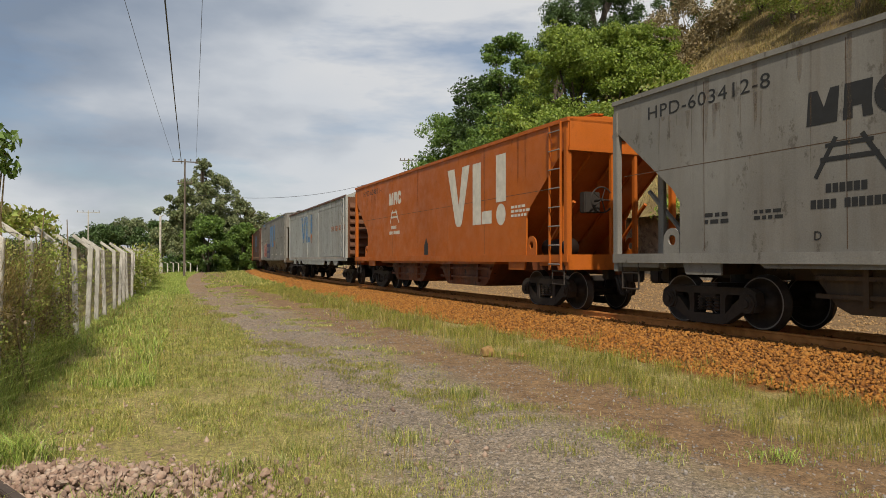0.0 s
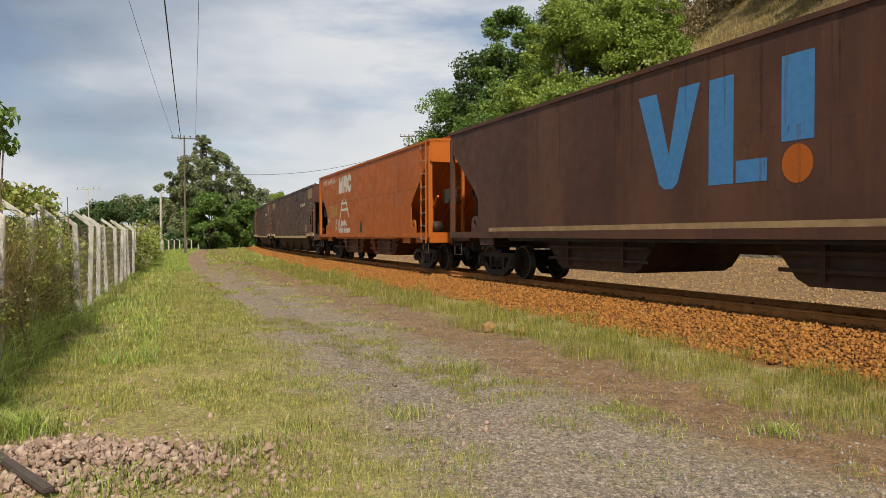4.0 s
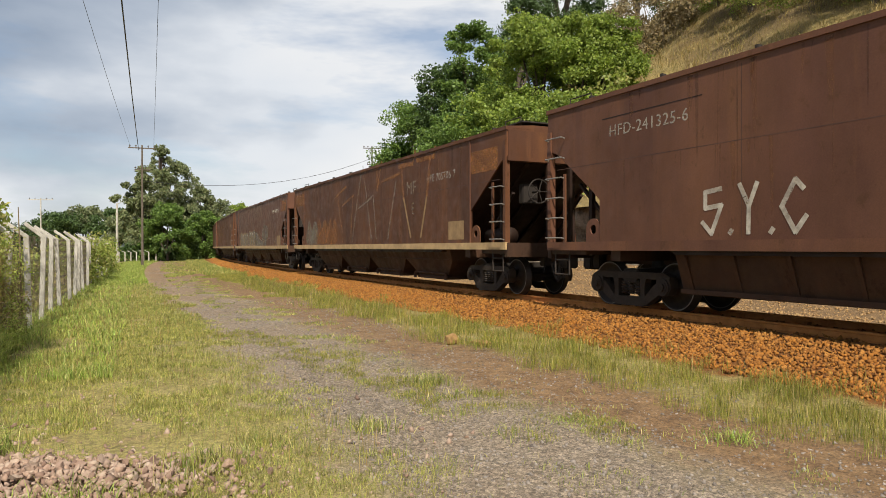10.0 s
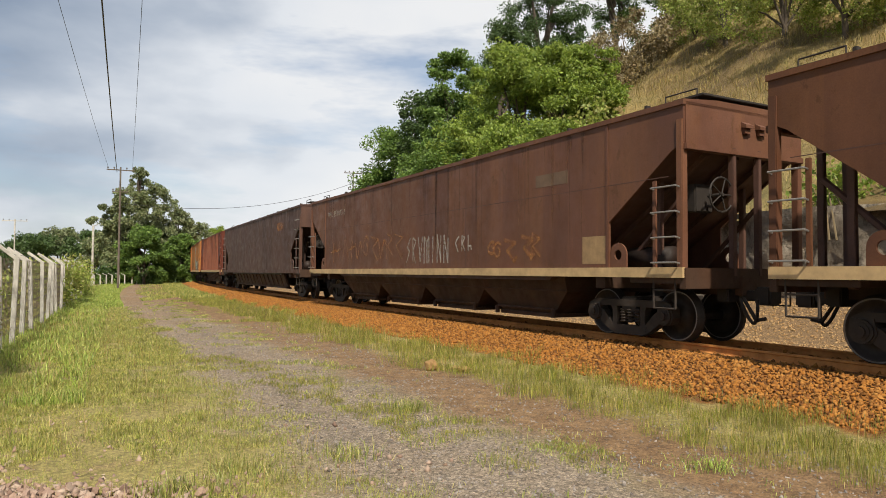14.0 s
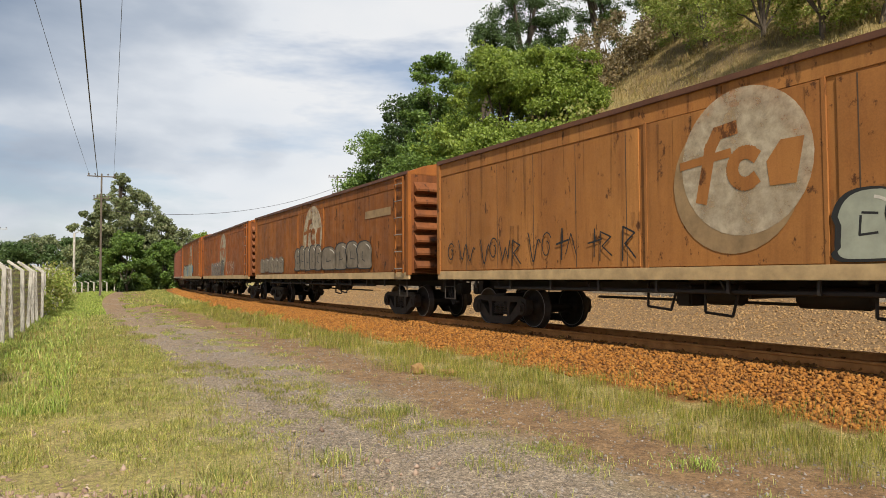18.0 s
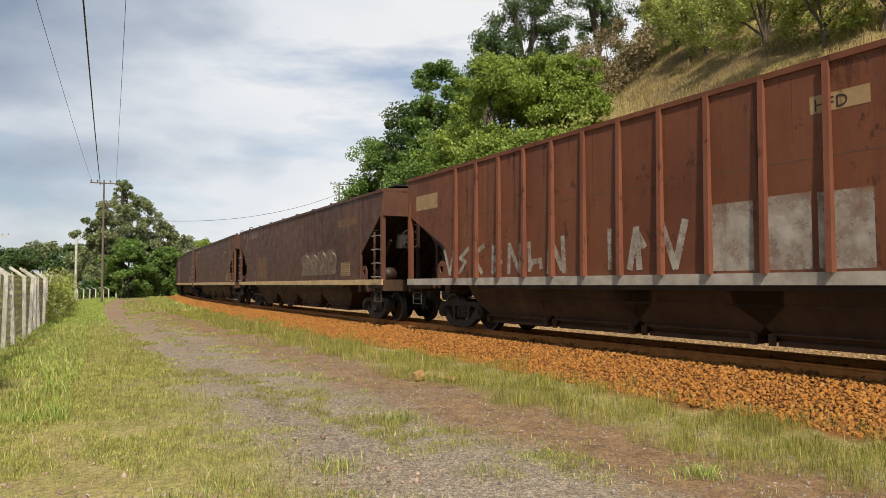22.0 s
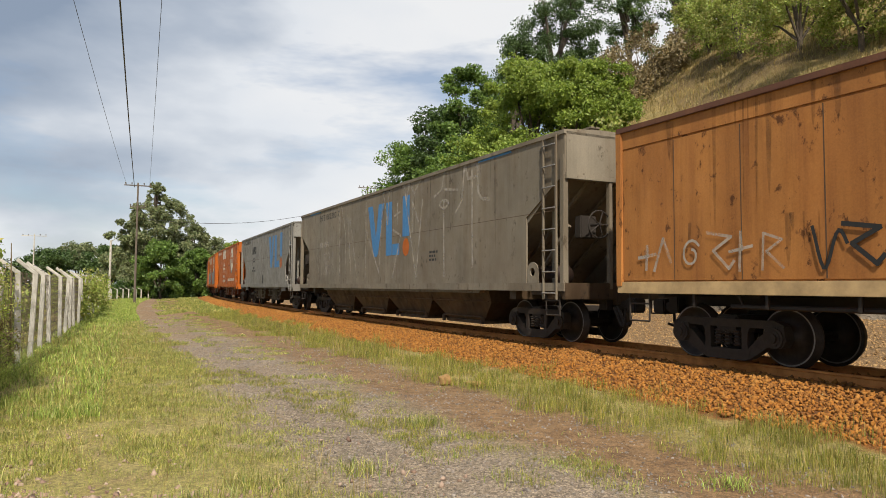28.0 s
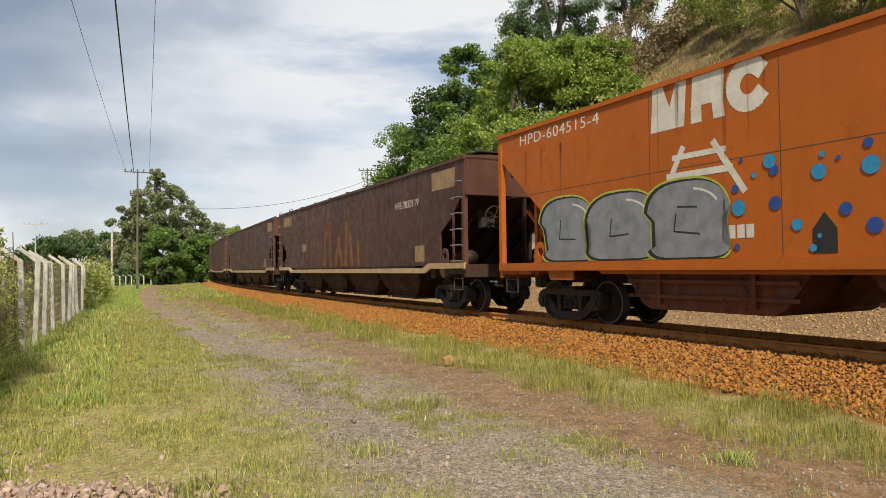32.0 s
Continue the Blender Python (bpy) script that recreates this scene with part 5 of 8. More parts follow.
def blob_piece(w, x0, x1, z0, z1, n, fill, edge, seed, rim=None, lift=0.0):
    """A bulging graffiti piece: n overlapping round-topped lobes with dark outlines, a shade to one side and light shine."""
    r = random.Random(seed)
    step = (x1 - x0) / n
    off = FACE - 0.004 - lift
    for i in range(n):
        cx, top = x0 + (i + 0.5) * step, z1 - r.uniform(0, 0.12) * (z1 - z0)
        half, lean, foot = step * r.uniform(0.54, 0.62), r.uniform(-0.10, 0.10), z0 + (r.uniform(0, 0.05) if i % 2 else 0.0)
        waist = r.uniform(0.72, 1.0)

        def ring(k, dx=0.0):
            pts = []
            for j in range(32):
                a = 2 * math.pi * j / 32
                ca, sa = math.cos(a), math.sin(a)
                u = math.copysign(abs(ca) ** (0.75 if sa > 0 else 0.35), ca) * (half + k) * (waist if -0.5 < sa < 0.1 else 1.0)
                mid = foot + 0.5 * (top - foot)
                v = mid + (abs(sa) ** 0.8 * (top - mid + k) if sa > 0 else -abs(sa) ** 0.45 * (mid - foot + k))
                pts.append((cx + u + dx + lean * (v - mid), max(SILL + 0.03, v)))
            return pts
        if rim:
            sheet(w, "graffiti_rim", [ring(0.07, -0.05)], rim, "", off)
        sheet(w, "graffiti_outline", [ring(0.035, -0.045)], edge, "dark graffiti outline", off - 0.0008)
        sheet(w, "graffiti_fill", [ring(0.0)], fill, "bulging sprayed graffiti lobe", off - 0.0016)
        mid, hz = (foot + top) / 2, (top - foot) / 2
        inner = stroke([(cx - half * 0.25, mid + hz * r.uniform(0.1, 0.4)), (cx - half * 0.3, mid - hz * 0.3), (cx + half * r.uniform(0.0, 0.4), mid - hz * r.uniform(0.2, 0.5))], 0.028)
        if r.random() < 0.6:
            inner += stroke([(cx - half * 0.2, mid + hz * 0.35), (cx + half * 0.25, mid + hz * 0.30)], 0.028)
        sheet(w, "graffiti_line", inner, edge, "", off - 0.0024)
        shine = stroke(arc(cx, mid + hz * 0.25, half * 0.74, hz * 0.55, 75, 20, 5), 0.035)
        sheet(w, "graffiti_shine", shine, M_WHITE, "", off - 0.0030)
        off -= 0.0036


def bars(w, x, z, lines, width, material, size=0.07, seed=1, face=FACE):
    """Small writing too fine to read, as plain bars."""
    r = random.Random(seed)
    polys = []
    for i in range(lines):
        at = x
        while at < x + width * r.uniform(0.75, 1.0):
            n = size * r.uniform(1.0, 3.0)
            polys.append(rect(at, at + n, z - i * size * 1.7, z - i * size * 1.7 + size))
            at += n + size * 0.7
    return sheet(w, "small_writing", polys, material, "", face)


def big_mark(w, x0, x1, z0, z1, material, dot):
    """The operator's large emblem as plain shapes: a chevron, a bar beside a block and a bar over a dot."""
    k, m = (x1 - x0) / 3.0, (z1 - z0) / 2.0
    chevron = [(x0, z1), (x0 + 0.40 * k, z1), (x0 + 0.66 * k, z0 + 0.70 * m), (x0 + 0.86 * k, z1), (x0 + 1.26 * k, z1), (x0 + 0.84 * k, z0 + 0.12 * m), (x0 + 0.74 * k, z0), (x0 + 0.56 * k, z0), (x0 + 0.46 * k, z0 + 0.12 * m)]
    bar, foot = rect(x0 + 1.42 * k, x0 + 1.84 * k, z0, z1 - 0.02 * m), rect(x0 + 1.88 * k, x0 + 2.36 * k, z0, z0 + 0.40 * m)
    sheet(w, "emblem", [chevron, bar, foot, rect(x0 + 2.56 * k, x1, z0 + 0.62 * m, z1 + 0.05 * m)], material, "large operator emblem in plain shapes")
    sheet(w, "emblem_dot", [disc(x0 + 2.78 * k, z0 + 0.24 * m, 0.21 * k, 20, 1.1)], dot)


def arc(x, z, rx, rz, a0, a1, n=14):
    """Points of an arc; angles in degrees."""
    return [(x + rx * math.cos(radians(a0 + (a1 - a0) * i / n)), z + rz * math.sin(radians(a0 + (a1 - a0) * i / n))) for i in range(n + 1)]


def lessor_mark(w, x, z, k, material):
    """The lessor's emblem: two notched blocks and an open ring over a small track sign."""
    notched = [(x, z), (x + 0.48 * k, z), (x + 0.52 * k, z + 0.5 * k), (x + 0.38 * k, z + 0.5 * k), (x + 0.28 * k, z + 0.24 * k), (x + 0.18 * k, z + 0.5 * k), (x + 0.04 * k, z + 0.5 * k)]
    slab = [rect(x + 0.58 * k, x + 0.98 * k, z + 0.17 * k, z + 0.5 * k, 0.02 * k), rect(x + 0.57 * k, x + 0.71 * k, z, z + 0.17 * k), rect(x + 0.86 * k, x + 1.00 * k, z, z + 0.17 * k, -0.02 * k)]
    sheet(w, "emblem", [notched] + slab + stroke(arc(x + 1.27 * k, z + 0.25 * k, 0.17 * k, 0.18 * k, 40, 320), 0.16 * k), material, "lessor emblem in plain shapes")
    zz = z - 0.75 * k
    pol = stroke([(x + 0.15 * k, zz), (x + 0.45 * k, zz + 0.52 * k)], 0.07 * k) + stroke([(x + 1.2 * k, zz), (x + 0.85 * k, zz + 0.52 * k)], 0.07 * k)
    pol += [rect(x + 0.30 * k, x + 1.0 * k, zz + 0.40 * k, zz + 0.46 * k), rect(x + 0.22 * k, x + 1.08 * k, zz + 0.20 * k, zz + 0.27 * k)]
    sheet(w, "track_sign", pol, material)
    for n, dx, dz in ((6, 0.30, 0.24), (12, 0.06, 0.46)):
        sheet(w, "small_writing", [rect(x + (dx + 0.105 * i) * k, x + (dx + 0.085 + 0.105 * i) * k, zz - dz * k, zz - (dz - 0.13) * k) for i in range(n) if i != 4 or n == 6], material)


def round_mark(w, x, z, r, light, dark, shadow=None, proud=0.0):
    """A round emblem with a hooked bar, an open arc and a slanted block across it."""
    if shadow:
        sheet(w, "emblem_shadow", [disc(x - r * 0.16, z - r * 0.24, r * 1.0)], shadow, "", FACE - 0.018 - proud)
    sheet(w, "emblem", [disc(x, z, r)], light, "white round emblem", FACE - 0.021 - proud)
    hook = stroke([(x - 0.66 * r, z - 0.46 * r), (x - 0.50 * r, z + 0.25 * r), (x - 0.38 * r, z + 0.44 * r), (x - 0.12 * r, z + 0.47 * r)], 0.19 * r)
    cross = stroke([(x - 1.0 * r, z + 0.06 * r), (x - 0.2 * r, z + 0.14 * r)], 0.12 * r)
    block = [(x + 0.40 * r, z - 0.38 * r), (x + 0.76 * r, z - 0.38 * r), (x + 0.88 * r, z + 0.19 * r), (x + 0.56 * r, z + 0.19 * r), (x + 0.36 * r, z - 0.06 * r)]
    sheet(w, "emblem_figure", hook + cross + stroke(arc(x + 0.05 * r, z - 0.10 * r, 0.20 * r, 0.21 * r, 45, 310), 0.18 * r) + [block], dark, "", FACE - 0.024 - proud)


# front gap of each wagon: metres behind the train's zero mark
SPEED = 16.33
GAPS = [-12.79, 4.21, 20.96, 37.3, 56.96, 76.94, 93.4, 113.41, 133.19, 150.78, 168.62, 188.52, 208.91, 228.61, 248.03, 268.53, 284.94, 302.3, 319.74, 336.19, 352.58, 369.28, 388.99, 408.63, 426.07, 443.26, 460.24, 480.16, 496.39, 512.92, 529.29, 549.8, 570.2, 590.6, 611.0, 631.4]


def make_train():
    """All wagons in their order, each with its paint; returns (thing, place along the train)."""
    out = []

    def add(k, w):
        out.append((w, (GAPS[k] + GAPS[k + 1]) / 2))
        return w

    def length(k):
        return round(GAPS[k + 1] - GAPS[k] - 1.4, 2)

    def hpd(k, paint_mat, label):
        w = add(k, hopper("hopper_wagon", label, "hpd", length(k), paint_mat, 4.08, chutes="big", under=M_ORANGE_UNDER if paint_mat == M_ORANGE else M_TAN_UNDER))
        orange = paint_mat == M_ORANGE
        rust_runs(w, -6.6, -4.4, 3.5, 1.1, 8 if orange else 16, M_STREAKDARK if orange else M_STREAKTAN, 600 + k)
        rust_runs(w, -6.0, 6.0, 3.92, 1.8, 10 if orange else 26, M_STREAKDARK if orange else M_STREAKTAN, 640 + k, FACE - 0.0006)
        return w

    def brown(k, paint_mat=M_BROWN, kind="hfe", label="rust-brown covered hopper wagon with cream sill and scrawls", stripe=M_STRIPE, chutes="saw", ribs=0, top=None, **kw):
        top = top or (3.80 if kind == "hf2" else 3.87)
        # ends are painted shade-dark; 12 and 13 lighter, as if sun reached in
        w = add(k, hopper("hopper_wagon", label, kind, length(k), paint_mat, top, stripe, chutes, M_UNDER, ribs, M_DARK if k in (12, 13) else M_SHADEBROWN, **kw))
        half = length(k) / 2 - 1.9
        rust_runs(w, -half, half, top - 0.16, 2.4, 26, M_STREAK, 500 + k)
        rust_runs(w, -half, half, top - 0.16, 2.2, 22, M_STREAKDARK, 540 + k, FACE - 0.0006)
        rust_runs(w, -half, half, 2.59, 1.2, 16, M_STREAK, 580 + k, FACE - 0.0004)
        return w

    def ochre(k, seed):
        coat = {1: M_BOXPALE, 2: M_BOXDULL, 5: M_BOXPALE}.get(seed, M_BOX)
        w = add(k, boxcar("boxcar", "rusty ochre-orange boxcar with round white emblem and graffiti", length(k), coat, 4.22 if seed == 4 else 4.10, M_STRIPE))
        edge = length(k) / 2 - 0.7
        rust_runs(w, -edge, edge, 3.74, 1.9, 40, M_STREAKDARK, 720 + k, FACE - 0.0172)
        rust_runs(w, -edge, edge, 2.1, 0.8, 30, M_STREAKDARK, 760 + k, FACE - 0.0168)
        rust_runs(w, -1.3, 1.3, 3.4, 1.6, 10, M_STREAKDARK, 800 + k, FACE - 0.0262)
        for o in w.children:
            if o.name.split(".")[0] in ("corrugation", "end_wall"):
                o.material_slots[0].material = M_ENDRUST
        round_mark(w, 0.3, 2.62, 1.0, M_OLDWHITE, coat, M_CREAM, 0.012)
        return w
    h = [length(k) / 2 for k in range(len(GAPS) - 1)]

    w = hpd(0, M_GREY, "grey covered hopper wagon with black lettering")
    lettering(w, "HPD-603412-8", -6.89, 3.52, 0.20, M_BLACK, wide=1.4)
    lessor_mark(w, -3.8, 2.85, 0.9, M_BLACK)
    bars(w, -5.58, 1.76, 2, 0.5, M_BLACK, 0.06)
    bars(w, -4.65, 1.76, 2, 0.5, M_BLACK, 0.05, 4)
    lettering(w, "D", -3.71, 1.36, 0.12, M_BLACK)

    w = hpd(1, M_ORANGE, "bright orange covered hopper wagon with white emblem")
    big_mark(w, 1.62, 5.05, 2.0, 3.62, M_WHITE, M_WHITE)
    lettering(w, "HPD-604811-1", -6.6, 3.55, 0.19, M_BLACK, wide=1.4)
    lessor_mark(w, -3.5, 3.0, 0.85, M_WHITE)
    bars(w, 5.3, 2.3, 3, 0.7, M_WHITE, 0.06)

    w = add(2, boxcar("boxcar", "pale grey boxcar with blue emblem and rusty ends", length(2), M_PALE, 4.16, M_PALE))
    teeth = [[(-5.87, 1.03), (-5.01, 1.03), (-5.01, 0.97), (-5.19, 0.83), (-5.69, 0.83), (-5.87, 0.97)], [(-4.26, 1.03), (-3.63, 1.03), (-3.63, 0.97), (-3.77, 0.83), (-4.07, 0.83), (-4.26, 0.97)]]
    teeth += [[(-x, z) for x, z in reversed(q)] for q in teeth] + [[(-3.04, 1.03), (3.04, 1.03), (3.04, 0.97), (2.87, 0.83), (-2.87, 0.83), (-3.04, 0.97)]]
    for q in teeth:
        part("sill_skirt", prism(bmesh.new(), q, -HALF - 0.03, -HALF + 0.005), M_PALE, w)
    bm = rod(bmesh.new(), (-6.89, -HALF - 0.05, 0.74), (-2.79, -HALF - 0.05, 0.72), 0.028, 8)
    rod(bm, (-4.9, -HALF - 0.06, 1.16), (-4.65, -HALF - 0.06, 0.72), 0.022, 6)
    part("brake_shaft", bm, M_FRAME, w)
    sheet(w, "sill_band", [rect(-7.25 + 1.22 * i, -6.06 + 1.22 * i, 1.125, 1.21) for i in range(12)], M_CHALKSILL, "grimy cream band along the sill", FACE - 0.0425)
    rust_runs(w, -7.2, 7.2, 3.78, 1.6, 34, M_STREAKTAN, 703, FACE - 0.0172)
    rust_runs(w, -7.2, 7.2, 1.9, 0.7, 20, M_STREAK, 704, FACE - 0.0168)
    big_mark(w, -3.28, -0.04, 2.03, 3.45, M_BLUEWORN, M_ORANGEWORN)
    for o in w.children:
        if o.name.split(".")[0] in ("corrugation", "end_wall", "running_board"):
            o.material_slots[0].material = M_RUSTY
    for o in w.children:
        if o.name.startswith("emblem"):
            o.location.y -= 0.034
    sheet(w, "small_writing", [rect(4.6 + 0.19 * i, 4.73 + 0.19 * i, 2.4, 2.62) for i in range(14) if i not in (3, 7)], M_ORANGEWORN, "", FACE - 0.026)

    w = add(3, hopper("hopper_wagon", "grey covered hopper wagon with blue emblem and red and navy graffiti", "hpe", length(3), M_GREY, 4.20, None, "saw", M_TAN_UNDER))
    rust_runs(w, -6.8, 6.8, 4.04, 2.2, 30, M_STREAKTAN, 701)
    sheet(w, "paint_band", [rect(-7.1, -5.5, 3.9, 4.03)], M_BLUE, "blue band under the roof edge", FACE - 0.0014)
    big_mark(w, -1.5, 1.92, 2.05, 3.66, M_BLUE, M_ORANGE)
    lettering(w, "HFE 060613-8", -7.03, 3.6, 0.2, M_BLACK, wide=1.4)
    blob_piece(w, -6.15, -3.97, 1.3, 2.44, 4, M_SPRAYRED, M_WHITE, 5)
    drawn(w, [arc(-4.6, 2.62, 0.18, 0.06, 0, 360, 12)], 0.04, M_WHITE)
    navy = [rect(-3.88, -1.2, 2.1, 2.32, 0.04), rect(-3.88, -1.2, 1.62, 1.78), rect(-3.88, -1.2, SILL + 0.04, 1.3)]
    navy += [rect(x, x + 0.26, 1.29, 1.63) for x in (-3.88, -3.22, -2.55, -2.0, -1.46)] + [rect(x, x + 0.3, 1.77, 2.11) for x in (-3.88, -2.85, -1.95, -1.5)]
    sheet(w, "graffiti", navy, M_NAVY, "navy sprayed block with openings", FACE - 0.001)
    scrawl(w, -3.55, -1.6, 1.82, 2.05, 4, M_CHALK, 11, 0.03, False)
    bars(w, 3.2, 2.05, 3, 0.55, M_BLACK, 0.06, 6)
    bars(w, -6.9, 3.0, 1, 0.3, M_BLACK, 0.05, 6)
    sheet(w, "top_band", [rect(5.7, 7.1, 4.0, 4.14)], M_BLUE)
    sheet(w, "top_band", [rect(-7.0, -5.7, 4.0, 4.14)], M_BLUE)
    sheet(w, "patch", [rect(0.0, 0.6, 1.42, 1.5), rect(2.75, 3.4, 1.42, 1.5), rect(5.9, 6.4, 1.42, 1.5)], M_WHITE)

    w = brown(4, M_BROWN, "hpd", "dark brown covered hopper wagon with blue emblem", None, "big", top=4.05)
    big_mark(w, -1.35, 2.08, 1.87, 3.5, M_BLUE, M_ORANGE)
    sheet(w, "side_band", [rect(-7.0, 7.5, 1.2, 1.3)], M_CREAM, "yellowish painted band")
    bars(w, 6.2, 1.9, 3, 0.8, M_CREAM, 0.06, 7)
    ob = lettering(w, "B", 0, 3.28, 0.17, M_WHITE)
    ob.matrix_basis = pose(h[4] + 0.06, -1.0, 3.3, 90, 0, 90)

    w = hpd(5, M_ORANGE, "orange covered hopper wagon with yellowish scrawls")
    lettering(w, "HPD-640923-1", -6.66, 3.54, 0.21, M_WHITE, wide=1.4)
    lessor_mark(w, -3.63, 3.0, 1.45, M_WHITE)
    runes(w, "ZPVUN", -5.5, -3.8, 1.95, 2.5, M_LIME, 21, 0.05)
    runes(w, "PVA1", -4.25, -2.4, 1.3, 1.85, M_WHITE, 22, 0.07)
    bars(w, -5.75, 1.85, 2, 0.5, M_WHITE, 0.05, 4)

    w = brown(6, step_stripe=True)
    lettering(w, "HFE 7050429", 4.8, 2.76, 0.21, M_WHITE)
    runes(w, "A  M  ^  AI", -5.3, 2.6, 1.25, 3.2, M_GHOST, 31, 0.05)
    scrawl(w, 2.9, 4.6, 2.0, 2.6, 5, M_TARN, 32, 0.05, False)
    sheet(w, "patch", [rect(7.49, 8.78, 3.12, 3.66), rect(6.44, 7.04, 1.33, 1.74), rect(-8.4, -7.0, 3.14, 3.58), rect(-5.3, -4.7, 1.9, 2.2)], M_CREAM, "faded cream patch")

    w = brown(7, step_stripe=True)
    lettering(w, "HFE 7050411", 4.8, 2.78, 0.2, M_WHITE)
    runes(w, "I", -5.5, -5.0, 1.25, 3.4, M_GHOST, 41, 0.04)
    drawn(w, [[(-3.4, 1.25), (-2.75, 3.45), (-2.2, 1.25)], [(-2.8, 2.5), (-2.3, 2.7), (-2.75, 3.4)], [(-1.35, 1.25), (-0.95, 3.45), (-0.55, 1.25)], [(-1.1, 2.4), (-0.6, 2.6)]], 0.045, M_GHOST)
    drawn(w, [[(0.33, 1.25), (0.4, 3.45)], [(0.1, 3.1), (0.75, 2.6)], [(0.05, 2.55), (0.75, 3.2)], [(0.75, 2.45), (1.4, 2.5)], [(1.65, 1.25), (1.85, 3.5), (2.1, 2.9), (2.3, 3.5), (2.4, 1.25)]], 0.05, M_GHOST, lift=0.0034)
    drawn(w, [[(2.5, 2.55), (2.7, 3.5), (3.05, 2.8), (2.45, 2.4)], [(2.7, 2.5), (2.78, 1.25)]], 0.05, M_GHOST, lift=0.0037)
    lettering(w, "FERRO", 3.54, 2.98, 0.30, M_GHOST)
    lettering(w, "DOS", 3.95, 2.48, 0.30, M_GHOST)
    lettering(w, "VAGÃO !!!", 3.55, 1.9, 0.32, M_GHOST)
    sheet(w, "patch", [rect(7.22, 8.49, 3.1, 3.66), rect(6.29, 6.8, 1.33, 1.72), rect(-8.3, -7.0, 3.14, 3.58), rect(-5.3, -4.7, 1.9, 2.2)], M_CREAM, "faded cream patch")

    w = brown(8, M_DARK, "hfd", "dark brown covered hopper wagon with plain weathered sides", M_STRIPE, "trough")
    lettering(w, "HFD-241389-2", -6.42, 3.04, 0.2, M_CHALK)
    sheet(w, "groove", [rect(-6.6, -4.35, 3.36, 3.378)], M_SHADEBROWN)
    runes(w, "VZP1", -6.3, -2.5, 1.8, 2.8, M_TARN, 51, 0.08)
    sheet(w, "patch", [rect(5.8, 6.44, 1.25, 1.66)], M_CREAM, "cream data panel")
    sheet(w, "patch", [rect(5.56, 6.5, 2.88, 3.2)], M_TARN_FILL, "rubbed patch")

    w = brown(9, M_MID, "hfd", "brown covered hopper wagon with white scrawled graffiti", None, "trough")
    for txt, x, z, size in (("S.Y.C", -4.35, 1.3, 0.68), ("4:20", -1.5, 1.27, 0.62), ("ARTS", 1.5, 1.25, 0.78), ("SYC", 3.72, 1.28, 0.25)):
        tag_letters(w, txt, x, z, size, size * 0.82 if size > 0.3 else 0.32, M_SPRAYWHITE, 0.07 if size > 0.3 else 0.045)
    drawn(w, [[(4.9, 2.2), (4.93, 1.52)], [(4.46, 1.93), (4.9, 1.53), (5.34, 1.99)], arc(4.96, 1.2, 0.5, 0.32, 160, 20, 8)], 0.06, M_SPRAYWHITE, "white sprayed crown-like sign")
    drawn(w, [[(5.5, 1.3), (5.4, 1.85), (5.6, 1.8)], [(5.45, 2.1), (5.75, 1.92)], [(6.2, 2.15), (5.95, 1.9)], [(6.2, 1.85), (6.05, 1.35)], [(5.65, 1.75), (5.8, 1.35), (6.0, 1.75)], [(5.6, 1.55), (6.05, 1.6), (5.75, 1.9)]], 0.05, M_SPRAYWHITE, "white sprayed sign")
    lettering(w, "HFD-241325-6", -6.42, 3.04, 0.2, M_CHALK)
    sheet(w, "groove", [rect(-6.6, -4.35, 3.36, 3.378)], M_SHADEBROWN)
    sheet(w, "patch", [rect(3.6, 4.8, 2.9, 3.15)], M_GHOST, "rubbed rust patch")

    w = brown(10, M_RUSTY, "hf2")
    lettering(w, "HFE 705706 7", 5.12, 2.86, 0.2, M_CHALK)
    sheet(w, "patch", [rect(7.57, 8.87, 2.84, 3.36)], M_GHOST, "bright rust patch")
    sheet(w, "patch", [rect(6.44, 7.28, 1.3, 1.76)], M_CREAM, "cream data panel")
    sheet(w, "patch", [rect(-8.9, -7.6, 2.96, 3.46)], M_GHOST, "bright rust patch")
    for mat, a, b in ((M_WASH, -7.1, -5.4), (M_GHOST, -5.6, -4.0), (M_GHOST, -4.1, -2.8)):
        m = (a + b) / 2
        sheet(w, "graffiti_fill", [soft([(a, 1.3), (a + 0.1, 1.9), (a + 0.45, 2.25), (m, 1.8), (m + 0.3, 2.2), (b, 1.9), (b - 0.1, 1.3)], 4)], mat, "worn sprayed shape", FACE - 0.0034 - 0.0002 * (a > -5.5) - 0.0002 * (a > -4.5))
    drawn(w, [[(-3.1, 3.0), (-1.75, 3.3)], [(-2.75, 3.05), (-2.1, 1.35)], [(-2.2, 2.65), (-0.9, 2.95)], [(-1.0, 2.9), (-1.25, 1.4)], [(1.37, 3.8), (1.4, 2.95), (1.8, 3.8)], [(1.5, 3.15), (3.25, 3.28)]], 0.09, M_GHOST, "broad rust-orange sprayed strokes")
    drawn(w, [[(-1.1, 1.35), (-0.1, 3.7)], [(0.05, 3.85), (0.85, 1.4)], [(-0.4, 2.45), (0.9, 2.75)], [(1.0, 2.9), (1.3, 1.4)], [(2.99, 3.1), (2.3, 1.4)]], 0.08, M_RUN, "pale sprayed strokes")
    drawn(w, [[(3.18, 3.5), (4.2, 3.48), (4.37, 3.8), (4.52, 3.52), (5.6, 3.52), (5.7, 3.75)], [(3.4, 3.44), (3.55, 2.55)], [(5.37, 3.5), (5.15, 2.5)]], 0.12, M_GHOST, "broad rust-orange sprayed strokes", 0.0036)
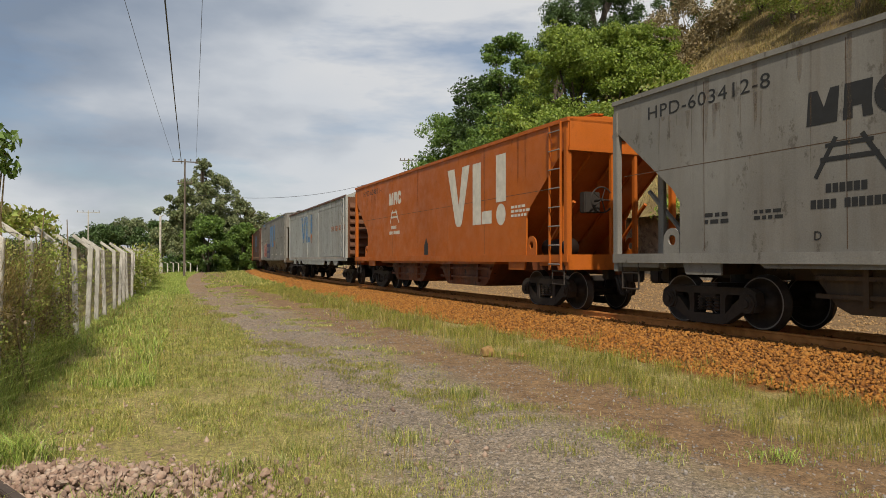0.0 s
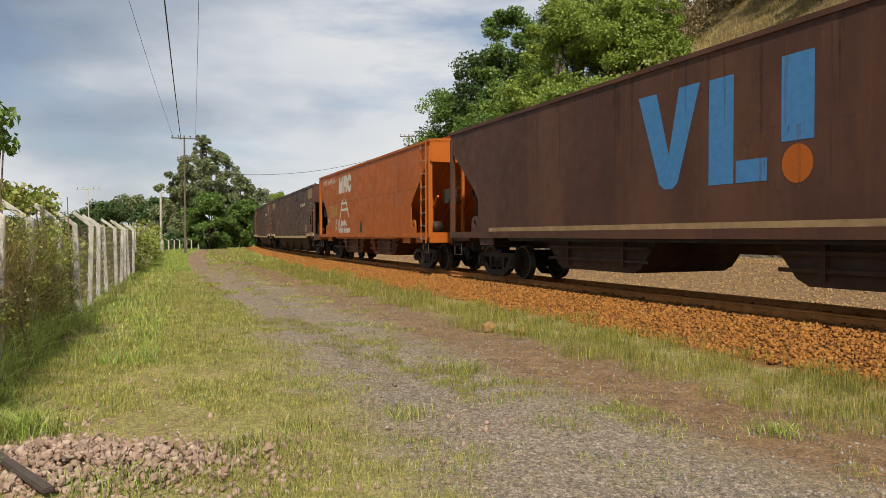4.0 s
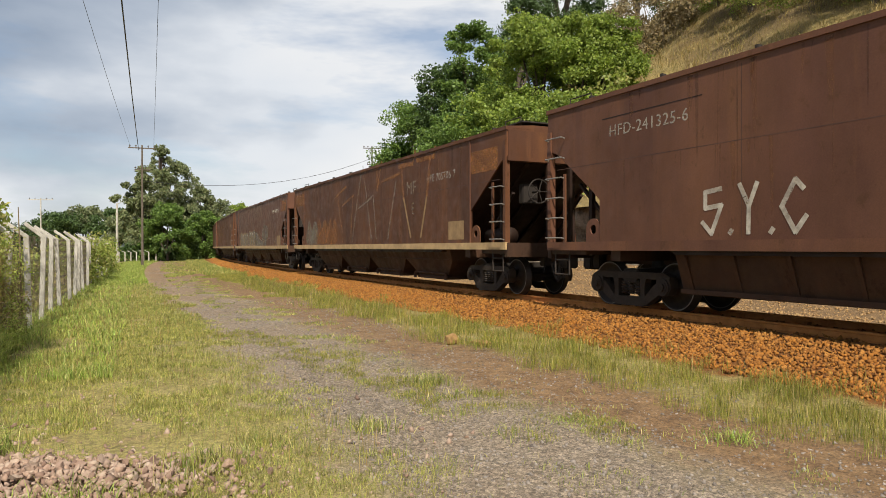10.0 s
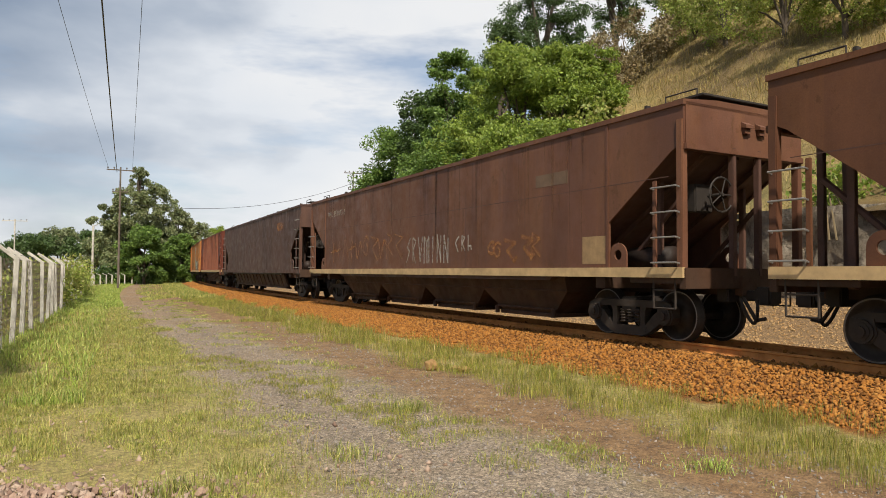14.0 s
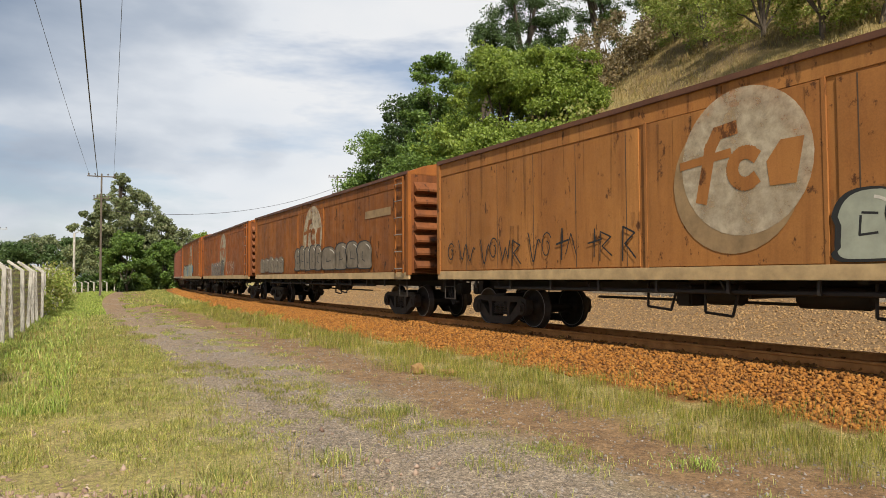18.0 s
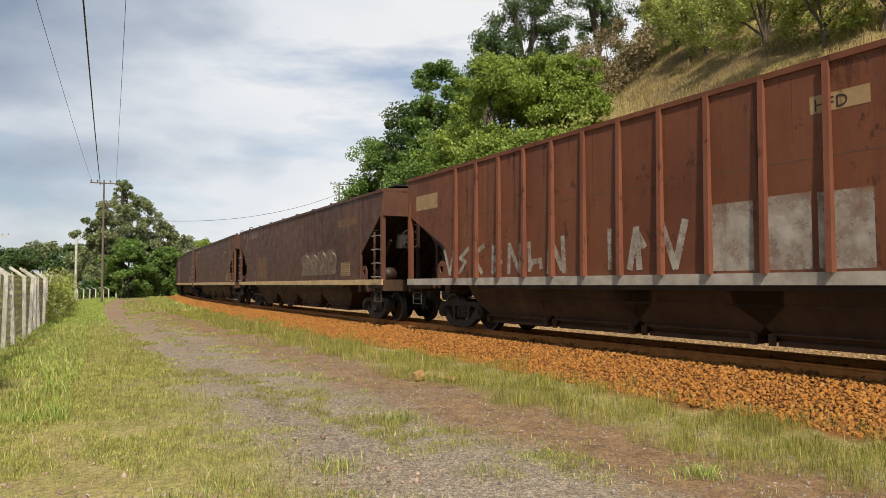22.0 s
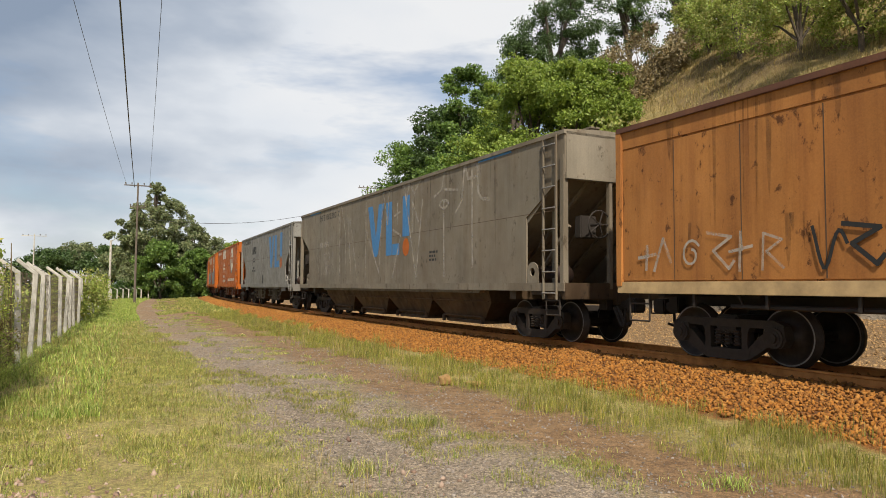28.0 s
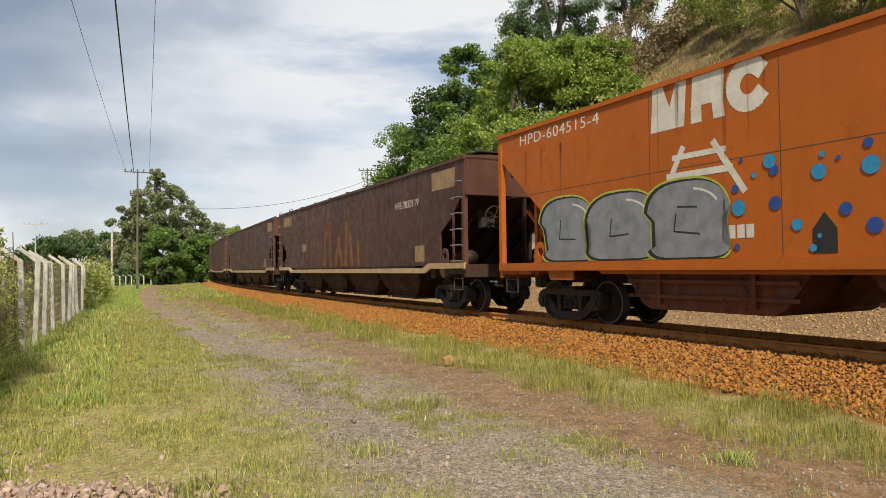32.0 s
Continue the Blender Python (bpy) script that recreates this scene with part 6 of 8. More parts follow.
    drawn(w, [[(3.55, 2.55), (4.06, 1.4)], [(5.15, 2.5), (4.75, 1.4)]], 0.09, M_CREAM, "cream sprayed strokes", 0.0034)
    lettering(w, "MF", 3.75, 2.62, 0.38, M_RUN)
    lettering(w, "E", 4.1, 2.05, 0.34, M_RUN)

    w = brown(11, M_MID, "hf2", label="brown covered hopper wagon with tall pale scrawls and faded pieces")
    runes(w, "NI>CPNPC>UZIL", -6.8, -1.0, 2.9, 3.78, M_RUN, 81, 0.05)
    runes(w, "CAPIIBNV>D M1", -0.6, 3.6, 2.9, 3.76, M_RUN, 84, 0.05)
    blob_piece(w, -6.7, -3.2, 1.25, 2.1, 4, M_WASH, M_CREAM, 82)
    blob_piece(w, -2.9, -0.2, 1.25, 2.15, 3, M_WASH, M_CREAM, 85)
    sheet(w, "graffiti_fill", [soft([(-0.3, 1.25), (-0.2, 2.0), (0.4, 2.05), (1.2, 1.7), (2.35, 1.4), (2.4, 1.25)], 4)], M_WASH, "worn greyish sprayed shape", FACE - 0.004)
    sheet(w, "graffiti_fill", [soft([(2.4, 1.3), (2.25, 2.0), (2.6, 2.2), (2.85, 2.4), (3.15, 2.35), (3.3, 2.0), (4.0, 2.3), (4.05, 1.7), (3.6, 1.6), (3.6, 1.25)], 4)], M_WASH, "worn greyish sprayed shape", FACE - 0.0044)
    drawn(w, [[(2.2, 2.4), (2.15, 1.9), (2.4, 1.5), (2.75, 1.45), (2.7, 1.25)], [(4.35, 2.4), (4.15, 1.9), (4.25, 1.65), (3.8, 1.5), (3.75, 1.3)], [(0.2, 1.95), (1.1, 1.85), (1.3, 1.65), (2.3, 1.45)]], 0.035, M_CREAM, "pale sprayed outline", 0.0050)
    sheet(w, "graffiti", [disc(2.95, 1.95, 0.2, 16, 1.9), disc(2.55, 2.05, 0.16, 14, 0.6), disc(3.6, 2.1, 0.3, 16, 0.5)], M_TARN_FILL, "brown sprayed ovals", FACE - 0.0056)
    sheet(w, "graffiti", [rect(a, a + 0.26, b, b + 0.12) for a, b in ((-0.25, 2.2), (-0.05, 2.05), (1.65, 1.7), (1.9, 1.85), (1.85, 1.58), (4.35, 1.75), (4.2, 1.58), (4.65, 1.56))], M_BRICKRED, "small brick-like sprayed marks", FACE - 0.0040)
    drawn(w, [[(5.9, 2.3), (6.0, 1.9), (5.85, 1.5), (6.2, 1.3)], [(6.3, 2.3), (6.45, 1.8), (6.4, 1.3)]], 0.1, M_RUN)
    lettering(w, "HFE 705707 5", 5.5, 2.9, 0.2, M_WHITE)
    sheet(w, "patch", [rect(8.0, 9.2, 2.9, 3.42)], M_GHOST, "bright rust patch")
    sheet(w, "patch", [rect(6.71, 7.6, 1.26, 1.72)], M_CREAM, "cream data panel")

    w = brown(12, M_RUSTY, "hf2", label="rust-streaked brown covered hopper wagon with worn scrawls")
    lettering(w, "HFE 254240", -6.96, 3.03, 0.2, M_CHALK)
    runes(w, "NI VP^MTI", -6.7, -0.4, 1.35, 3.2, M_GHOST, 91, 0.08)
    drawn(w, [[(-1.0, 2.9), (0.5, 2.85)], [(0.3, 3.45), (0.5, 2.8)], [(-0.15, 2.8), (0.35, 1.35)], [(1.0, 2.75), (2.0, 2.7)], [(1.5, 3.4), (1.45, 2.4)], [(1.25, 2.4), (1.45, 1.4)], [(1.9, 2.5), (1.65, 1.4)]], 0.09, M_GHOST, "broad rust-orange sprayed strokes")
    drawn(w, [[(2.55, 3.55), (2.3, 2.7), (2.75, 1.3), (3.25, 2.85)], [(3.57, 3.55), (3.6, 1.3)], [(4.25, 3.5), (3.75, 2.6)], [(6.2, 3.3), (5.7, 2.0), (6.4, 1.65)], [(6.95, 2.75), (6.6, 2.0)]], 0.08, M_GHOST, "broad rust-orange sprayed strokes", 0.0034)
    sheet(w, "patch", [rect(6.71, 7.24, 1.3, 1.7), rect(6.15, 6.7, 2.72, 2.95, 0.15)], M_CREAM, "cream data panel")

    w = brown(13, M_MID, "hf2")
    lettering(w, "HFE 253423-1", -7.08, 3.04, 0.2, M_CHALK)
    runes(w, "ZPVMINN", -0.56, 1.88, 1.35, 2.05, M_CHALK, 101, 0.055)
    runes(w, "CPL", 2.12, 2.95, 1.6, 1.98, M_CHALK, 102, 0.045)
    scrawl(w, -6.9, -0.8, 1.35, 2.3, 10, M_GHOST, 103, 0.06, False)
    scrawl(w, 3.4, 5.6, 1.35, 1.9, 5, M_GHOST, 104, 0.08, False)
    sheet(w, "patch", [rect(h[13] - 2.3, h[13] - 1.66, 1.28, 1.76)], M_CREAM, "cream data panel")
    sheet(w, "patch", [rect(h[13] - 3.7, h[13] - 2.7, 2.78, 3.02)], M_TARN_FILL, "rubbed patch")
    w = brown(14, M_DARK, "hfd", "dark brown covered hopper wagon with rounded discharge doors", None, "trough")
    sheet(w, "patch", [rect(5.4, 6.6, 2.95, 3.3)], M_GHOST, "rubbed rust patch")

    w = brown(15, M_RED, "rib", "oxide-red ribbed hopper wagon with cream sill", M_STRIPE, "trough", 12)
    sheet(w, "patch", [rect(-2.2, -0.55, 2.36, 3.1)], M_CREAM, "rubbed cream panel")
    sheet(w, "patch", [rect(3.4, 5.1, 2.95, 3.16)], M_CREAM, "cream number panel")

    for k, seed in ((16, 1), (17, 2), (18, 3), (19, 4), (25, 5)):
        w = ochre(k, seed)
        hh = h[k]
        if seed in (1, 2, 5):
            sheet(w, "patch", [rect(hh - 2.9, hh - 1.1, 2.78, 3.0)], M_CREAM, "cream number panel", FACE - 0.026)
        if seed == 1:
            blob_piece_at(w, 1.6, 4.75, 1.27, 2.1, 5, M_MINT, M_BLACK, 11)
            blob_piece_at(w, 4.9, 7.0, 1.27, 2.15, 3, M_MINT, M_BLACK, 12)
            sheet(w, "patch", [rect(4.9, 6.6, 1.3, 1.92)], M_BUFF, "dull brown painted-over patch", FACE - 0.058)
            scrawl_at(w, -hh + 0.5, -1.6, 1.3, 1.95, 14, M_BLACK, 121, 0.028)
        elif seed == 2:
            blob_piece_at(w, -1.75, 1.3, 1.35, 2.25, 5, M_FADED, M_BLACK, 23)
            blob_piece_at(w, 1.4, 2.6, 1.35, 2.15, 1, M_FADED, M_BLACK, 24)
            blob_piece_at(w, 2.7, 5.6, 1.35, 2.2, 3, M_FADED, M_BLACK, 25)
            blob_piece_at(w, -7.0, -3.3, 1.3, 1.95, 5, M_FADED, M_TARN, 26)
        elif seed == 3:
            blob_piece_at(w, -3.9, -0.4, 1.2, 2.05, 4, M_TARN, M_CHALK, 27)
            blob_piece_at(w, -0.3, 0.75, 1.2, 2.1, 1, M_WASH, M_BLACK, 28)
            drawn(w, [[(1.4, 1.45), (1.9, 2.0)], [(1.45, 1.95), (1.6, 1.5), (1.95, 1.3)], arc(2.35, 1.68, 0.22, 0.3, 20, 350, 10)], 0.05, M_SPRAYWHITE, "white sprayed looping lines", 0.0386)
            drawn(w, [[(2.6, 1.45), (2.75, 1.85), (2.95, 1.5), (3.1, 1.9)], [(3.0, 1.95), (3.3, 1.75), (3.7, 1.95), (3.6, 1.35)], arc(3.3, 1.45, 0.25, 0.2, 0, 330, 10)], 0.05, M_SPRAYWHITE, "white sprayed looping lines", 0.0390)
            scrawl_at(w, -hh + 0.6, -4.2, 1.4, 2.0, 4, M_BLACK, 124, 0.03)
        elif seed == 4:
            sheet(w, "graffiti_outline", [disc(-5.30, 1.69, 0.55, 24, 0.98), [(-4.80, 1.16), (-4.78, 2.10), (-3.74, 2.12), (-3.50, 2.16), (-2.44, 2.12), (-2.44, 1.14)]], M_UNDER, "brown graffiti shade", FACE - 0.0386)
            sheet(w, "graffiti_fill", [disc(-5.24, 1.66, 0.46, 24)], M_MINT, "pale green-grey sprayed disc", FACE - 0.0394)
            drawn(w, [[(-5.24 + 0.012 * i * math.cos(0.7 * i), 1.68 + 0.012 * i * math.sin(0.7 * i)) for i in range(24)]], 0.035, M_UNDER, "brown sprayed spiral", 0.0402)
            sheet(w, "graffiti_fill", [[(-4.68, 1.2), (-4.66, 2.04), (-3.86, 2.04), (-4.25, 1.58), (-4.0, 1.2)]], M_MINT, "pale green-grey sprayed block", FACE - 0.0396)
            sheet(w, "graffiti_fill", [[(-3.95, 1.2), (-3.52, 2.06), (-2.95, 1.2)]], M_MINT, "pale green-grey sprayed triangle", FACE - 0.0400)
            sheet(w, "graffiti_fill", [[(-2.86, 1.2), (-3.40, 2.06), (-2.52, 2.06), (-2.50, 1.2)]], M_MINT, "pale green-grey sprayed block", FACE - 0.0404)
            drawn(w, [[(-3.5, 1.78), (-3.42, 1.7), (-3.55, 1.62), (-3.42, 1.54), (-3.5, 1.46)]], 0.03, M_UNDER, "brown sprayed zigzag", 0.0410)
            for centre, size in (((-6.0, 1.66), 0.24), ((-5.85, 1.36), 0.16), ((-2.25, 1.8), 0.26), ((-2.1, 1.5), 0.22), ((-2.25, 1.3), 0.2), ((-1.75, 1.85), 0.2), ((-1.55, 1.65), 0.16)):
                sheet(w, "splash", [disc(*centre, size, 18, 1.15)], M_CYAN, "blue sprayed blot", FACE - 0.0380 - 0.0002 * size)
            sheet(w, "graffiti_fill", [rect(-1.55, 0.4, 2.1, 2.55)], M_BOXPALE, "pale sprayed block", FACE - 0.0412)
            blob_piece_at(w, -1.6, 1.5, 1.2, 2.25, 3, M_MINT, M_UNDER, 32)
            sheet(w, "splash", [disc(1.75, 1.75, 0.3, 18)], M_CYAN, "blue sprayed blot", FACE - 0.0380)
        else:
            scrawl_at(w, -hh + 0.4, -4.6, 1.3, 1.95, 6, M_CHALK, 151, 0.05)
            scrawl_at(w, -4.4, -1.0, 1.3, 2.0, 7, M_BLACK, 153, 0.05)
            scrawl_at(w, 1.2, hh - 1.2, 1.35, 2.1, 9, M_BLACK, 152, 0.06)

    w = brown(20, M_RIBBROWN, "rib", "red-brown ribbed hopper wagon with white scrawls", M_CHALKSILL, "saw", 13)
    for i, txt in enumerate(("HFD", "6447", "34.1E")):
        x = 3.24 + i * 0.93
        sheet(w, "number_panel", [rect(x, x + 0.72, 3.14, 3.36)], M_CREAM, "")
        lettering(w, txt, x + 0.05, 3.17, 0.15, M_BLACK, face=FACE - 0.003)
    bars(w, 6.3, 3.3, 7, 0.8, M_CHALK, 0.05, 17)
    sheet(w, "patch", [rect(1.74, 2.42, 1.25, 2.18), rect(2.52, 3.22, 1.25, 2.2), rect(3.3, 3.96, 1.25, 2.18), rect(5.1, 5.8, 1.4, 1.95)], M_CHALK, "white sprayed block")
    sheet(w, "patch", [rect(-7.2, -6.1, 2.93, 3.3)], M_CREAM, "cream panel")
    runes(w, "VZCBNL", -5.8, -1.9, 1.28, 1.9, M_CHALK, 161, 0.10)
    runes(w, "NII^V", -1.9, 1.5, 1.3, 2.0, M_CHALK, 162, 0.12)

    w = brown(21, M_BROWN, "hf2", label="brown covered hopper wagon with pale outlined graffiti")
    lettering(w, "HFE-254193-9", -7.19, 3.27, 0.2, M_CHALK)
    blob_piece(w, 1.6, 5.4, 1.4, 2.3, 4, M_TARN, M_FAINT, 171)
    sheet(w, "patch", [rect(5.8, 6.6, 1.35, 1.76)], M_CREAM, "cream data panel")
    data_lines(w, 5.8, 6.6, 1.35, 1.76)
    sheet(w, "patch", [rect(5.49, 7.2, 2.89, 3.15), rect(-5.4, -3.6, 1.35, 2.3)], M_FAINT, "rubbed rust panel")
    w = brown(22, M_BROWN, "hf2", label="dark brown covered hopper wagon with faint yellowish graffiti")
    lettering(w, "HFE 254194-7", -7.11, 3.3, 0.2, M_CHALK)
    drawn(w, [[(-1.11, 1.8), (-1.06, 2.21), (-0.82, 2.37), (-0.51, 2.37)], [(-0.47, 1.73), (-1.06, 1.75), (-0.7, 1.62)], [(0.01, 1.86), (0.3, 2.0), (0.3, 2.34), (0.01, 2.44), (-0.33, 2.38), (-0.33, 2.16), (-0.03, 1.88), (0.38, 1.84), (0.55, 1.69), (0.55, 1.38)], [(0.69, 1.83), (0.66, 1.98), (0.82, 2.34), (1.08, 2.4), (1.19, 2.15), (1.15, 1.75), (1.01, 1.37)], [(1.38, 2.42), (1.76, 2.4), (1.83, 2.19), (1.76, 1.88), (2.02, 1.77), (2.05, 1.39)], [(1.45, 2.43), (2.07, 2.41)], [(1.44, 2.14), (1.49, 1.66)]], 0.05, M_FAINT, "faint yellowish sprayed loops")
    drawn(w, [[(2.19, 1.95), (2.51, 2.03), (2.59, 2.32)], [(0.01, 1.75), (0.05, 1.6)], [(-0.83, 1.6), (-0.79, 1.38)], [(-0.47, 1.59), (-0.39, 1.35)], [(3.35, 2.32), (3.47, 1.82), (3.79, 1.41)], [(3.43, 2.18), (3.64, 2.21), (3.84, 2.09), (4.09, 2.28), (4.39, 2.1), (4.3, 1.62)], [(3.9, 2.14), (3.96, 1.79), (4.09, 1.38)], [(4.54, 2.17), (4.75, 1.95), (4.71, 1.66)]], 0.05, M_FAINT, "faint yellowish sprayed loops", 0.0034)
    drawn(w, [[(2.75, 1.72), (3.72, 1.73), (4.04, 1.76)], [(4.71, 1.73), (5.19, 1.74), (5.18, 1.77), (5.58, 1.78)], [(5.97, 1.71), (6.25, 1.73), (6.24, 1.8), (6.42, 1.8)]], 0.013, M_FAINT, "bare scratches along a seam", 0.0038)
    sheet(w, "patch", [rect(5.5, 6.6, 2.8, 3.02)], M_FAINT, "rubbed ochre panel")
    sheet(w, "patch", [rect(6.5, 7.1, 1.28, 1.7)], M_CREAM, "cream data panel")
    data_lines(w, 6.5, 7.1, 1.28, 1.7)
    w = brown(23, M_DARK, "hfd", "dark brown hopper wagon with slanted discharge doors", M_STRIPE, "trough")
    sheet(w, "number_panel", [rect(-6.4, -4.3, 3.08, 3.27)], M_CREAM, "cream number panel")
    sheet(w, "patch", [rect(5.2, 6.05, 1.24, 1.72)], M_CREAM, "cream data panel")
    w = brown(24, M_DARK, "hfd", "dark brown hopper wagon with a cream patch", M_STRIPE, "trough")
    sheet(w, "patch", [rect(5.1, 6.2, 2.98, 3.27)], M_CREAM, "cream patch")
    bars(w, -6.4, 3.1, 1, 1.6, M_CHALK, 0.16, 12)
    scrawl(w, -5.0, -4.0, 1.7, 2.2, 2, M_CHALK, 183, 0.04, False)

    w = add(26, hopper("hopper_wagon", "grey covered hopper wagon with blue emblem under white scrawls", "hpe", length(26), M_DUSTY, 4.19, None, "saw", M_TAN_UNDER))
    rust_runs(w, -6.8, 6.8, 4.04, 2.2, 30, M_STREAKTAN, 702)
    big_mark(w, -1.2, 2.1, 2.05, 3.68, M_BLUE, M_ORANGE)
    lettering(w, "HFE 060202-7", -6.53, 3.66, 0.2, M_BLACK, wide=1.4)
    runes(w, "VIMPA", -6.8, -4.6, 1.5, 2.4, M_CHALK, 191, 0.05)
    drawn(w, [[(-4.1, 4.1), (-4.0, 1.5)], [(-3.9, 4.0), (-3.4, 3.0), (-3.3, 1.4)], [(-3.2, 3.6), (-2.8, 1.6)], [(-2.9, 3.4), (-2.2, 1.4)], [(-1.37, 4.1), (-1.37, 1.4)], [(-1.3, 2.9), (-0.2, 1.55), (0.13, 4.1)]], 0.07, M_CHALK, "tall white sprayed strokes")
    drawn(w, [[(0.1, 4.05), (0.5, 3.0), (0.6, 4.05)], [(0.9, 2.8), (1.5, 2.6), (0.9, 1.4)], [(1.69, 4.1), (2.57, 1.35), (2.96, 3.47)], [(2.3, 2.6), (2.3, 3.5), (2.7, 2.9)], [(1.9, 3.6), (2.1, 4.1), (2.4, 3.7), (2.9, 4.1)], [(1.0, 3.2), (1.5, 3.3)], [(1.25, 2.95), (1.25, 3.55)]], 0.07, M_CHALK, "tall white sprayed strokes", 0.0034)
    drawn(w, [[(3.68, 3.48), (4.1, 3.6), (4.29, 4.1)], [(4.2, 3.6), (4.96, 3.5)], arc(4.25, 3.22, 0.25, 0.1, 0, 360, 10), [(4.23, 3.28), (4.27, 1.39)]], 0.07, M_CHALK, "tall white sprayed strokes", 0.0037)
    drawn(w, [[(4.87, 2.94), (5.2, 3.2), (5.32, 4.1)], [(5.35, 4.1), (5.5, 3.7), (5.95, 3.7)], [(5.7, 3.87), (5.73, 1.59)], [(5.95, 4.1), (6.0, 3.3), (6.15, 3.15), (6.51, 3.1)]], 0.08, M_CHALK, "tall white sprayed strokes", 0.0040)
    sheet(w, "top_band", [rect(5.95, 7.4, 4.0, 4.12), rect(-7.9, -6.4, 4.0, 4.12)], M_BLUE)
    bars(w, -6.5, 2.6, 1, 0.9, M_CHALK, 0.2, 13)
    bars(w, 3.4, 2.0, 3, 0.5, M_BLACK, 0.06, 14)

    w = hpd(27, M_GREY, "grey covered hopper wagon with blue emblem")
    lettering(w, "HPD-617836-4", -6.54, 3.62, 0.2, M_BLACK, wide=1.4)
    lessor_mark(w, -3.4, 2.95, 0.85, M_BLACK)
    big_mark(w, 1.62, 4.96, 2.04, 3.68, M_BLUE, M_ORANGE)

    w = hpd(28, M_ORANGE, "orange covered hopper wagon with white round emblem")
    lettering(w, "HPD-618244-5", -6.54, 3.64, 0.2, M_WHITE, wide=1.4)
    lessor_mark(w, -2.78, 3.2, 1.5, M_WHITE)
    round_mark(w, 3.55, 3.02, 0.82, M_WHITE, M_ORANGE, M_SHADEGREY, -0.0178)
    bars(w, 1.24, 1.44, 1, 4.3, M_WHITE, 0.2, 23)
    scrawl(w, 5.7, 6.7, 3.3, 3.75, 3, M_BLACK, 193, 0.03, False)

    w = hpd(29, M_ORANGE, "orange covered hopper wagon with silver graffiti and blue splashes")
    lettering(w, "HPD-604515-4", -6.68, 3.66, 0.2, M_WHITE, wide=1.4)
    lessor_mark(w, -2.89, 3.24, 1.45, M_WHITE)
    round_mark(w, 3.4, 3.0, 0.84, M_WHITE, M_ORANGE, M_SHADEGREY, -0.0178)
    blob_piece(w, -5.8, -1.45, SILL + 0.05, 2.42, 3, M_SPRAYGREY, M_BLACK, 201, M_LIME, 0.005)
    blob_piece(w, 1.25, 4.75, SILL + 0.05, 2.5, 3, M_SPRAYGREY, M_BLACK, 202, M_LIME, 0.005)
    r = random.Random(5)
    for mat in (M_CYAN, M_NAVYBLUE):
        sheet(w, "splash", [disc(r.uniform(-1.3, 0.7), r.uniform(1.3, 2.6), r.uniform(0.03, 0.12), 12) for _ in range(9)] + [disc(r.uniform(4.9, 6.0), r.uniform(1.3, 2.7), r.uniform(0.03, 0.12), 12) for _ in range(7)], mat, "blue paint splashes", FACE - 0.0075 - 0.0006 * (mat == M_CYAN))

    w = brown(30, M_BROWN, step_stripe=True)
    lettering(w, "HFE 7050119", 5.19, 2.84, 0.21, M_WHITE)
    drawn(w, [[(-2.0, 1.3), (-1.8, 2.6)], [(-1.2, 1.3), (-1.3, 2.9)], [(-0.6, 1.3), (-0.2, 2.2), (0.2, 1.3)], [(0.6, 1.3), (0.7, 2.7)], [(1.3, 1.3), (1.1, 2.3)], [(2.0, 1.3), (1.9, 2.0)]], 0.28, M_GHOST, "bright rust stains running down the side")
    sheet(w, "patch", [rect(7.74, 9.06, 3.13, 3.6), rect(6.63, 7.25, 1.3, 1.74), rect(-8.6, -7.2, 3.14, 3.56), rect(-5.3, -4.7, 1.9, 2.2)], M_CREAM, "faded cream patch")
    w = brown(31, M_BROWN, step_stripe=True)
    sheet(w, "patch", [rect(7.7, 9.0, 3.13, 3.6), rect(6.6, 7.2, 1.3, 1.74)], M_CREAM, "faded cream patch")
    for k in (32, 33, 34):
        brown(k, M_BROWN if k != 33 else M_DARK, step_stripe=True)
    return out


def scrawl_at(w, x0, x1, z0, z1, n, material, seed, width):
    scrawl(w, x0, x1, z0, z1, n, material, seed, width, False).location.y = FACE - 0.038 - 0.0005 * (seed % 5)


def blob_piece_at(w, *args):
    before = set(w.children)
    blob_piece(w, *args)
    for o in set(w.children) - before:
        o.location.y -= 0.036


M_ORANGE_UNDER = paint("orange_underframe", (0.30, 0.075, 0.016), (0.20, 0.055, 0.018), (0.06, 0.03, 0.02), 0.7, 0.38)
M_TAN_UNDER = paint("tan_rust_underframe", (0.135, 0.084, 0.042), (0.085, 0.053, 0.030), (0.04, 0.025, 0.016), 0.6, 0.38)
M_TARN_FILL = flat("washed_brown_fill", (0.15, 0.095, 0.06), 0.8, 0.0, 0.4, 3.0)
M_BUFF = flat("dull_buff_brown_paint", (0.17, 0.085, 0.035), 0.8, 0.0, 0.4, 3.0)
M_SHADEGREY = flat("grey_emblem_shade", (0.22, 0.24, 0.23), 0.7, 0.0, 0.3, 3.0)
M_NAVYBLUE = flat("deep_blue_spray", (0.02, 0.07, 0.30), 0.6)
TRAIN = make_train()

# ---------------------------------------------------------------- stones, grass and leaves: many small pieces as arrays
ICO = bmesh.new()
bmesh.ops.create_icosphere(ICO, subdivisions=1, radius=1.0)
ICO_V = np.array([v.co[:] for v in ICO.verts])
ICO_F = np.array([[v.index for v in f.verts] for f in ICO.faces])
ICO.free()


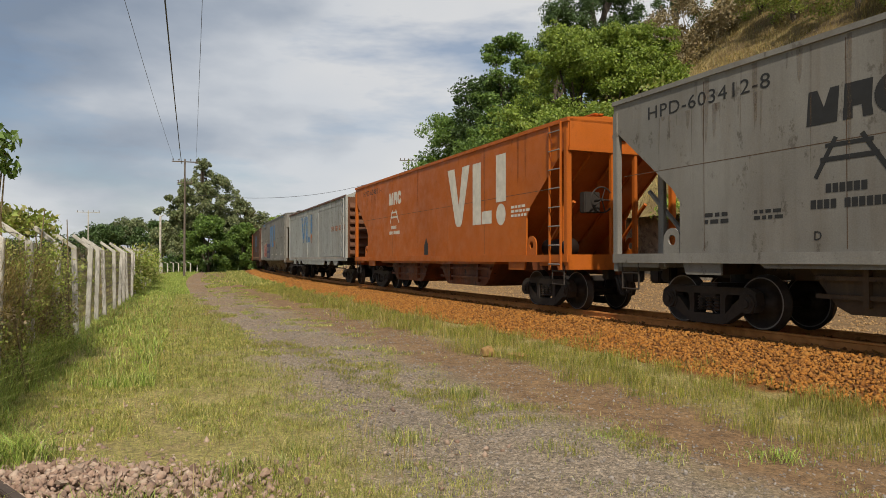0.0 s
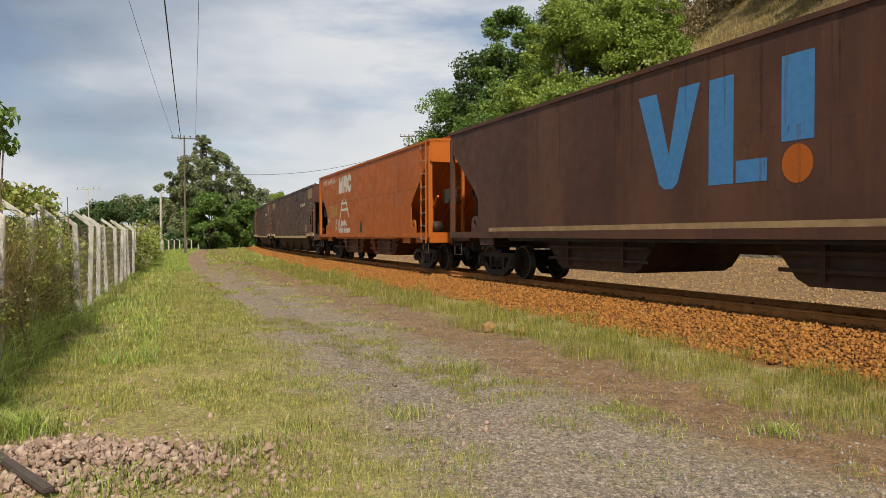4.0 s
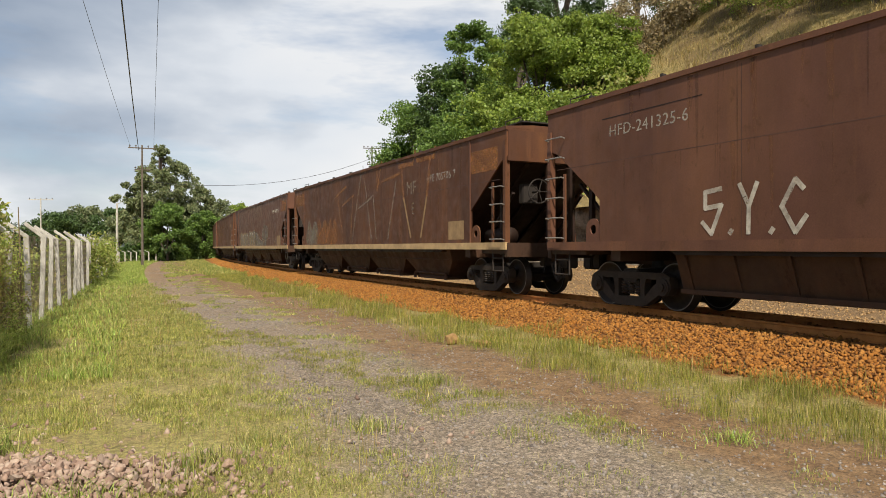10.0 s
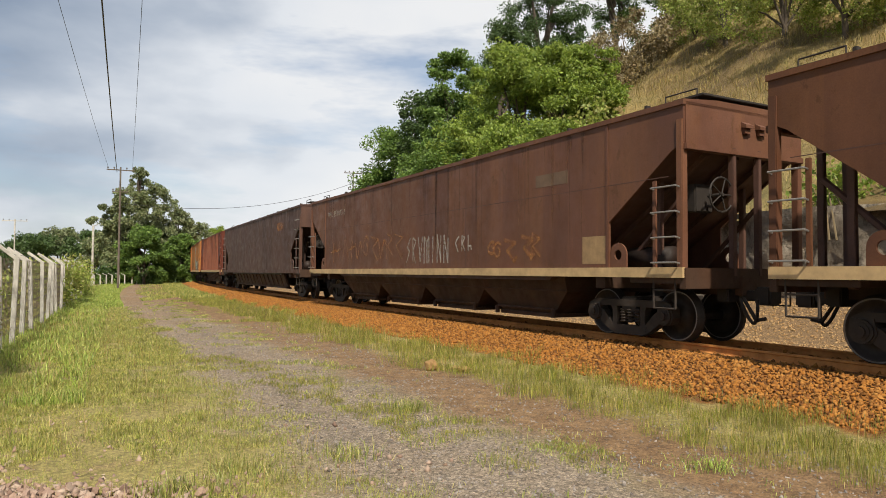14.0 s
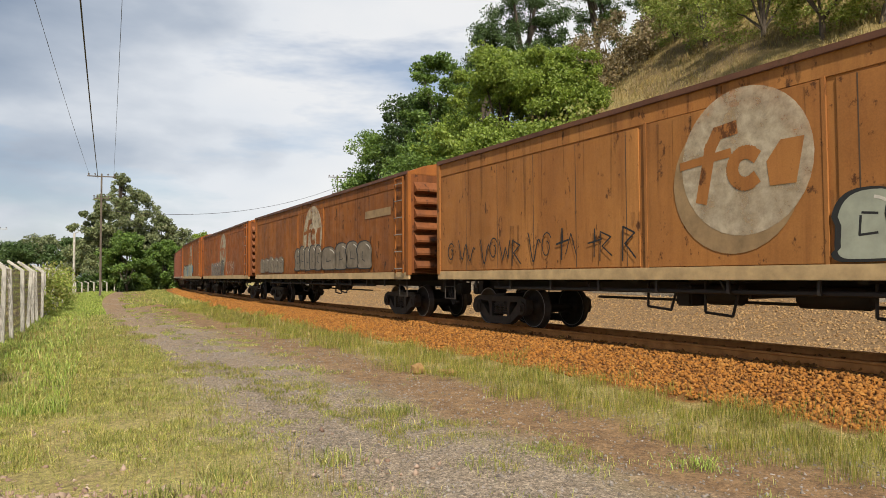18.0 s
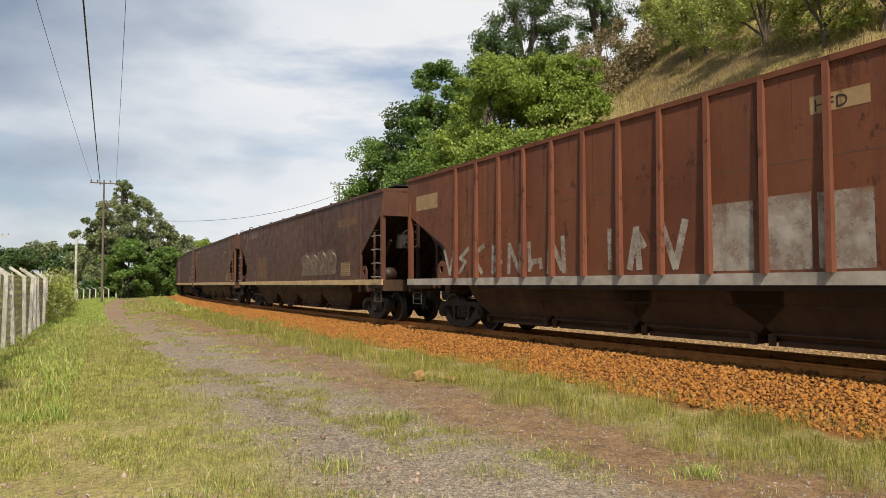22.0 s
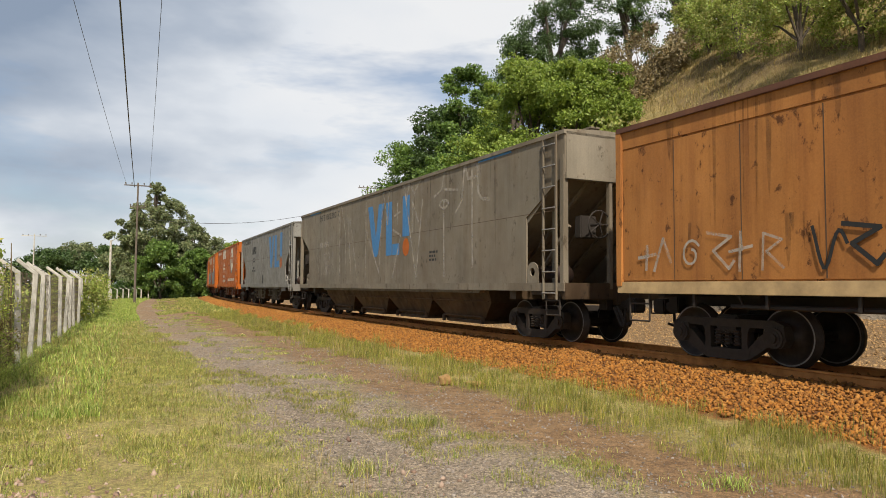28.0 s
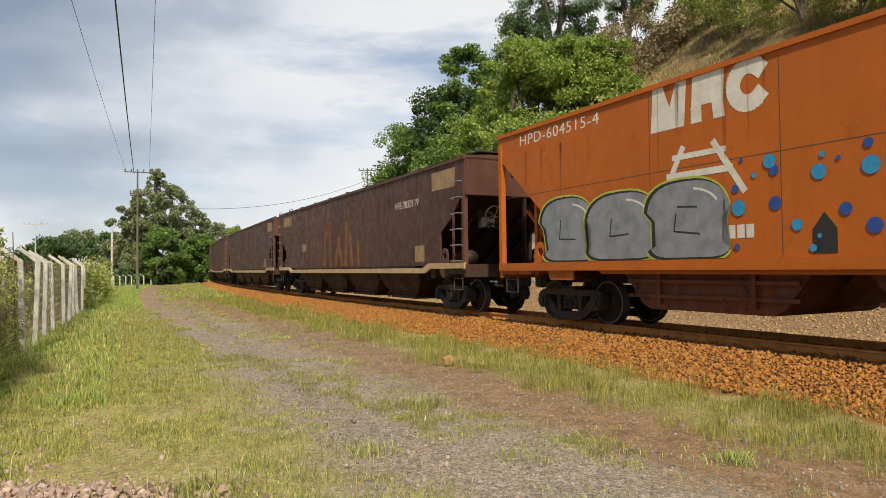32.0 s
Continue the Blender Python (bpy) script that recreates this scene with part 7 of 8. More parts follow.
def turns(n, gen):
    """n random turns as 3 x 3 matrices."""
    q = gen.normal(size=(n, 4))
    q /= np.linalg.norm(q, axis=1, keepdims=True)
    w, x, y, z = q.T
    return np.stack([1 - 2 * (y * y + z * z), 2 * (x * y - w * z), 2 * (x * z + w * y), 2 * (x * y + w * z), 1 - 2 * (x * x + z * z), 2 * (y * z - w * x),
                     2 * (x * z - w * y), 2 * (y * z + w * x), 1 - 2 * (x * x + y * y)], -1).reshape(n, 3, 3)


def stones(name, places, sizes, material, gen, label, category):
    """Broken stones as one object: twenty-sided lumps, each pulled out of shape."""
    n = len(places)
    shape = ICO_V[None] * gen.uniform(0.5, 1.5, (n, len(ICO_V), 1)) * gen.uniform(0.45, 1.25, (n, 1, 3))
    verts = np.einsum("nij,nkj->nki", turns(n, gen), shape) * sizes[:, None, None] + places[:, None]
    faces = ICO_F[None] + (np.arange(n) * len(ICO_V))[:, None, None]
    return tagged(new(name, quick_mesh(name, verts.reshape(-1, 3), faces.reshape(-1, 3), material)), label, category, kind="stuff")


OCT_V = np.array([[1, 0, 0], [-1, 0, 0], [0, 1, 0], [0, -1, 0], [0, 0, 1], [0, 0, -1.0]])
OCT_F = np.array([[0, 2, 4], [2, 1, 4], [1, 3, 4], [3, 0, 4], [2, 0, 5], [1, 2, 5], [3, 1, 5], [0, 3, 5]])


def chips(name, places, sizes, material, gen, label, category):
    """Small angular chips as one object, eight-sided and uneven."""
    n = len(places)
    shape = OCT_V[None] * gen.uniform(0.45, 1.5, (n, 6, 1)) + gen.uniform(-0.35, 0.35, (n, 6, 3))
    verts = np.einsum("nij,nkj->nki", turns(n, gen), shape) * sizes[:, None, None] + places[:, None]
    faces = OCT_F[None] + (np.arange(n) * 6)[:, None, None]
    return tagged(new(name, quick_mesh(name, verts.reshape(-1, 3), faces.reshape(-1, 3), material)), label, category, kind="stuff")


def strip_points(n, s0, s1, w0, w1, gen, bias=1.0):
    """Random points of a strip along the track, with their ground height; bias over 1 crowds them to s0."""
    s, w = s0 + (s1 - s0) * gen.random(n) ** bias, gen.uniform(w0, w1, n)
    pts = np.array([beside(a, b) for a, b in zip(s, w)])
    pts[:, 2] = ground_height(s, w, pts[:, 0], pts[:, 1])
    return pts


def blades(name, pts, height, width, material, gen, label, lean=0.45, flop=0.25):
    """Grass as one object: each blade two bent triangles' worth of leaf."""
    n = len(pts)
    a = gen.uniform(0, 2 * np.pi, n)
    side = np.stack([np.cos(a), np.sin(a), 0 * a], -1) * (width / 2)[:, None]
    b = gen.uniform(0, 2 * np.pi, n)
    tip = np.stack([np.cos(b), np.sin(b), 0 * b], -1) * (height * gen.uniform(0.05, lean, n))[:, None]
    up = np.array([0, 0, 1.0])
    mid = pts + tip * 0.35 + up * (height * 0.6)[:, None]
    end = pts + tip * (1 + flop) + up * (height * gen.uniform(0.82, 1.0, n))[:, None]
    verts = np.stack([pts - side, pts + side, mid + side * 0.75, mid - side * 0.75, end], 1)
    base = (np.arange(n) * 5)[:, None]
    tris = np.concatenate([base + [0, 1, 2], base + [0, 2, 3], base + [3, 2, 4]])
    return tagged(new(name, quick_mesh(name, verts.reshape(-1, 3), tris, material)), label, "grass", kind="stuff")


def leaf_cards(places, sizes, gen, flat_ness=0.5):
    """Folded leaves, two triangles each, tilted at random."""
    n = len(places)
    m = turns(n, gen)
    tilt = np.einsum("nij,kj->nki", m, np.array([[-0.5, 0, 0.0], [0, -0.28, 0.08], [0.5, 0, 0], [0, 0.28, 0.08]]))
    tilt[:, :, 2] *= flat_ness + 0.5
    verts = places[:, None] + tilt * sizes[:, None, None]
    faces = np.array([[0, 1, 2, 3]])[None] + (np.arange(n) * 4)[:, None, None]
    return verts.reshape(-1, 3), faces.reshape(-1, 4)


def clump_points(centres, radii, n, gen, squash=0.8):
    """n points in soft balls, most of them near their skins."""
    which = gen.integers(0, len(centres), n)
    d = gen.normal(size=(n, 3))
    d /= np.linalg.norm(d, axis=1, keepdims=True)
    r = radii[which] * gen.uniform(0.05, 1.1, n) ** 0.6
    return centres[which] + d * r[:, None] * np.array([1, 1, squash])


def tree(x, y, z, height, spread_r, leaf_mat, seed, leaves=7000, leaf=0.32, low=0.25, clumps=26, label="leafy broad-crowned tree", tall=False, bark=None):
    """A tapered, forking trunk under a crown of leaf clumps with gaps."""
    gen, r = np.random.default_rng(seed), random.Random(seed)
    t = tagged(new("tree"), label, "tree")
    t.location = (x, y, z)
    bm = bmesh.new()
    rad = 0.018 * height + 0.04
    tips, fork = [], Vector((r.uniform(-0.3, 0.3), r.uniform(-0.3, 0.3), height * (low + 0.1)))
    rod(bm, (0, 0, -0.6), fork, rad * 1.25, 9, rad * 0.9)
    for i in range(7 if not tall else 9):
        a = 2 * math.pi * i / 7 + r.uniform(-0.4, 0.4)
        up = r.uniform(0.45, 0.98)
        out = spread_r * r.uniform(0.35, 0.8) * (1.15 - 0.6 * up)
        start = fork * r.uniform(0.75, 1.0) if not tall else fork + Vector((0, 0, (height * 0.45) * i / 9))
        end = Vector((math.cos(a) * out, math.sin(a) * out, height * (low + (0.95 - low) * up)))
        knee = start.lerp(end, 0.5) + Vector((r.uniform(-0.3, 0.3), r.uniform(-0.3, 0.3), 0.05 * height))
        rod(bm, start, knee, rad * 0.55, 7, rad * 0.36)
        rod(bm, knee, end, rad * 0.36, 6, rad * 0.12)
        tips += [knee.lerp(end, 0.5), end]
        for _ in range(3):
            twig = end + Vector((r.uniform(-1, 1), r.uniform(-1, 1), r.uniform(-0.3, 0.8))) * spread_r * 0.28
            rod(bm, knee.lerp(end, r.uniform(0.3, 0.95)), twig, rad * 0.14, 5, rad * 0.05)
            tips.append(twig)
    part("trunk", bm, bark or M_BARK, t)
    # sprays of leaves: some at the twigs, most over a lumpy envelope, few inside
    n = int(clumps * 2.8)
    cz, hz = height * (low + 1) / 2, height * (1 - low) / 2
    a, u = gen.uniform(0, 2 * np.pi, n), gen.uniform(-0.95, 1.0, n)
    lump = np.array([1 + 0.62 * noise.noise((math.cos(q) * 1.6 + seed, math.sin(q) * 1.6, v * 1.8)) for q, v in zip(a, u)])
    rr = spread_r * np.sqrt(np.clip(1 - np.abs(u) ** (2.2 if not tall else 1.6), 0.03, 1)) * lump * gen.uniform(0.35, 1.0, n) ** 0.5
    cs = np.stack([np.cos(a) * rr, np.sin(a) * rr, cz + u * hz * 0.95], -1)
    cs = np.concatenate([cs, np.array([q[:] for q in tips])])
    radii = gen.uniform(0.11, 0.27, len(cs)) * spread_r
    pts = clump_points(cs, radii, int(leaves * 2.5), gen, 0.8)
    leaf *= 0.70
    pts = pts[pts[:, 2] > height * low * 0.6]
    v, f = leaf_cards(pts, gen.uniform(0.55, 1.15, len(pts)) * leaf, gen)
    crown = new("crown", quick_mesh("crown", v, f, leaf_mat))
    crown.parent = t
    return t


def bush(name, centres, radii, leaves, leaf, leaf_mat, seed, label, category="bush", stems=10):
    gen, r = np.random.default_rng(seed), random.Random(seed)
    b = tagged(new(name), label, category)
    c0 = centres.mean(0)
    b.location = (c0[0], c0[1], 0)
    off = np.array([c0[0], c0[1], 0])
    pts = clump_points(centres - off, radii, leaves, gen)
    floor = float(near_z(c0[0], c0[1])) + 0.03
    pts[:, 2] = np.maximum(pts[:, 2], floor + 0.1 * gen.random(len(pts))) if centres[:, 2].min() < 3 else pts[:, 2]
    v, f = leaf_cards(pts, gen.uniform(0.7, 1.3, len(pts)) * leaf, gen)
    crown = new("foliage", quick_mesh("foliage", v, f, leaf_mat))
    crown.parent = b
    bm = bmesh.new()
    for i in range(stems):
        c = Vector(centres[r.randrange(len(centres))] - off)
        low = Vector((c.x + r.uniform(-0.4, 0.4), c.y + r.uniform(-0.4, 0.4), floor - 0.1 if centres[:, 2].min() < 3 else c.z - 1.6))
        rod(bm, low, c + Vector((r.uniform(-0.3, 0.3), r.uniform(-0.3, 0.3), 0.2)), 0.025, 5, 0.008)
    part("stem", bm, M_STALK, b)["kind"] = "stuff"
    return b


gen = np.random.default_rng(11)

# ---------------------------------------------------------------- ballast and road stones
p = strip_points(42000, -11, 30, -2.5, -0.9, gen, 1.5)
p[:, 2] += 0.012
chips("ballast_bank", p, 0.013 + 0.026 * gen.random(len(p)) ** 1.3, M_BALLAST, gen, "coarse orange-dusted ballast stones beside the rail", "ballast")
bank = [o for o in scene.objects if o.name == "ballast_bank"][0]


def stone_shapes(name, gen, n=6):
    out = []
    for _ in range(n):
        me = bpy.data.meshes.new(name)
        me.from_pydata((ICO_V * gen.uniform(0.45, 1.5, (len(ICO_V), 1)) * gen.uniform(0.55, 1.25, 3)).tolist(), [], ICO_F.tolist())
        me.materials.append(None)
        out.append(me)
    return out


KINDS = stone_shapes("stone", gen)
for i, q in enumerate(strip_points(300, -7.5, -1.0, -2.5, -1.25, gen)):
    part("stone", KINDS[i % 6], M_BALLAST_ONE, bank, at=Matrix.Translation((q[0], q[1], q[2] + 0.03)) @ Euler(gen.uniform(0, 6.2, 3)).to_matrix().to_4x4() @ Matrix.Scale(float(gen.uniform(0.020, 0.038)), 4))
p = strip_points(9000, 30, 110, -2.62, -1.0, gen)
chips("ballast_bank", p, gen.uniform(0.04, 0.075, len(p)), M_BALLAST, gen, "orange-dusted ballast stones along the far curve", "ballast")
p = strip_points(5000, -10, 40, -0.95, 1.0, gen, 1.4)
chips("ballast_bed", p, gen.uniform(0.028, 0.055, len(p)), M_BALLAST, gen, "orange-dusted ballast between the rails", "ballast")
p = strip_points(60000, -10, 50, 1.0, 5.8, gen, 1.4)
chips("ballast_far_side", p, 0.010 + 0.028 * gen.random(len(p)) ** 1.5, M_PALESTONE, gen, "tan ballast stones on the far side", "ballast")
p = strip_points(66000, -12, 14, -8.0, -3.3, gen, 1.7)
p = p[np.hypot(p[:, 0], p[:, 1]) > 2.5]
across = track_coords(p[:, 0], p[:, 1])[1] + 0.35 * bumpy(p[:, 0], p[:, 1], 0.8, 4)
p = p[gen.random(len(p)) < np.interp(across, [-8.0, -7.4, -6.0, -5.6, -4.6, -3.6, -3.2], [0.1, 0.9, 1.0, 0.7, 0.55, 0.5, 0.15])]
p[:, 2] += 0.05 * bumpy(p[:, 0], p[:, 1], 1.7) + 0.018 * bumpy(p[:, 0], p[:, 1], 0.45, 3)
chips("road_grit", p, 0.004 + 0.016 * gen.random(len(p)) ** 3.2, M_GRIT, gen, "loose grey grit on the gravel road", "gravel")

# rubble heap at the near edge of the grass
n = 5200
pts = np.stack([gen.normal(-2.75, 0.75, n), gen.normal(4.75, 0.42, n), np.zeros(n)], -1)
pts[:, 2] = 0.10 * np.exp(-((pts[:, 0] + 2.7) / 0.9) ** 2 - ((pts[:, 1] - 4.7) / 0.5) ** 2) * gen.uniform(0.2, 1, n)
chips("rubble_heap", pts, 0.007 + 0.034 * gen.random(n) ** 2.2, M_RUBBLE, gen, "low heap of pinkish broken rubble in the grass", "rubble")
heap = [o for o in scene.objects if o.name == "rubble_heap"][0]
M_RUBBLE_ONE = make_stone_single("pinkish_rubble_stone", (0.21, 0.13, 0.095), (0.38, 0.26, 0.19), (0.28, 0.185, 0.14), (0.46, 0.35, 0.27))
for i in range(240):
    q = (gen.normal(-2.6, 0.7), gen.normal(4.7, 0.35))
    part("stone", KINDS[i % 6], M_RUBBLE_ONE, heap, at=Matrix.Translation((q[0], q[1], 0.03 + 0.07 * math.exp(-((q[0] + 2.7) / 0.9) ** 2 - ((q[1] - 4.7) / 0.5) ** 2))) @ Euler(gen.uniform(0, 6.2, 3)).to_matrix().to_4x4() @ Matrix.Diagonal((*(gen.uniform(0.016, 0.042) * np.array([1.2, 1.0, 0.7])).tolist(), 1)))
n = 420
pts = np.stack([gen.uniform(-4.6, 0.6, n), gen.uniform(4.2, 7.5, n), np.full(n, 0.008)], -1)
chips("loose_stones", pts, 0.006 + 0.028 * gen.random(n) ** 2.5, M_RUBBLE, gen, "scattered pale stones in the short grass", "stones")


def rock(x, y, size, seed, tall=1.0):
    g = np.random.default_rng(seed)
    bm = bmesh.new()
    bmesh.ops.create_icosphere(bm, subdivisions=2, radius=1.0)
    for v in bm.verts:
        k = 1 + 0.35 * noise.noise(v.co * 1.4 + Vector((seed, 0, 0)))
        v.co = Vector((v.co.x * k * 1.1, v.co.y * k * 0.8, v.co.z * k * tall * 0.7)) * size
    ob = part("rock", bm, M_YELLOWROCK, None, at=pose(x, y, size * tall * 0.42, 0, 0, g.uniform(0, 180)))
    return tagged(ob, "yellowish block of stone lying at the grass edge", "rock")


M_YELLOWROCK = flat("yellow_stained_stone", (0.34, 0.20, 0.075), 0.9, 0.0, 0.5, 12.0)
rock(0.74, 11.35, 0.11, 3, 1.35)
rock(1.22, 11.2, 0.15, 5, 0.45)
bm = box(bmesh.new(), -0.42, 0.42, -0.035, 0.035, -0.015, 0.02, 0.008)
tagged(part("wooden_stake", bm, flat("dark_weathered_wood", (0.07, 0.05, 0.04), 0.9), None, at=pose(-2.72, 4.35, 0.09, 0, 4, -38)), "dark weathered wooden stake on the rubble", "stake")

# ---------------------------------------------------------------- grass
def keep(pts, size, lo, hi, seed, gen):
    """Thins points out by a soft noise, so that the sward has bare patches."""
    v = np.array([noise.noise((a / size + seed, b / size, seed)) for a, b in pts[:, :2]])
    return pts[gen.random(len(pts)) < np.clip((v - lo) / (hi - lo), 0, 1)]


M_TURF = make_leaf("straw_turf", (0.42, 0.38, 0.10), (0.20, 0.235, 0.042), (0.52, 0.44, 0.16), (0.32, 0.35, 0.062), (0.14, 0.16, 0.034), (0.45, 0.43, 0.11), trans=0.2)
far_ok = lambda q: q[np.hypot(q[:, 0], q[:, 1]) > 3.2]
def ragged(pts, lo, hi, wave, gen):
    """Thins a strip towards its edges, which wander and fray."""
    w = track_coords(pts[:, 0], pts[:, 1])[1]
    wander = wave * (bumpy(pts[:, 0], pts[:, 1], 1.3, 6) + 0.7 * bumpy(pts[:, 0], pts[:, 1], 0.35, 2))
    inside = np.minimum(w - lo - wander, hi - w + 0.6 * wander)
    return pts[gen.random(len(pts)) < np.clip(inside / 0.65 + 0.22, 0, 1) ** 1.5]


p = ragged(keep(strip_points(230000, -12, 34, -4.7, -1.9, gen, 1.45), 0.45, -0.6, 0.25, 1, gen), -4.2, -2.25, 0.9, gen)
d = np.hypot(p[:, 0], p[:, 1])
tuft = 0.4 + 0.95 * np.clip(bumpy(p[:, 0], p[:, 1], 0.5, 12) + 0.35, 0, 1)
blades("verge_grass", p, (gen.uniform(0.05, 1.0, len(p)) ** 1.4 * 0.21 + 0.04) * tuft, 0.0016 + 0.0004 * d, M_VERGE, gen, "tall yellow-green grass strip beside the ballast")
p = np.concatenate([strip_points(2600, -12, 24, -4.1, -2.6, gen, 1.4), far_ok(keep(strip_points(5000, -13, 20, -11.0, -7.4, gen, 1.4), 0.9, -0.2, 0.4, 7, gen))])
d = np.hypot(p[:, 0], p[:, 1])
blades("seed_stalks", p, gen.uniform(0.12, 0.32, len(p)), 0.002 + 0.0005 * d, M_DRY, gen, "pale dry seed stalks standing in the grass", 0.5)
p = keep(strip_points(16000, 34, 110, -4.4, -2.4, gen), 1.5, -0.6, 0.0, 2, gen)
blades("verge_grass", p, gen.uniform(0.12, 0.3, len(p)), np.full(len(p), 0.05), M_GRASS, gen, "grass strip along the far curve")
p = ragged(far_ok(keep(strip_points(330000, -13, 26, -11.4, -6.5, gen, 1.4), 0.6, -0.35, 0.45, 3, gen)), -30.0, -7.3, 1.0, gen)
d = np.hypot(p[:, 0], p[:, 1])
blades("lawn_grass", p, (gen.uniform(0.0, 1.0, len(p)) ** 1.8 * 0.10 + 0.015) * (0.6 + 0.9 * np.clip(bumpy(p[:, 0], p[:, 1], 0.7, 14) + 0.3, 0, 1)), 0.0014 + 0.00042 * d, M_GRASS, gen, "short patchy yellow-green grass", 0.8)
p = ragged(far_ok(keep(strip_points(480000, -13, 18, -11.0, -6.4, gen, 1.25), 0.4, -0.4, 0.3, 13, gen)), -30.0, -7.25, 1.1, gen)
d = np.hypot(p[:, 0], p[:, 1])
n = len(p)
a = gen.uniform(0, 2 * np.pi, n)
half = np.stack([np.cos(a), np.sin(a), 0 * a], -1) * (0.0016 + 0.00046 * d)[:, None]
lift = np.stack([gen.normal(0, 0.018, n), gen.normal(0, 0.018, n), gen.uniform(0.012, 0.055, n)], -1)
verts = np.stack([p - half, p + half, p + lift], 1).reshape(-1, 3)
tagged(new("turf", quick_mesh("turf", verts, np.arange(n * 3).reshape(-1, 3), M_TURF)), "thin straw-coloured short turf", "grass", kind="stuff")
p = keep(strip_points(42000, 26, 105, -10.6, -7.6, gen, 1.5), 2.0, -0.5, 0.1, 4, gen)
blades("lawn_grass", p, gen.uniform(0.06, 0.18, len(p)), np.full(len(p), 0.034), M_LUSH, gen, "grass between the road and the fence")
p = far_ok(keep(strip_points(60000, -11, 30, -6.7, -4.9, gen, 1.35), 0.7, 0.05, 0.35, 5, gen))
d = np.hypot(p[:, 0], p[:, 1])
blades("strip_grass", p, 0.012 + 0.06 * gen.random(len(p)) ** 2, 0.003 + 0.0007 * d, M_GRASS, gen, "sparse grass strip between the wheel tracks", 0.8)
p = strip_points(70000, -2.2, 6.5, -7.6, -5.2, gen, 1.2)
s, w = track_coords(p[:, 0], p[:, 1])
mid = np.interp(s, [-2.2, -1.0, 0.3, 2.5, 4.2, 6.5], [-5.5, -5.9, -6.2, -6.35, -6.9, -7.4])
off = np.abs(w - mid) + 0.5 * bumpy(p[:, 0], p[:, 1], 0.7, 15)
p = keep(p[gen.random(len(p)) < np.clip((0.62 - off) / 0.4, 0, 1)], 0.3, -0.25, 0.45, 16, gen)
d = np.hypot(p[:, 0], p[:, 1])
blades("strip_grass", p, 0.012 + 0.075 * gen.random(len(p)) ** 1.8, 0.0016 + 0.0005 * d, M_VERGE, gen, "green grass strip along the middle of the gravel road", 0.9)
p = far_ok(keep(strip_points(40000, -12, 26, -8.2, -3.6, gen, 1.4), 0.45, 0.22, 0.5, 9, gen))
d = np.hypot(p[:, 0], p[:, 1])
blades("road_grass", p, 0.012 + 0.06 * gen.random(len(p)) ** 2, 0.003 + 0.0006 * d, M_GRASS, gen, "stray grass sprigs growing in the gravel", 0.9)
p = keep(strip_points(16000, 30, 105, -6.6, -4.4, gen, 1.4), 1.8, 0.0, 0.4, 6, gen)
blades("strip_grass", p, gen.uniform(0.05, 0.14, len(p)), np.full(len(p), 0.05), M_GRASS, gen, "sparse grass on the far road")
for x, y, n, hi, mat, name in ((-3.35, 5.35, 520, 0.34, M_LUSH, "grass_tuft"), (-1.45, 5.05, 160, 0.24, M_GRASS, "grass_tuft"), (-1.15, 5.6, 120, 0.15, M_GRASS, "grass_tuft"), (-0.35, 6.0, 200, 0.15, M_GRASS, "grass_tuft"),
                               (1.5, 6.15, 260, 0.07, M_LUSH, "grass_tuft"), (2.68, 5.5, 240, 0.09, M_LUSH, "grass_tuft"), (0.25, 8.0, 300, 0.14, M_GRASS, "grass_tuft"), (-3.2, 4.25, 300, 0.22, M_LUSH, "grass_tuft"),
                               (0.95, 5.7, 90, 0.12, M_GRASS, "grass_tuft"), (-4.3, 6.3, 500, 0.4, M_LUSH, "grass_tuft"), (-2.1, 4.3, 160, 0.2, M_LUSH, "grass_tuft")):
    pts = np.stack([gen.normal(x, 0.16, n), gen.normal(y, 0.13, n), np.zeros(n)], -1)
    blades(name, pts, gen.uniform(0.4, 1.0, n) * hi, np.full(n, 0.007), mat, gen, "tuft of long green grass", 1.1, 0.4)

# ---------------------------------------------------------------- hill behind the track
HS, HW = np.arange(-90, 66, 1.3), np.concatenate([np.arange(6.0, 34, 0.9), np.arange(34, 110, 5)])


def hill_height(s, w):
    up = 2.9 + 0.74 * np.clip(w - 6.3, 0, 24.5) + 0.12 * np.clip(w - 30.8, 0, 80)
    k = np.clip((56 + 0.10 * (w - 6) - s) / 26, 0, 1)
    return 0.12 + up * k * k * (3 - 2 * k)


S2, W2 = np.meshgrid(HS, HW)
hp = np.array([beside(a, b) for a, b in zip(S2.ravel(), W2.ravel())])
hp[:, 2] = hill_height(S2, W2).ravel() + (0.55 * bumpy(hp[:, 0], hp[:, 1], 3.2, 5) + 0.25 * bumpy(hp[:, 0], hp[:, 1], 1.1, 8)) * np.clip((W2.ravel() - 6.2) / 3, 0, 1) * np.clip(hill_height(S2, W2).ravel() / 3, 0, 1)
n1, n2 = len(HW), len(HS)
idx = np.arange(n1 * n2).reshape(n1, n2)
hq = np.stack([idx[:-1, :-1], idx[:-1, 1:], idx[1:, 1:], idx[1:, :-1]], -1).reshape(-1, 4)


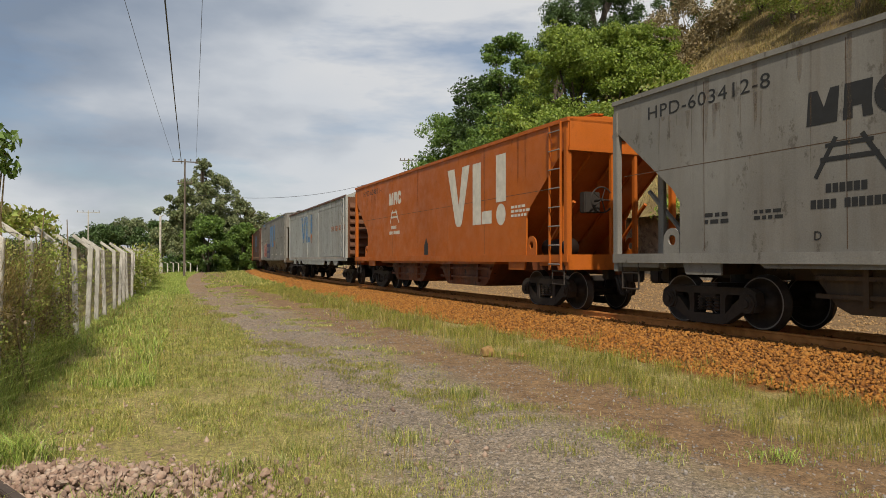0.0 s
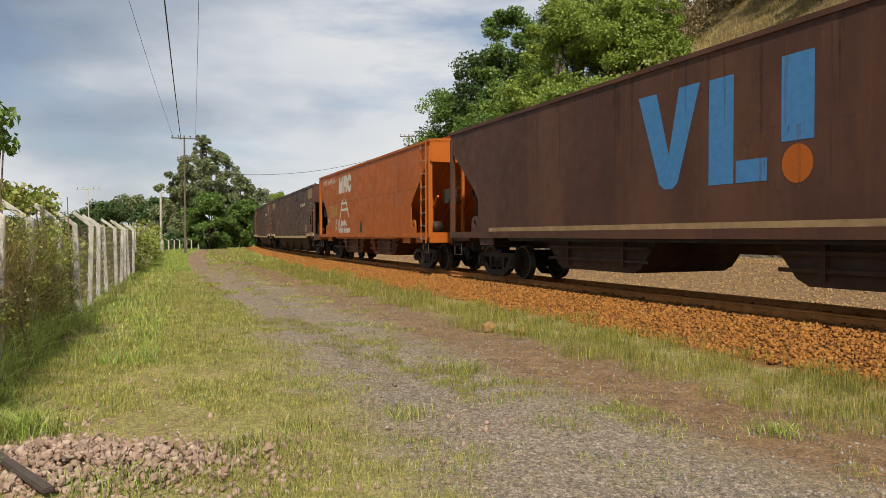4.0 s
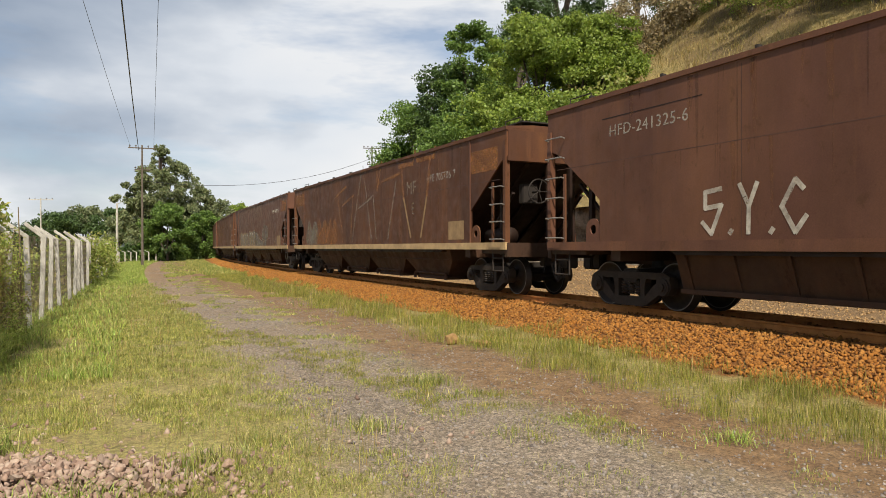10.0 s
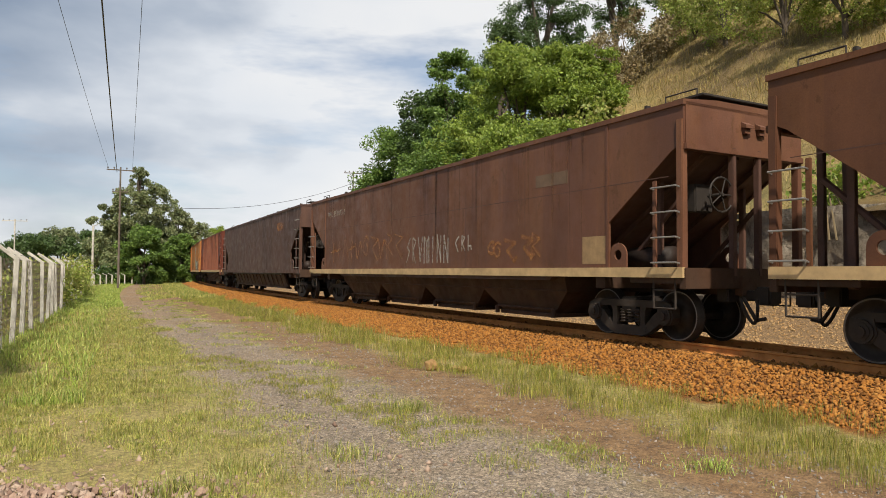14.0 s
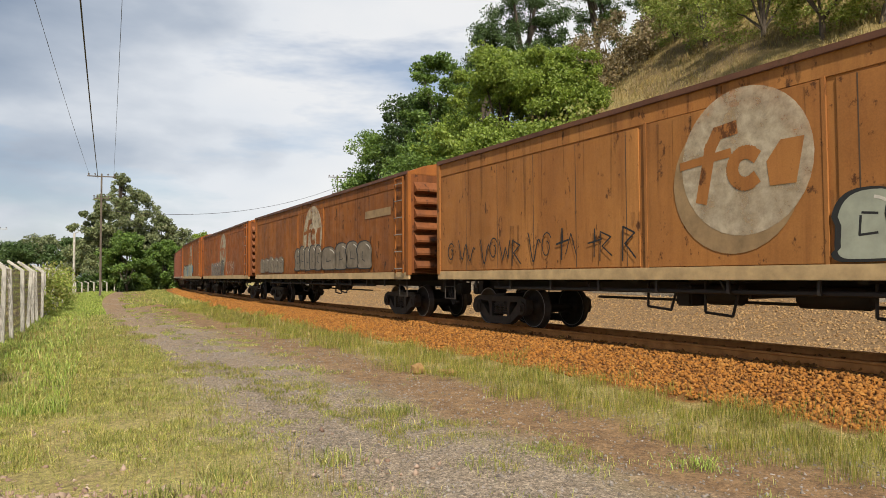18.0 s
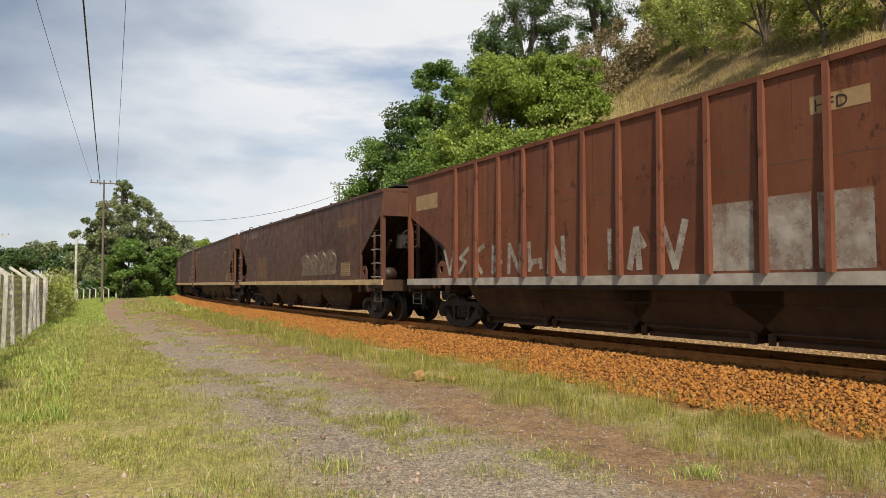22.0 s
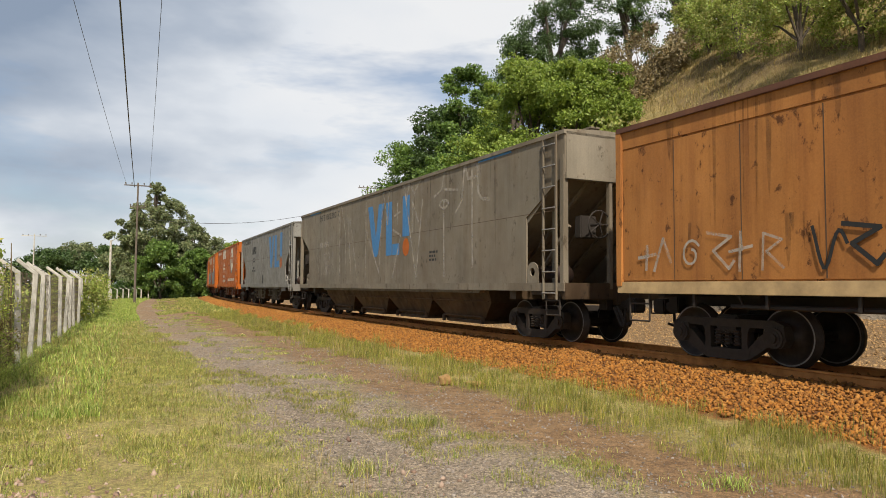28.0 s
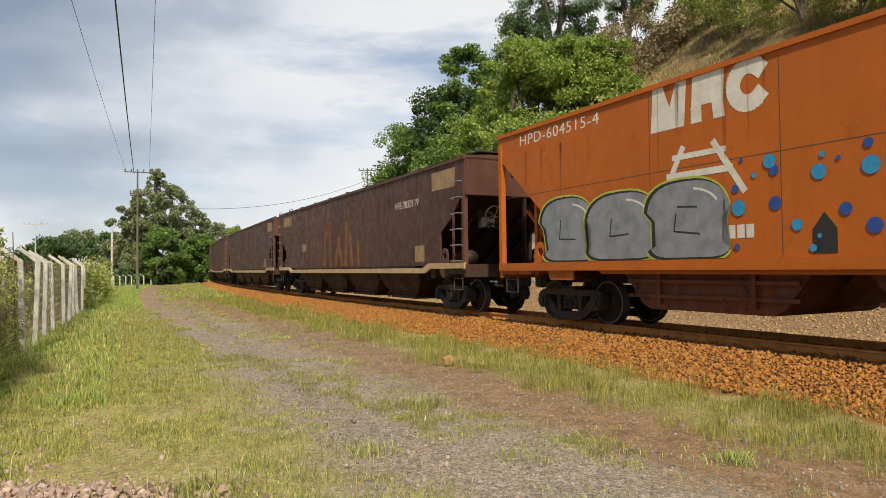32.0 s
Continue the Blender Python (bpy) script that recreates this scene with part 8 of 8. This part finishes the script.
def make_hill_mat():
    a = Mat("dry_hillside", 0.95)
    c = a.ramp(a.noise(0.16, 6, 0.6), (0.34, (0.095, 0.062, 0.028)), (0.46, (0.21, 0.142, 0.052)), (0.56, (0.33, 0.245, 0.088)), (0.70, (0.14, 0.13, 0.04)))
    c = a.mix(0.55, c, a.ramp(a.noise(2.2, 7, 0.7), (0.3, 0.4), (0.7, 1.0)), "MULTIPLY")
    return a.color(c).bump(a.noise(3.0, 8, 0.75), 0.8, 0.25).m


hill_mesh = quick_mesh("hill", hp, hq, make_hill_mat())
hill_mesh.shade_smooth()
tagged(new("hill", hill_mesh), "steep hillside with dry grass and brush above the track", "hill", kind="structure")


def make_rock_mat():
    a = Mat("cut_rock", 0.92)
    c = a.ramp(a.noise(0.9, 8, 0.7), (0.3, (0.10, 0.082, 0.06)), (0.5, (0.25, 0.21, 0.16)), (0.7, (0.42, 0.36, 0.28)))
    crack = a.ramp(a.noise(3.0, 9, 0.75, (1, 1, 0.6)), (0.36, 0.3), (0.5, 1.0))
    return a.color(a.mix(1.0, c, crack, "MULTIPLY")).bump(a.math("ADD", a.noise(4, 8, 0.75), a.voronoi(2.2)), 0.9, 0.15).m


RS, RZ = np.arange(-60, 62, 0.45), np.linspace(0.3, 3.2, 10)
S3, Z3 = np.meshgrid(RS, RZ)
out = 5.9 + 0.13 * Z3 + 0.5 * bumpy(S3, Z3 * 2, 1.5, 2) + 0.9 * bumpy(S3, Z3 * 0.4, 5.0, 4)
rp = np.array([beside(a, b, c) for a, b, c in zip(S3.ravel(), out.ravel(), (Z3 * np.clip((58 - S3) / 20, 0.05, 1)).ravel())])
idx = np.arange(S3.size).reshape(S3.shape)
rq = np.stack([idx[:-1, :-1], idx[:-1, 1:], idx[1:, 1:], idx[1:, :-1]], -1).reshape(-1, 4)
tagged(new("rock_face", quick_mesh("rock_face", rp, rq, make_rock_mat())), "blocky grey-brown rock cutting behind the track", "rock face", kind="structure")

# dry grass on the slope
s, w = gen.uniform(-20, 46, 110000), gen.uniform(6.4, 33, 110000)
pts = np.array([beside(a, b) for a, b in zip(s, w)])
pts[:, 2] = hill_height(s, w) + 0.55 * bumpy(pts[:, 0], pts[:, 1], 3.2, 5) - 0.1
blades("hill_grass", pts, gen.uniform(0.12, 0.6, len(pts)), np.full(len(pts), 0.022), M_DRY, gen, "long dry grass on the hillside", 0.9)


def on_hill(bearing, dist):
    """x, y and the ground's height at a bearing (degrees right of ahead) and distance."""
    x, y = dist * math.sin(radians(bearing)), dist * math.cos(radians(bearing))
    s, w = track_coords(np.array(x), np.array(y))
    z = float(hill_height(s, w)) if w > 6.2 else 0.0
    return x, y, z - 0.1


# ---------------------------------------------------------------- trees behind the train
def hill_tree(bearing, dist, top, spread_r, mat, seed, **kw):
    x, y, z = on_hill(bearing, dist)
    return tree(x, y, z, max(top - z, 3.0), spread_r, mat, seed, **kw)


hill_tree(-0.2, 50, 8.6, 2.6, M_LEAF_MID, 101, leaves=8000, low=0.05, label="dense dark green tree at the foot of the hill")
hill_tree(1.4, 48, 11.6, 3.0, M_LEAF_MID, 102, leaves=9000, low=0.06, label="dense dark green tree at the foot of the hill")
hill_tree(3.6, 45, 13.6, 2.8, M_LEAF_DARK, 103, leaves=9000, low=0.1, label="dark green tree at the foot of the hill")
hill_tree(5.7, 44, 16.0, 2.5, M_LEAF_MID, 119, leaves=9000, low=0.1, label="round-topped green tree at the foot of the hill")
hill_tree(4.6, 39, 9.2, 2.8, M_LEAF_MID, 104, leaves=9000, low=0.06, leaf=0.28, label="green tree in front of the hill")
hill_tree(7.6, 38, 10.6, 2.6, M_LEAF_LIGHT, 120, leaves=8000, low=0.08, leaf=0.28, label="light green tree in front of the hill")
hill_tree(10.9, 37, 13.6, 2.9, M_LEAF_LIGHT, 105, leaves=11000, low=0.12, leaf=0.28, label="light green spreading tree in front of the hill")
hill_tree(14.2, 36, 13.3, 2.8, M_LEAF_LIGHT, 106, leaves=11000, low=0.15, leaf=0.27, label="light green spreading tree in front of the hill")
hill_tree(16.6, 36, 13.4, 1.9, M_LEAF_LIGHT, 107, leaves=6000, low=0.2, leaf=0.26, label="light green young tree on the slope")
hill_tree(9.6, 33, 8.4, 2.5, M_LEAF_LIGHT, 117, leaves=7000, low=0.08, leaf=0.26, label="low light green tree above the cutting")
hill_tree(13.8, 31, 8.4, 2.0, M_LEAF_LIGHT, 118, leaves=5000, low=0.08, leaf=0.25, label="low light green tree above the cutting")
hill_tree(9.6, 58, 23.0, 3.0, M_LEAF_DARK, 108, leaves=12000, low=0.08, tall=True, label="tall dark tree on the hill's shoulder")
hill_tree(13.2, 60, 30.0, 4.4, M_LEAF_DARK, 109, leaves=16000, low=0.08, tall=True, label="tall dark tree on the hill's shoulder")
hill_tree(18.6, 66, 34.5, 3.4, M_LEAF_DARK, 110, leaves=5500, low=0.3, tall=True, label="thin tall dark tree on the hilltop")
hill_tree(22.8, 64, 33.5, 4.6, M_LEAF_MID, 111, leaves=8000, low=0.2, tall=True, label="tall dark tree on the hilltop")
hill_tree(28.0, 58, 29.5, 5.0, M_LEAF_MID, 112, leaves=8000, low=0.08, label="green tree on the upper slope")
hill_tree(33.5, 50, 26.0, 5.0, M_LEAF_MID, 113, leaves=8000, low=0.08, label="green tree on the upper slope")
for b, dd, hh, rr, sd in ((27.5, 39, 4.6, 2.8, 121), (31.5, 34, 4.6, 2.9, 122), (35.5, 31, 4.4, 2.8, 123), (24.8, 44, 3.6, 2.2, 124), (39.0, 30, 4.6, 3.0, 125)):
    x, y, z = on_hill(b, dd)
    tree(x, y, z, hh, rr, M_LEAF_VINE, sd, leaves=4200, leaf=0.24, low=0.08, clumps=16, label="small spreading tree on the dry slope")
for b, dd, rr, mat, sd, lab in ((20.0, 47, 1.5, M_LEAF_BROWN, 131, "withered brown brush on the slope"), (21.8, 50, 1.7, M_LEAF_BROWN, 132, "withered brown brush on the slope"), (18.6, 52, 1.6, M_LEAF_BROWN, 133, "withered brown brush on the slope"),
                                 (24.5, 52, 1.8, M_LEAF_BROWN, 134, "withered brown brush on the slope"), (18.2, 33, 1.2, M_LEAF_VINE, 135, "low green bush on the slope"), (30.0, 43, 1.6, M_LEAF_VINE, 136, "low green bush on the slope"), (22.5, 44, 1.3, M_LEAF_BROWN, 137, "withered brown brush on the slope"), (27.0, 50, 1.9, M_LEAF_VINE, 138, "low green bush on the slope"),
                                 (19.2, 43, 1.5, M_LEAF_BROWN, 139, "withered brown brush on the slope"), (20.8, 56, 2.0, M_LEAF_BROWN, 140, "withered brown brush on the slope"), (17.6, 46, 1.6, M_LEAF_BROWN, 141, "withered brown brush on the slope"), (23.4, 58, 2.2, M_LEAF_BROWN, 142, "withered brown brush on the slope"), (26.0, 60, 2.4, M_LEAF_BROWN, 143, "withered brown brush on the slope"), (33.0, 40, 1.6, M_LEAF_VINE, 144, "low green bush on the slope"), (37.0, 38, 1.8, M_LEAF_VINE, 145, "low green bush on the slope")):
    x, y, z = on_hill(b, dd)
    g2 = np.random.default_rng(sd)
    cs = np.stack([x + g2.normal(0, rr, 7), y + g2.normal(0, rr, 7), np.full(7, max(z + 0.7, 3.2)) + g2.uniform(-0.3, 0.4, 7)], -1)
    bush("bush", cs, g2.uniform(0.6, 1.1, 7), 1800, 0.22, mat, sd, lab)
for k in range(6):
    c = beside(-4 + k * 6.5, 6.4, 2.2)
    g2 = np.random.default_rng(300 + k)
    c = beside(-4 + k * 6.5, 7.6, 2.2)
    cs = np.stack([c.x + g2.normal(0, 0.8, 5), c.y + g2.normal(0, 0.8, 5), 3.2 + g2.uniform(-0.3, 0.8, 5)], -1)
    bush("bush", cs, g2.uniform(0.4, 0.8, 5), 900, 0.16, M_LEAF_LIGHT, 310 + k, "light green bush hanging over the rock cutting", stems=4)

# ---------------------------------------------------------------- far trees on the open side
def far_tree(bearing, dist, top, spread_r, mat, seed, **kw):
    return tree(dist * math.sin(radians(bearing)), dist * math.cos(radians(bearing)), 0, top, spread_r, mat, seed, **kw)


far_tree(-20.4, 90, 11.6, 3.0, M_LEAF_FAR, 201, leaves=9000, leaf=0.5, low=0.0, label="large bushy tree beside the far road")
far_tree(-18.2, 94, 12.6, 3.2, M_LEAF_FAR, 202, leaves=9000, leaf=0.5, low=0.0, label="large bushy tree beside the far road")
far_tree(-16.6, 97, 9.6, 2.8, M_LEAF_FAR, 208, leaves=8000, leaf=0.5, low=0.0, label="bushy tree beside the far road")
far_tree(-19.4, 96, 15.2, 2.0, M_LEAF_FAR, 203, leaves=3000, leaf=0.42, low=0.3, tall=True, label="slender tree above the others")
far_tree(-18.9, 88, 6.6, 3.0, M_LEAF_MID, 204, leaves=8000, leaf=0.5, low=0.0, label="dark bushy tree beside the far road")
far_tree(-16.4, 90, 6.0, 2.6, M_LEAF_MID, 210, leaves=7000, leaf=0.5, low=0.0, label="dark bushy tree beside the far road")
far_tree(-15.1, 125, 10.0, 3.4, M_LEAF_FAR, 205, leaves=5000, leaf=0.6, low=0.05, label="far green tree beyond the curve")
far_tree(-13.6, 130, 9.5, 3.4, M_LEAF_LIGHT, 206, leaves=4500, leaf=0.6, low=0.05, label="far green tree beyond the curve")
far_tree(-16.2, 112, 6.5, 3.5, M_LEAF_FAR, 207, leaves=5000, leaf=0.6, low=0.0, label="far green tree beyond the curve")
for k in range(6):
    g2 = np.random.default_rng(250 + k)
    b = radians(-22.0 + 1.35 * k)
    cs = np.stack([89 * math.sin(b) + g2.normal(0, 1.1, 7), 89 * math.cos(b) + g2.normal(0, 0.8, 7), g2.uniform(0.3, 1.8, 7)], -1)
    bush("bush", cs, g2.uniform(0.7, 1.2, 7), 1500, 0.34, M_LEAF_MID if k % 2 else M_LEAF_DARK, 260 + k, "dark green undergrowth beneath the far trees")
for i, (b, dd, hh) in enumerate(((-22.5, 150, 9.0), (-24.5, 155, 10.0), (-26.0, 150, 8.0), (-21.2, 140, 8.5), (-28.0, 160, 6.5), (-30.5, 165, 5.0), (-33, 150, 5.0), (-36, 140, 5.5), (-12.0, 170, 9.0), (-10.0, 180, 9.0))):
    far_tree(b, dd, hh, 5.2, M_LEAF_FAR if i % 2 else M_LEAF_DARK, 220 + i, leaves=4500, leaf=0.75, low=0.05, clumps=18, label="distant dark green tree")
c = np.array([[-30.0, 88.0, 1.6], [-29.0, 87.5, 1.2], [-27.6, 87, 1.4], [-28.4, 87.3, 2.0]])
bush("bush", c, np.array([0.9, 0.8, 0.9, 0.7]), 1500, 0.3, M_LEAF_BROWN, 240, "pinkish-brown withered bush below the tree")

# ---------------------------------------------------------------- fence of concrete posts
FENCE_TURN = math.atan(0.378)
fence = tagged(new("fence"), "weathered concrete post fence with wire and creepers", "fence")


def along_fence(y, off=0.0, z=0.0):
    """The fence line at y metres ahead; off: metres to its right."""
    return Vector((-2.2 - 0.378 * y + off * math.cos(FENCE_TURN), y + off * math.sin(FENCE_TURN), z))


def post_mesh():
    bm = bmesh.new()
    poly = [(-0.05, -0.25), (0.05, -0.25), (0.05, 1.84), (-0.35, 2.16), (-0.39, 2.09), (-0.05, 1.82)]
    prism(bm, poly, -0.05, 0.05)
    bmesh.ops.recalc_face_normals(bm, faces=bm.faces)
    bmesh.ops.bevel(bm, geom=list(bm.edges), offset=0.012, segments=1, affect="EDGES")
    return to_mesh("post", bm)


POST = post_mesh()
r = random.Random(4)
for k in range(22):
    q = along_fence(6.2 + 1.84 * k + r.uniform(-0.12, 0.12), r.uniform(-0.05, 0.05))
    part("post", POST, M_CONCRETE, fence, at=Matrix.Translation(q) @ Matrix.Rotation(FENCE_TURN + r.uniform(-0.05, 0.05), 4, "Z") @ Matrix.Rotation(radians(r.uniform(-2.5, 2.5)), 4, "Y"))
for z, off in [(0.25 + 0.27 * k, -0.08) for k in range(6)] + [(2.10, -0.38), (1.97, -0.2)]:
    part("wire", rod(bmesh.new(), along_fence(4, off, z), along_fence(46, off, z), 0.005, 4), M_WIRE, fence)
bm = bmesh.new()
for y0 in np.arange(5.0, 32.0, 0.17):
    rod(bm, along_fence(float(y0), -0.085, 0.05), along_fence(float(y0) + 0.85, -0.085, 1.85), 0.004, 3)
    rod(bm, along_fence(float(y0) + 0.85, -0.092, 0.05), along_fence(float(y0), -0.092, 1.85), 0.004, 3)
mesh_part = part("wire_netting", bm, flat("rusty_wire", (0.17, 0.135, 0.10), 0.7, 0.2), fence)
mesh_part["kind"] = "stuff"


field_fence = tagged(new("fence"), "low pale concrete posts of a far field fence", "fence")
for k in range(14):
    b, dist = radians(-22.8 + 0.42 * k + r.uniform(-0.06, 0.06)), 84 + 0.5 * k
    part("post", POST, M_CONCRETE, field_fence, at=Matrix.Translation((dist * math.sin(b), dist * math.cos(b), 0)) @ Matrix.Rotation(r.uniform(0, 0.4), 4, "Z") @ Matrix.Diagonal((1.2, 1.2, 0.6, 1)))


def creeper(y0, y1, w0, w1, z0, z1, n, leaves, leaf, mat, seed, label, rad=0.5):
    g2 = np.random.default_rng(seed)
    cs = np.array([along_fence(a, b, c) for a, b, c in zip(g2.uniform(y0, y1, n), g2.uniform(w0, w1, n), g2.uniform(z0, z1, n))])
    return bush("creeper", cs, g2.uniform(0.5, 1.0, n) * rad, leaves, leaf, mat, seed, label, "creeper", 5)


creeper(4.6, 11.6, -0.7, 0.15, 0.15, 1.7, 110, 26000, 0.048, M_LEAF_VINE, 401, "tangled green creeper covering the near fence", 0.42)
creeper(6.6, 12.6, -0.2, 0.2, 0.1, 1.1, 18, 2500, 0.05, M_LEAF_BROWN, 402, "dry tangled stalks on the near fence", 0.35)
creeper(8.8, 12.9, -0.9, -0.2, 2.0, 2.35, 14, 1500, 0.11, M_LEAF_VINE, 403, "leafy branches over the fence top", 0.28)
creeper(29.0, 46, -1.0, 0.25, 0.3, 1.9, 50, 14000, 0.13, M_LEAF_VINE, 404, "green creeper mound over the fence", 0.8)
creeper(38, 66, -2.4, -0.9, 0.4, 1.9, 40, 8000, 0.22, M_LEAF_VINE, 405, "green hedge along the far fence", 0.9)
creeper(13, 31, -2.6, -1.2, 0.1, 1.2, 40, 8000, 0.15, M_LEAF_VINE, 406, "low weeds behind the fence", 0.7)
g2 = np.random.default_rng(9)
cs = np.stack([g2.uniform(-5.85, -5.5, 6), g2.uniform(8.4, 8.8, 6), g2.uniform(2.75, 3.2, 6)], -1)
bush("branch", cs, g2.uniform(0.12, 0.26, 6), 170, 0.13, M_LEAF_MID, 410, "leafy branch tips hanging in from a roadside tree", "branch", 6)
yy = gen.uniform(4.6, 12.2, 5200)
p = np.array([along_fence(a, b) for a, b in zip(yy, gen.uniform(-0.4, 0.3, 5200))])
q = np.array([along_fence(a, b, c) for a, b, c in zip(gen.uniform(4.6, 11.4, 5200), gen.uniform(-0.3, 0.12, 5200), gen.uniform(0.3, 1.5, 5200))])
blades("dry_vines", q, gen.uniform(0.1, 0.55, len(q)), np.full(len(q), 0.006), M_DRY, gen, "pale dry vine stalks hanging on the near fence", 1.6, 0.6)
blades("tall_weeds", p, gen.uniform(0.12, 1.0, len(p)) ** 2 * 0.75 + 0.1, np.full(len(p), 0.006), M_LUSH, gen, "straggly weeds at the near fence", 1.2, 0.5)
yy = 8.0 + 58 * gen.random(42000) ** 1.7
p = np.array([along_fence(a, b) for a, b in zip(yy, -0.3 + 2.0 * gen.random(42000) ** 1.8)])
p = keep(p, 1.1, -0.5, 0.3, 8, gen)
yy = p[:, 1]
blades("lush_grass", p, 0.04 + 0.17 * gen.random(len(p)) ** 1.8, 0.0035 + 0.0007 * yy, M_LUSH, gen, "lush green grass along the fence foot", 0.8)

# ---------------------------------------------------------------- poles and wires
def power_pole(x, y, height, arm, turn, label, mat=None, arms=1, white=False):
    p = tagged(new("utility_pole"), label, "utility pole")
    p.matrix_basis = Matrix.Translation((x, y, 0)) @ Matrix.Rotation(radians(turn), 4, "Z")
    part("shaft", rod(bmesh.new(), (0, 0, -0.5), (0, 0, height), 0.11, 10, 0.07), mat or M_POLE, p)
    for k in range(arms):
        z = height - 0.25 - 1.9 * k
        half = arm / 2 if k == 0 else arm * 0.28
        a = part("crossarm", box(bmesh.new(), -half, half, -0.045, 0.045, z - 0.045, z + 0.045, 0.01), mat or M_POLE, p)
        for t in (-0.9, -0.45, 0.45, 0.9):
            bm = rod(bmesh.new(), (t * half, 0, z + 0.06), (t * half, 0, z + 0.26), 0.035, 6)
            rod(bm, (t * half, 0, z + 0.16), (t * half, 0, z + 0.22), 0.07, 8)
            part("insulator", bm, M_POLE, a)
    return p


POLE = Vector((-23.2, 61.2, 0))
power_pole(POLE.x, POLE.y, 10.6, 2.2, 20, "tall weathered utility pole with crossarms", arms=2)
power_pole(-33.0, 110, 9.5, 4.2, 20, "distant utility pole with a wide crossarm")
power_pole(-51.0, 98.0, 8.6, 3.2, 10, "distant utility pole with insulators", mat=M_CONCRETE)
x, y = 80 * math.sin(radians(-2.9)), 80 * math.cos(radians(-2.9))
power_pole(x, y, 13.4, 2.1, 10, "utility pole behind the train", arms=2)
lamp_pole = tagged(new("lamp_post"), "pale concrete lamp post beside the fence", "lamp post")
lamp_pole.location = (-28.6, 69.0, 0)
part("shaft", rod(bmesh.new(), (0, 0, -0.3), (0, 0, 6.0), 0.13, 8, 0.10), M_CONCRETE, lamp_pole)
part("arm", rod(bmesh.new(), (0, 0, 5.9), (0.5, -0.2, 6.1), 0.04, 6), M_CONCRETE, lamp_pole)


def wire(a, b, sag, r, label):
    cu = bpy.data.curves.new("overhead_wire", "CURVE")
    cu.dimensions, cu.bevel_depth, cu.bevel_resolution = "3D", r, 1
    sp = cu.splines.new("POLY")
    sp.points.add(24)
    a, b = Vector(a), Vector(b)
    for i, q in enumerate(sp.points):
        f = i / 24
        c = a.lerp(b, f) - Vector((0, 0, sag * 4 * f * (1 - f)))
        q.co = (*c, 1)
    cu.materials.append(M_WIRE)
    ob = new("overhead_wire", cu)
    me = bpy.data.meshes.new_from_object(ob)
    bpy.data.objects.remove(ob)
    return tagged(new("overhead_wire", me), label, "wire")


wire((POLE.x - 0.3, POLE.y, 10.2), (0.2, -3.0, 11.0), 0.6, 0.026, "thick black overhead power cable")
wire((POLE.x - 1.0, POLE.y, 10.5), (-1.7, -3.0, 11.2), 0.5, 0.009, "thin grey overhead wire")
wire((POLE.x + 1.0, POLE.y, 10.5), (1.4, -3.0, 11.2), 0.5, 0.009, "thin grey overhead wire")
wire((POLE.x, POLE.y, 8.4), (-33.0, 110, 8.8), 0.5, 0.02, "overhead cable between the poles")
wire((POLE.x, POLE.y, 7.5), (x, y, 12.0), 1.5, 0.02, "overhead cable crossing behind the train")


# ---------------------------------------------------------------- what moves


def on_track(s):
    x, y, h = rail_line(s)
    return Matrix.Translation((x, y, RAIL_TOP)) @ Matrix.Rotation(h - math.pi / 2, 4, "Z")


def rolled(t):
    """Metres that the train has rolled at t seconds."""
    return SPEED * t + 0.001 * t * (32 - t)


def motions():
    """The train rolls past; the wheels turn while they are near."""
    for w, q in TRAIN:
        walk(w, [(t / 2, on_track(q - rolled(t / 2))) for t in range(65)])
    turn = SPEED / WHEEL_R
    place = {id(w): q for w, q in TRAIN}
    for ob, wagon, x, (dx, y) in WHEELS:
        if y > 0:
            continue
        q = place[id(wagon)] - x
        t0, t1 = max(0.0, (q - 34) / SPEED), min(32.0, (q + 10) / SPEED)
        if t1 <= t0:
            continue
        times = sorted({0.0, 32.0, *[f / FPS for f in range(int(t0 * FPS), int(t1 * FPS) + 1)]})
        walk(ob, [(t, Matrix.Translation((dx, y, WHEEL_R)) @ Matrix.Rotation(turn_angle(t, t0, t1, turn), 4, "Y")) for t in times])


def turn_angle(t, t0, t1, turn):
    return min(max(t - t0, 0.0), t1 - t0) * turn


motions()
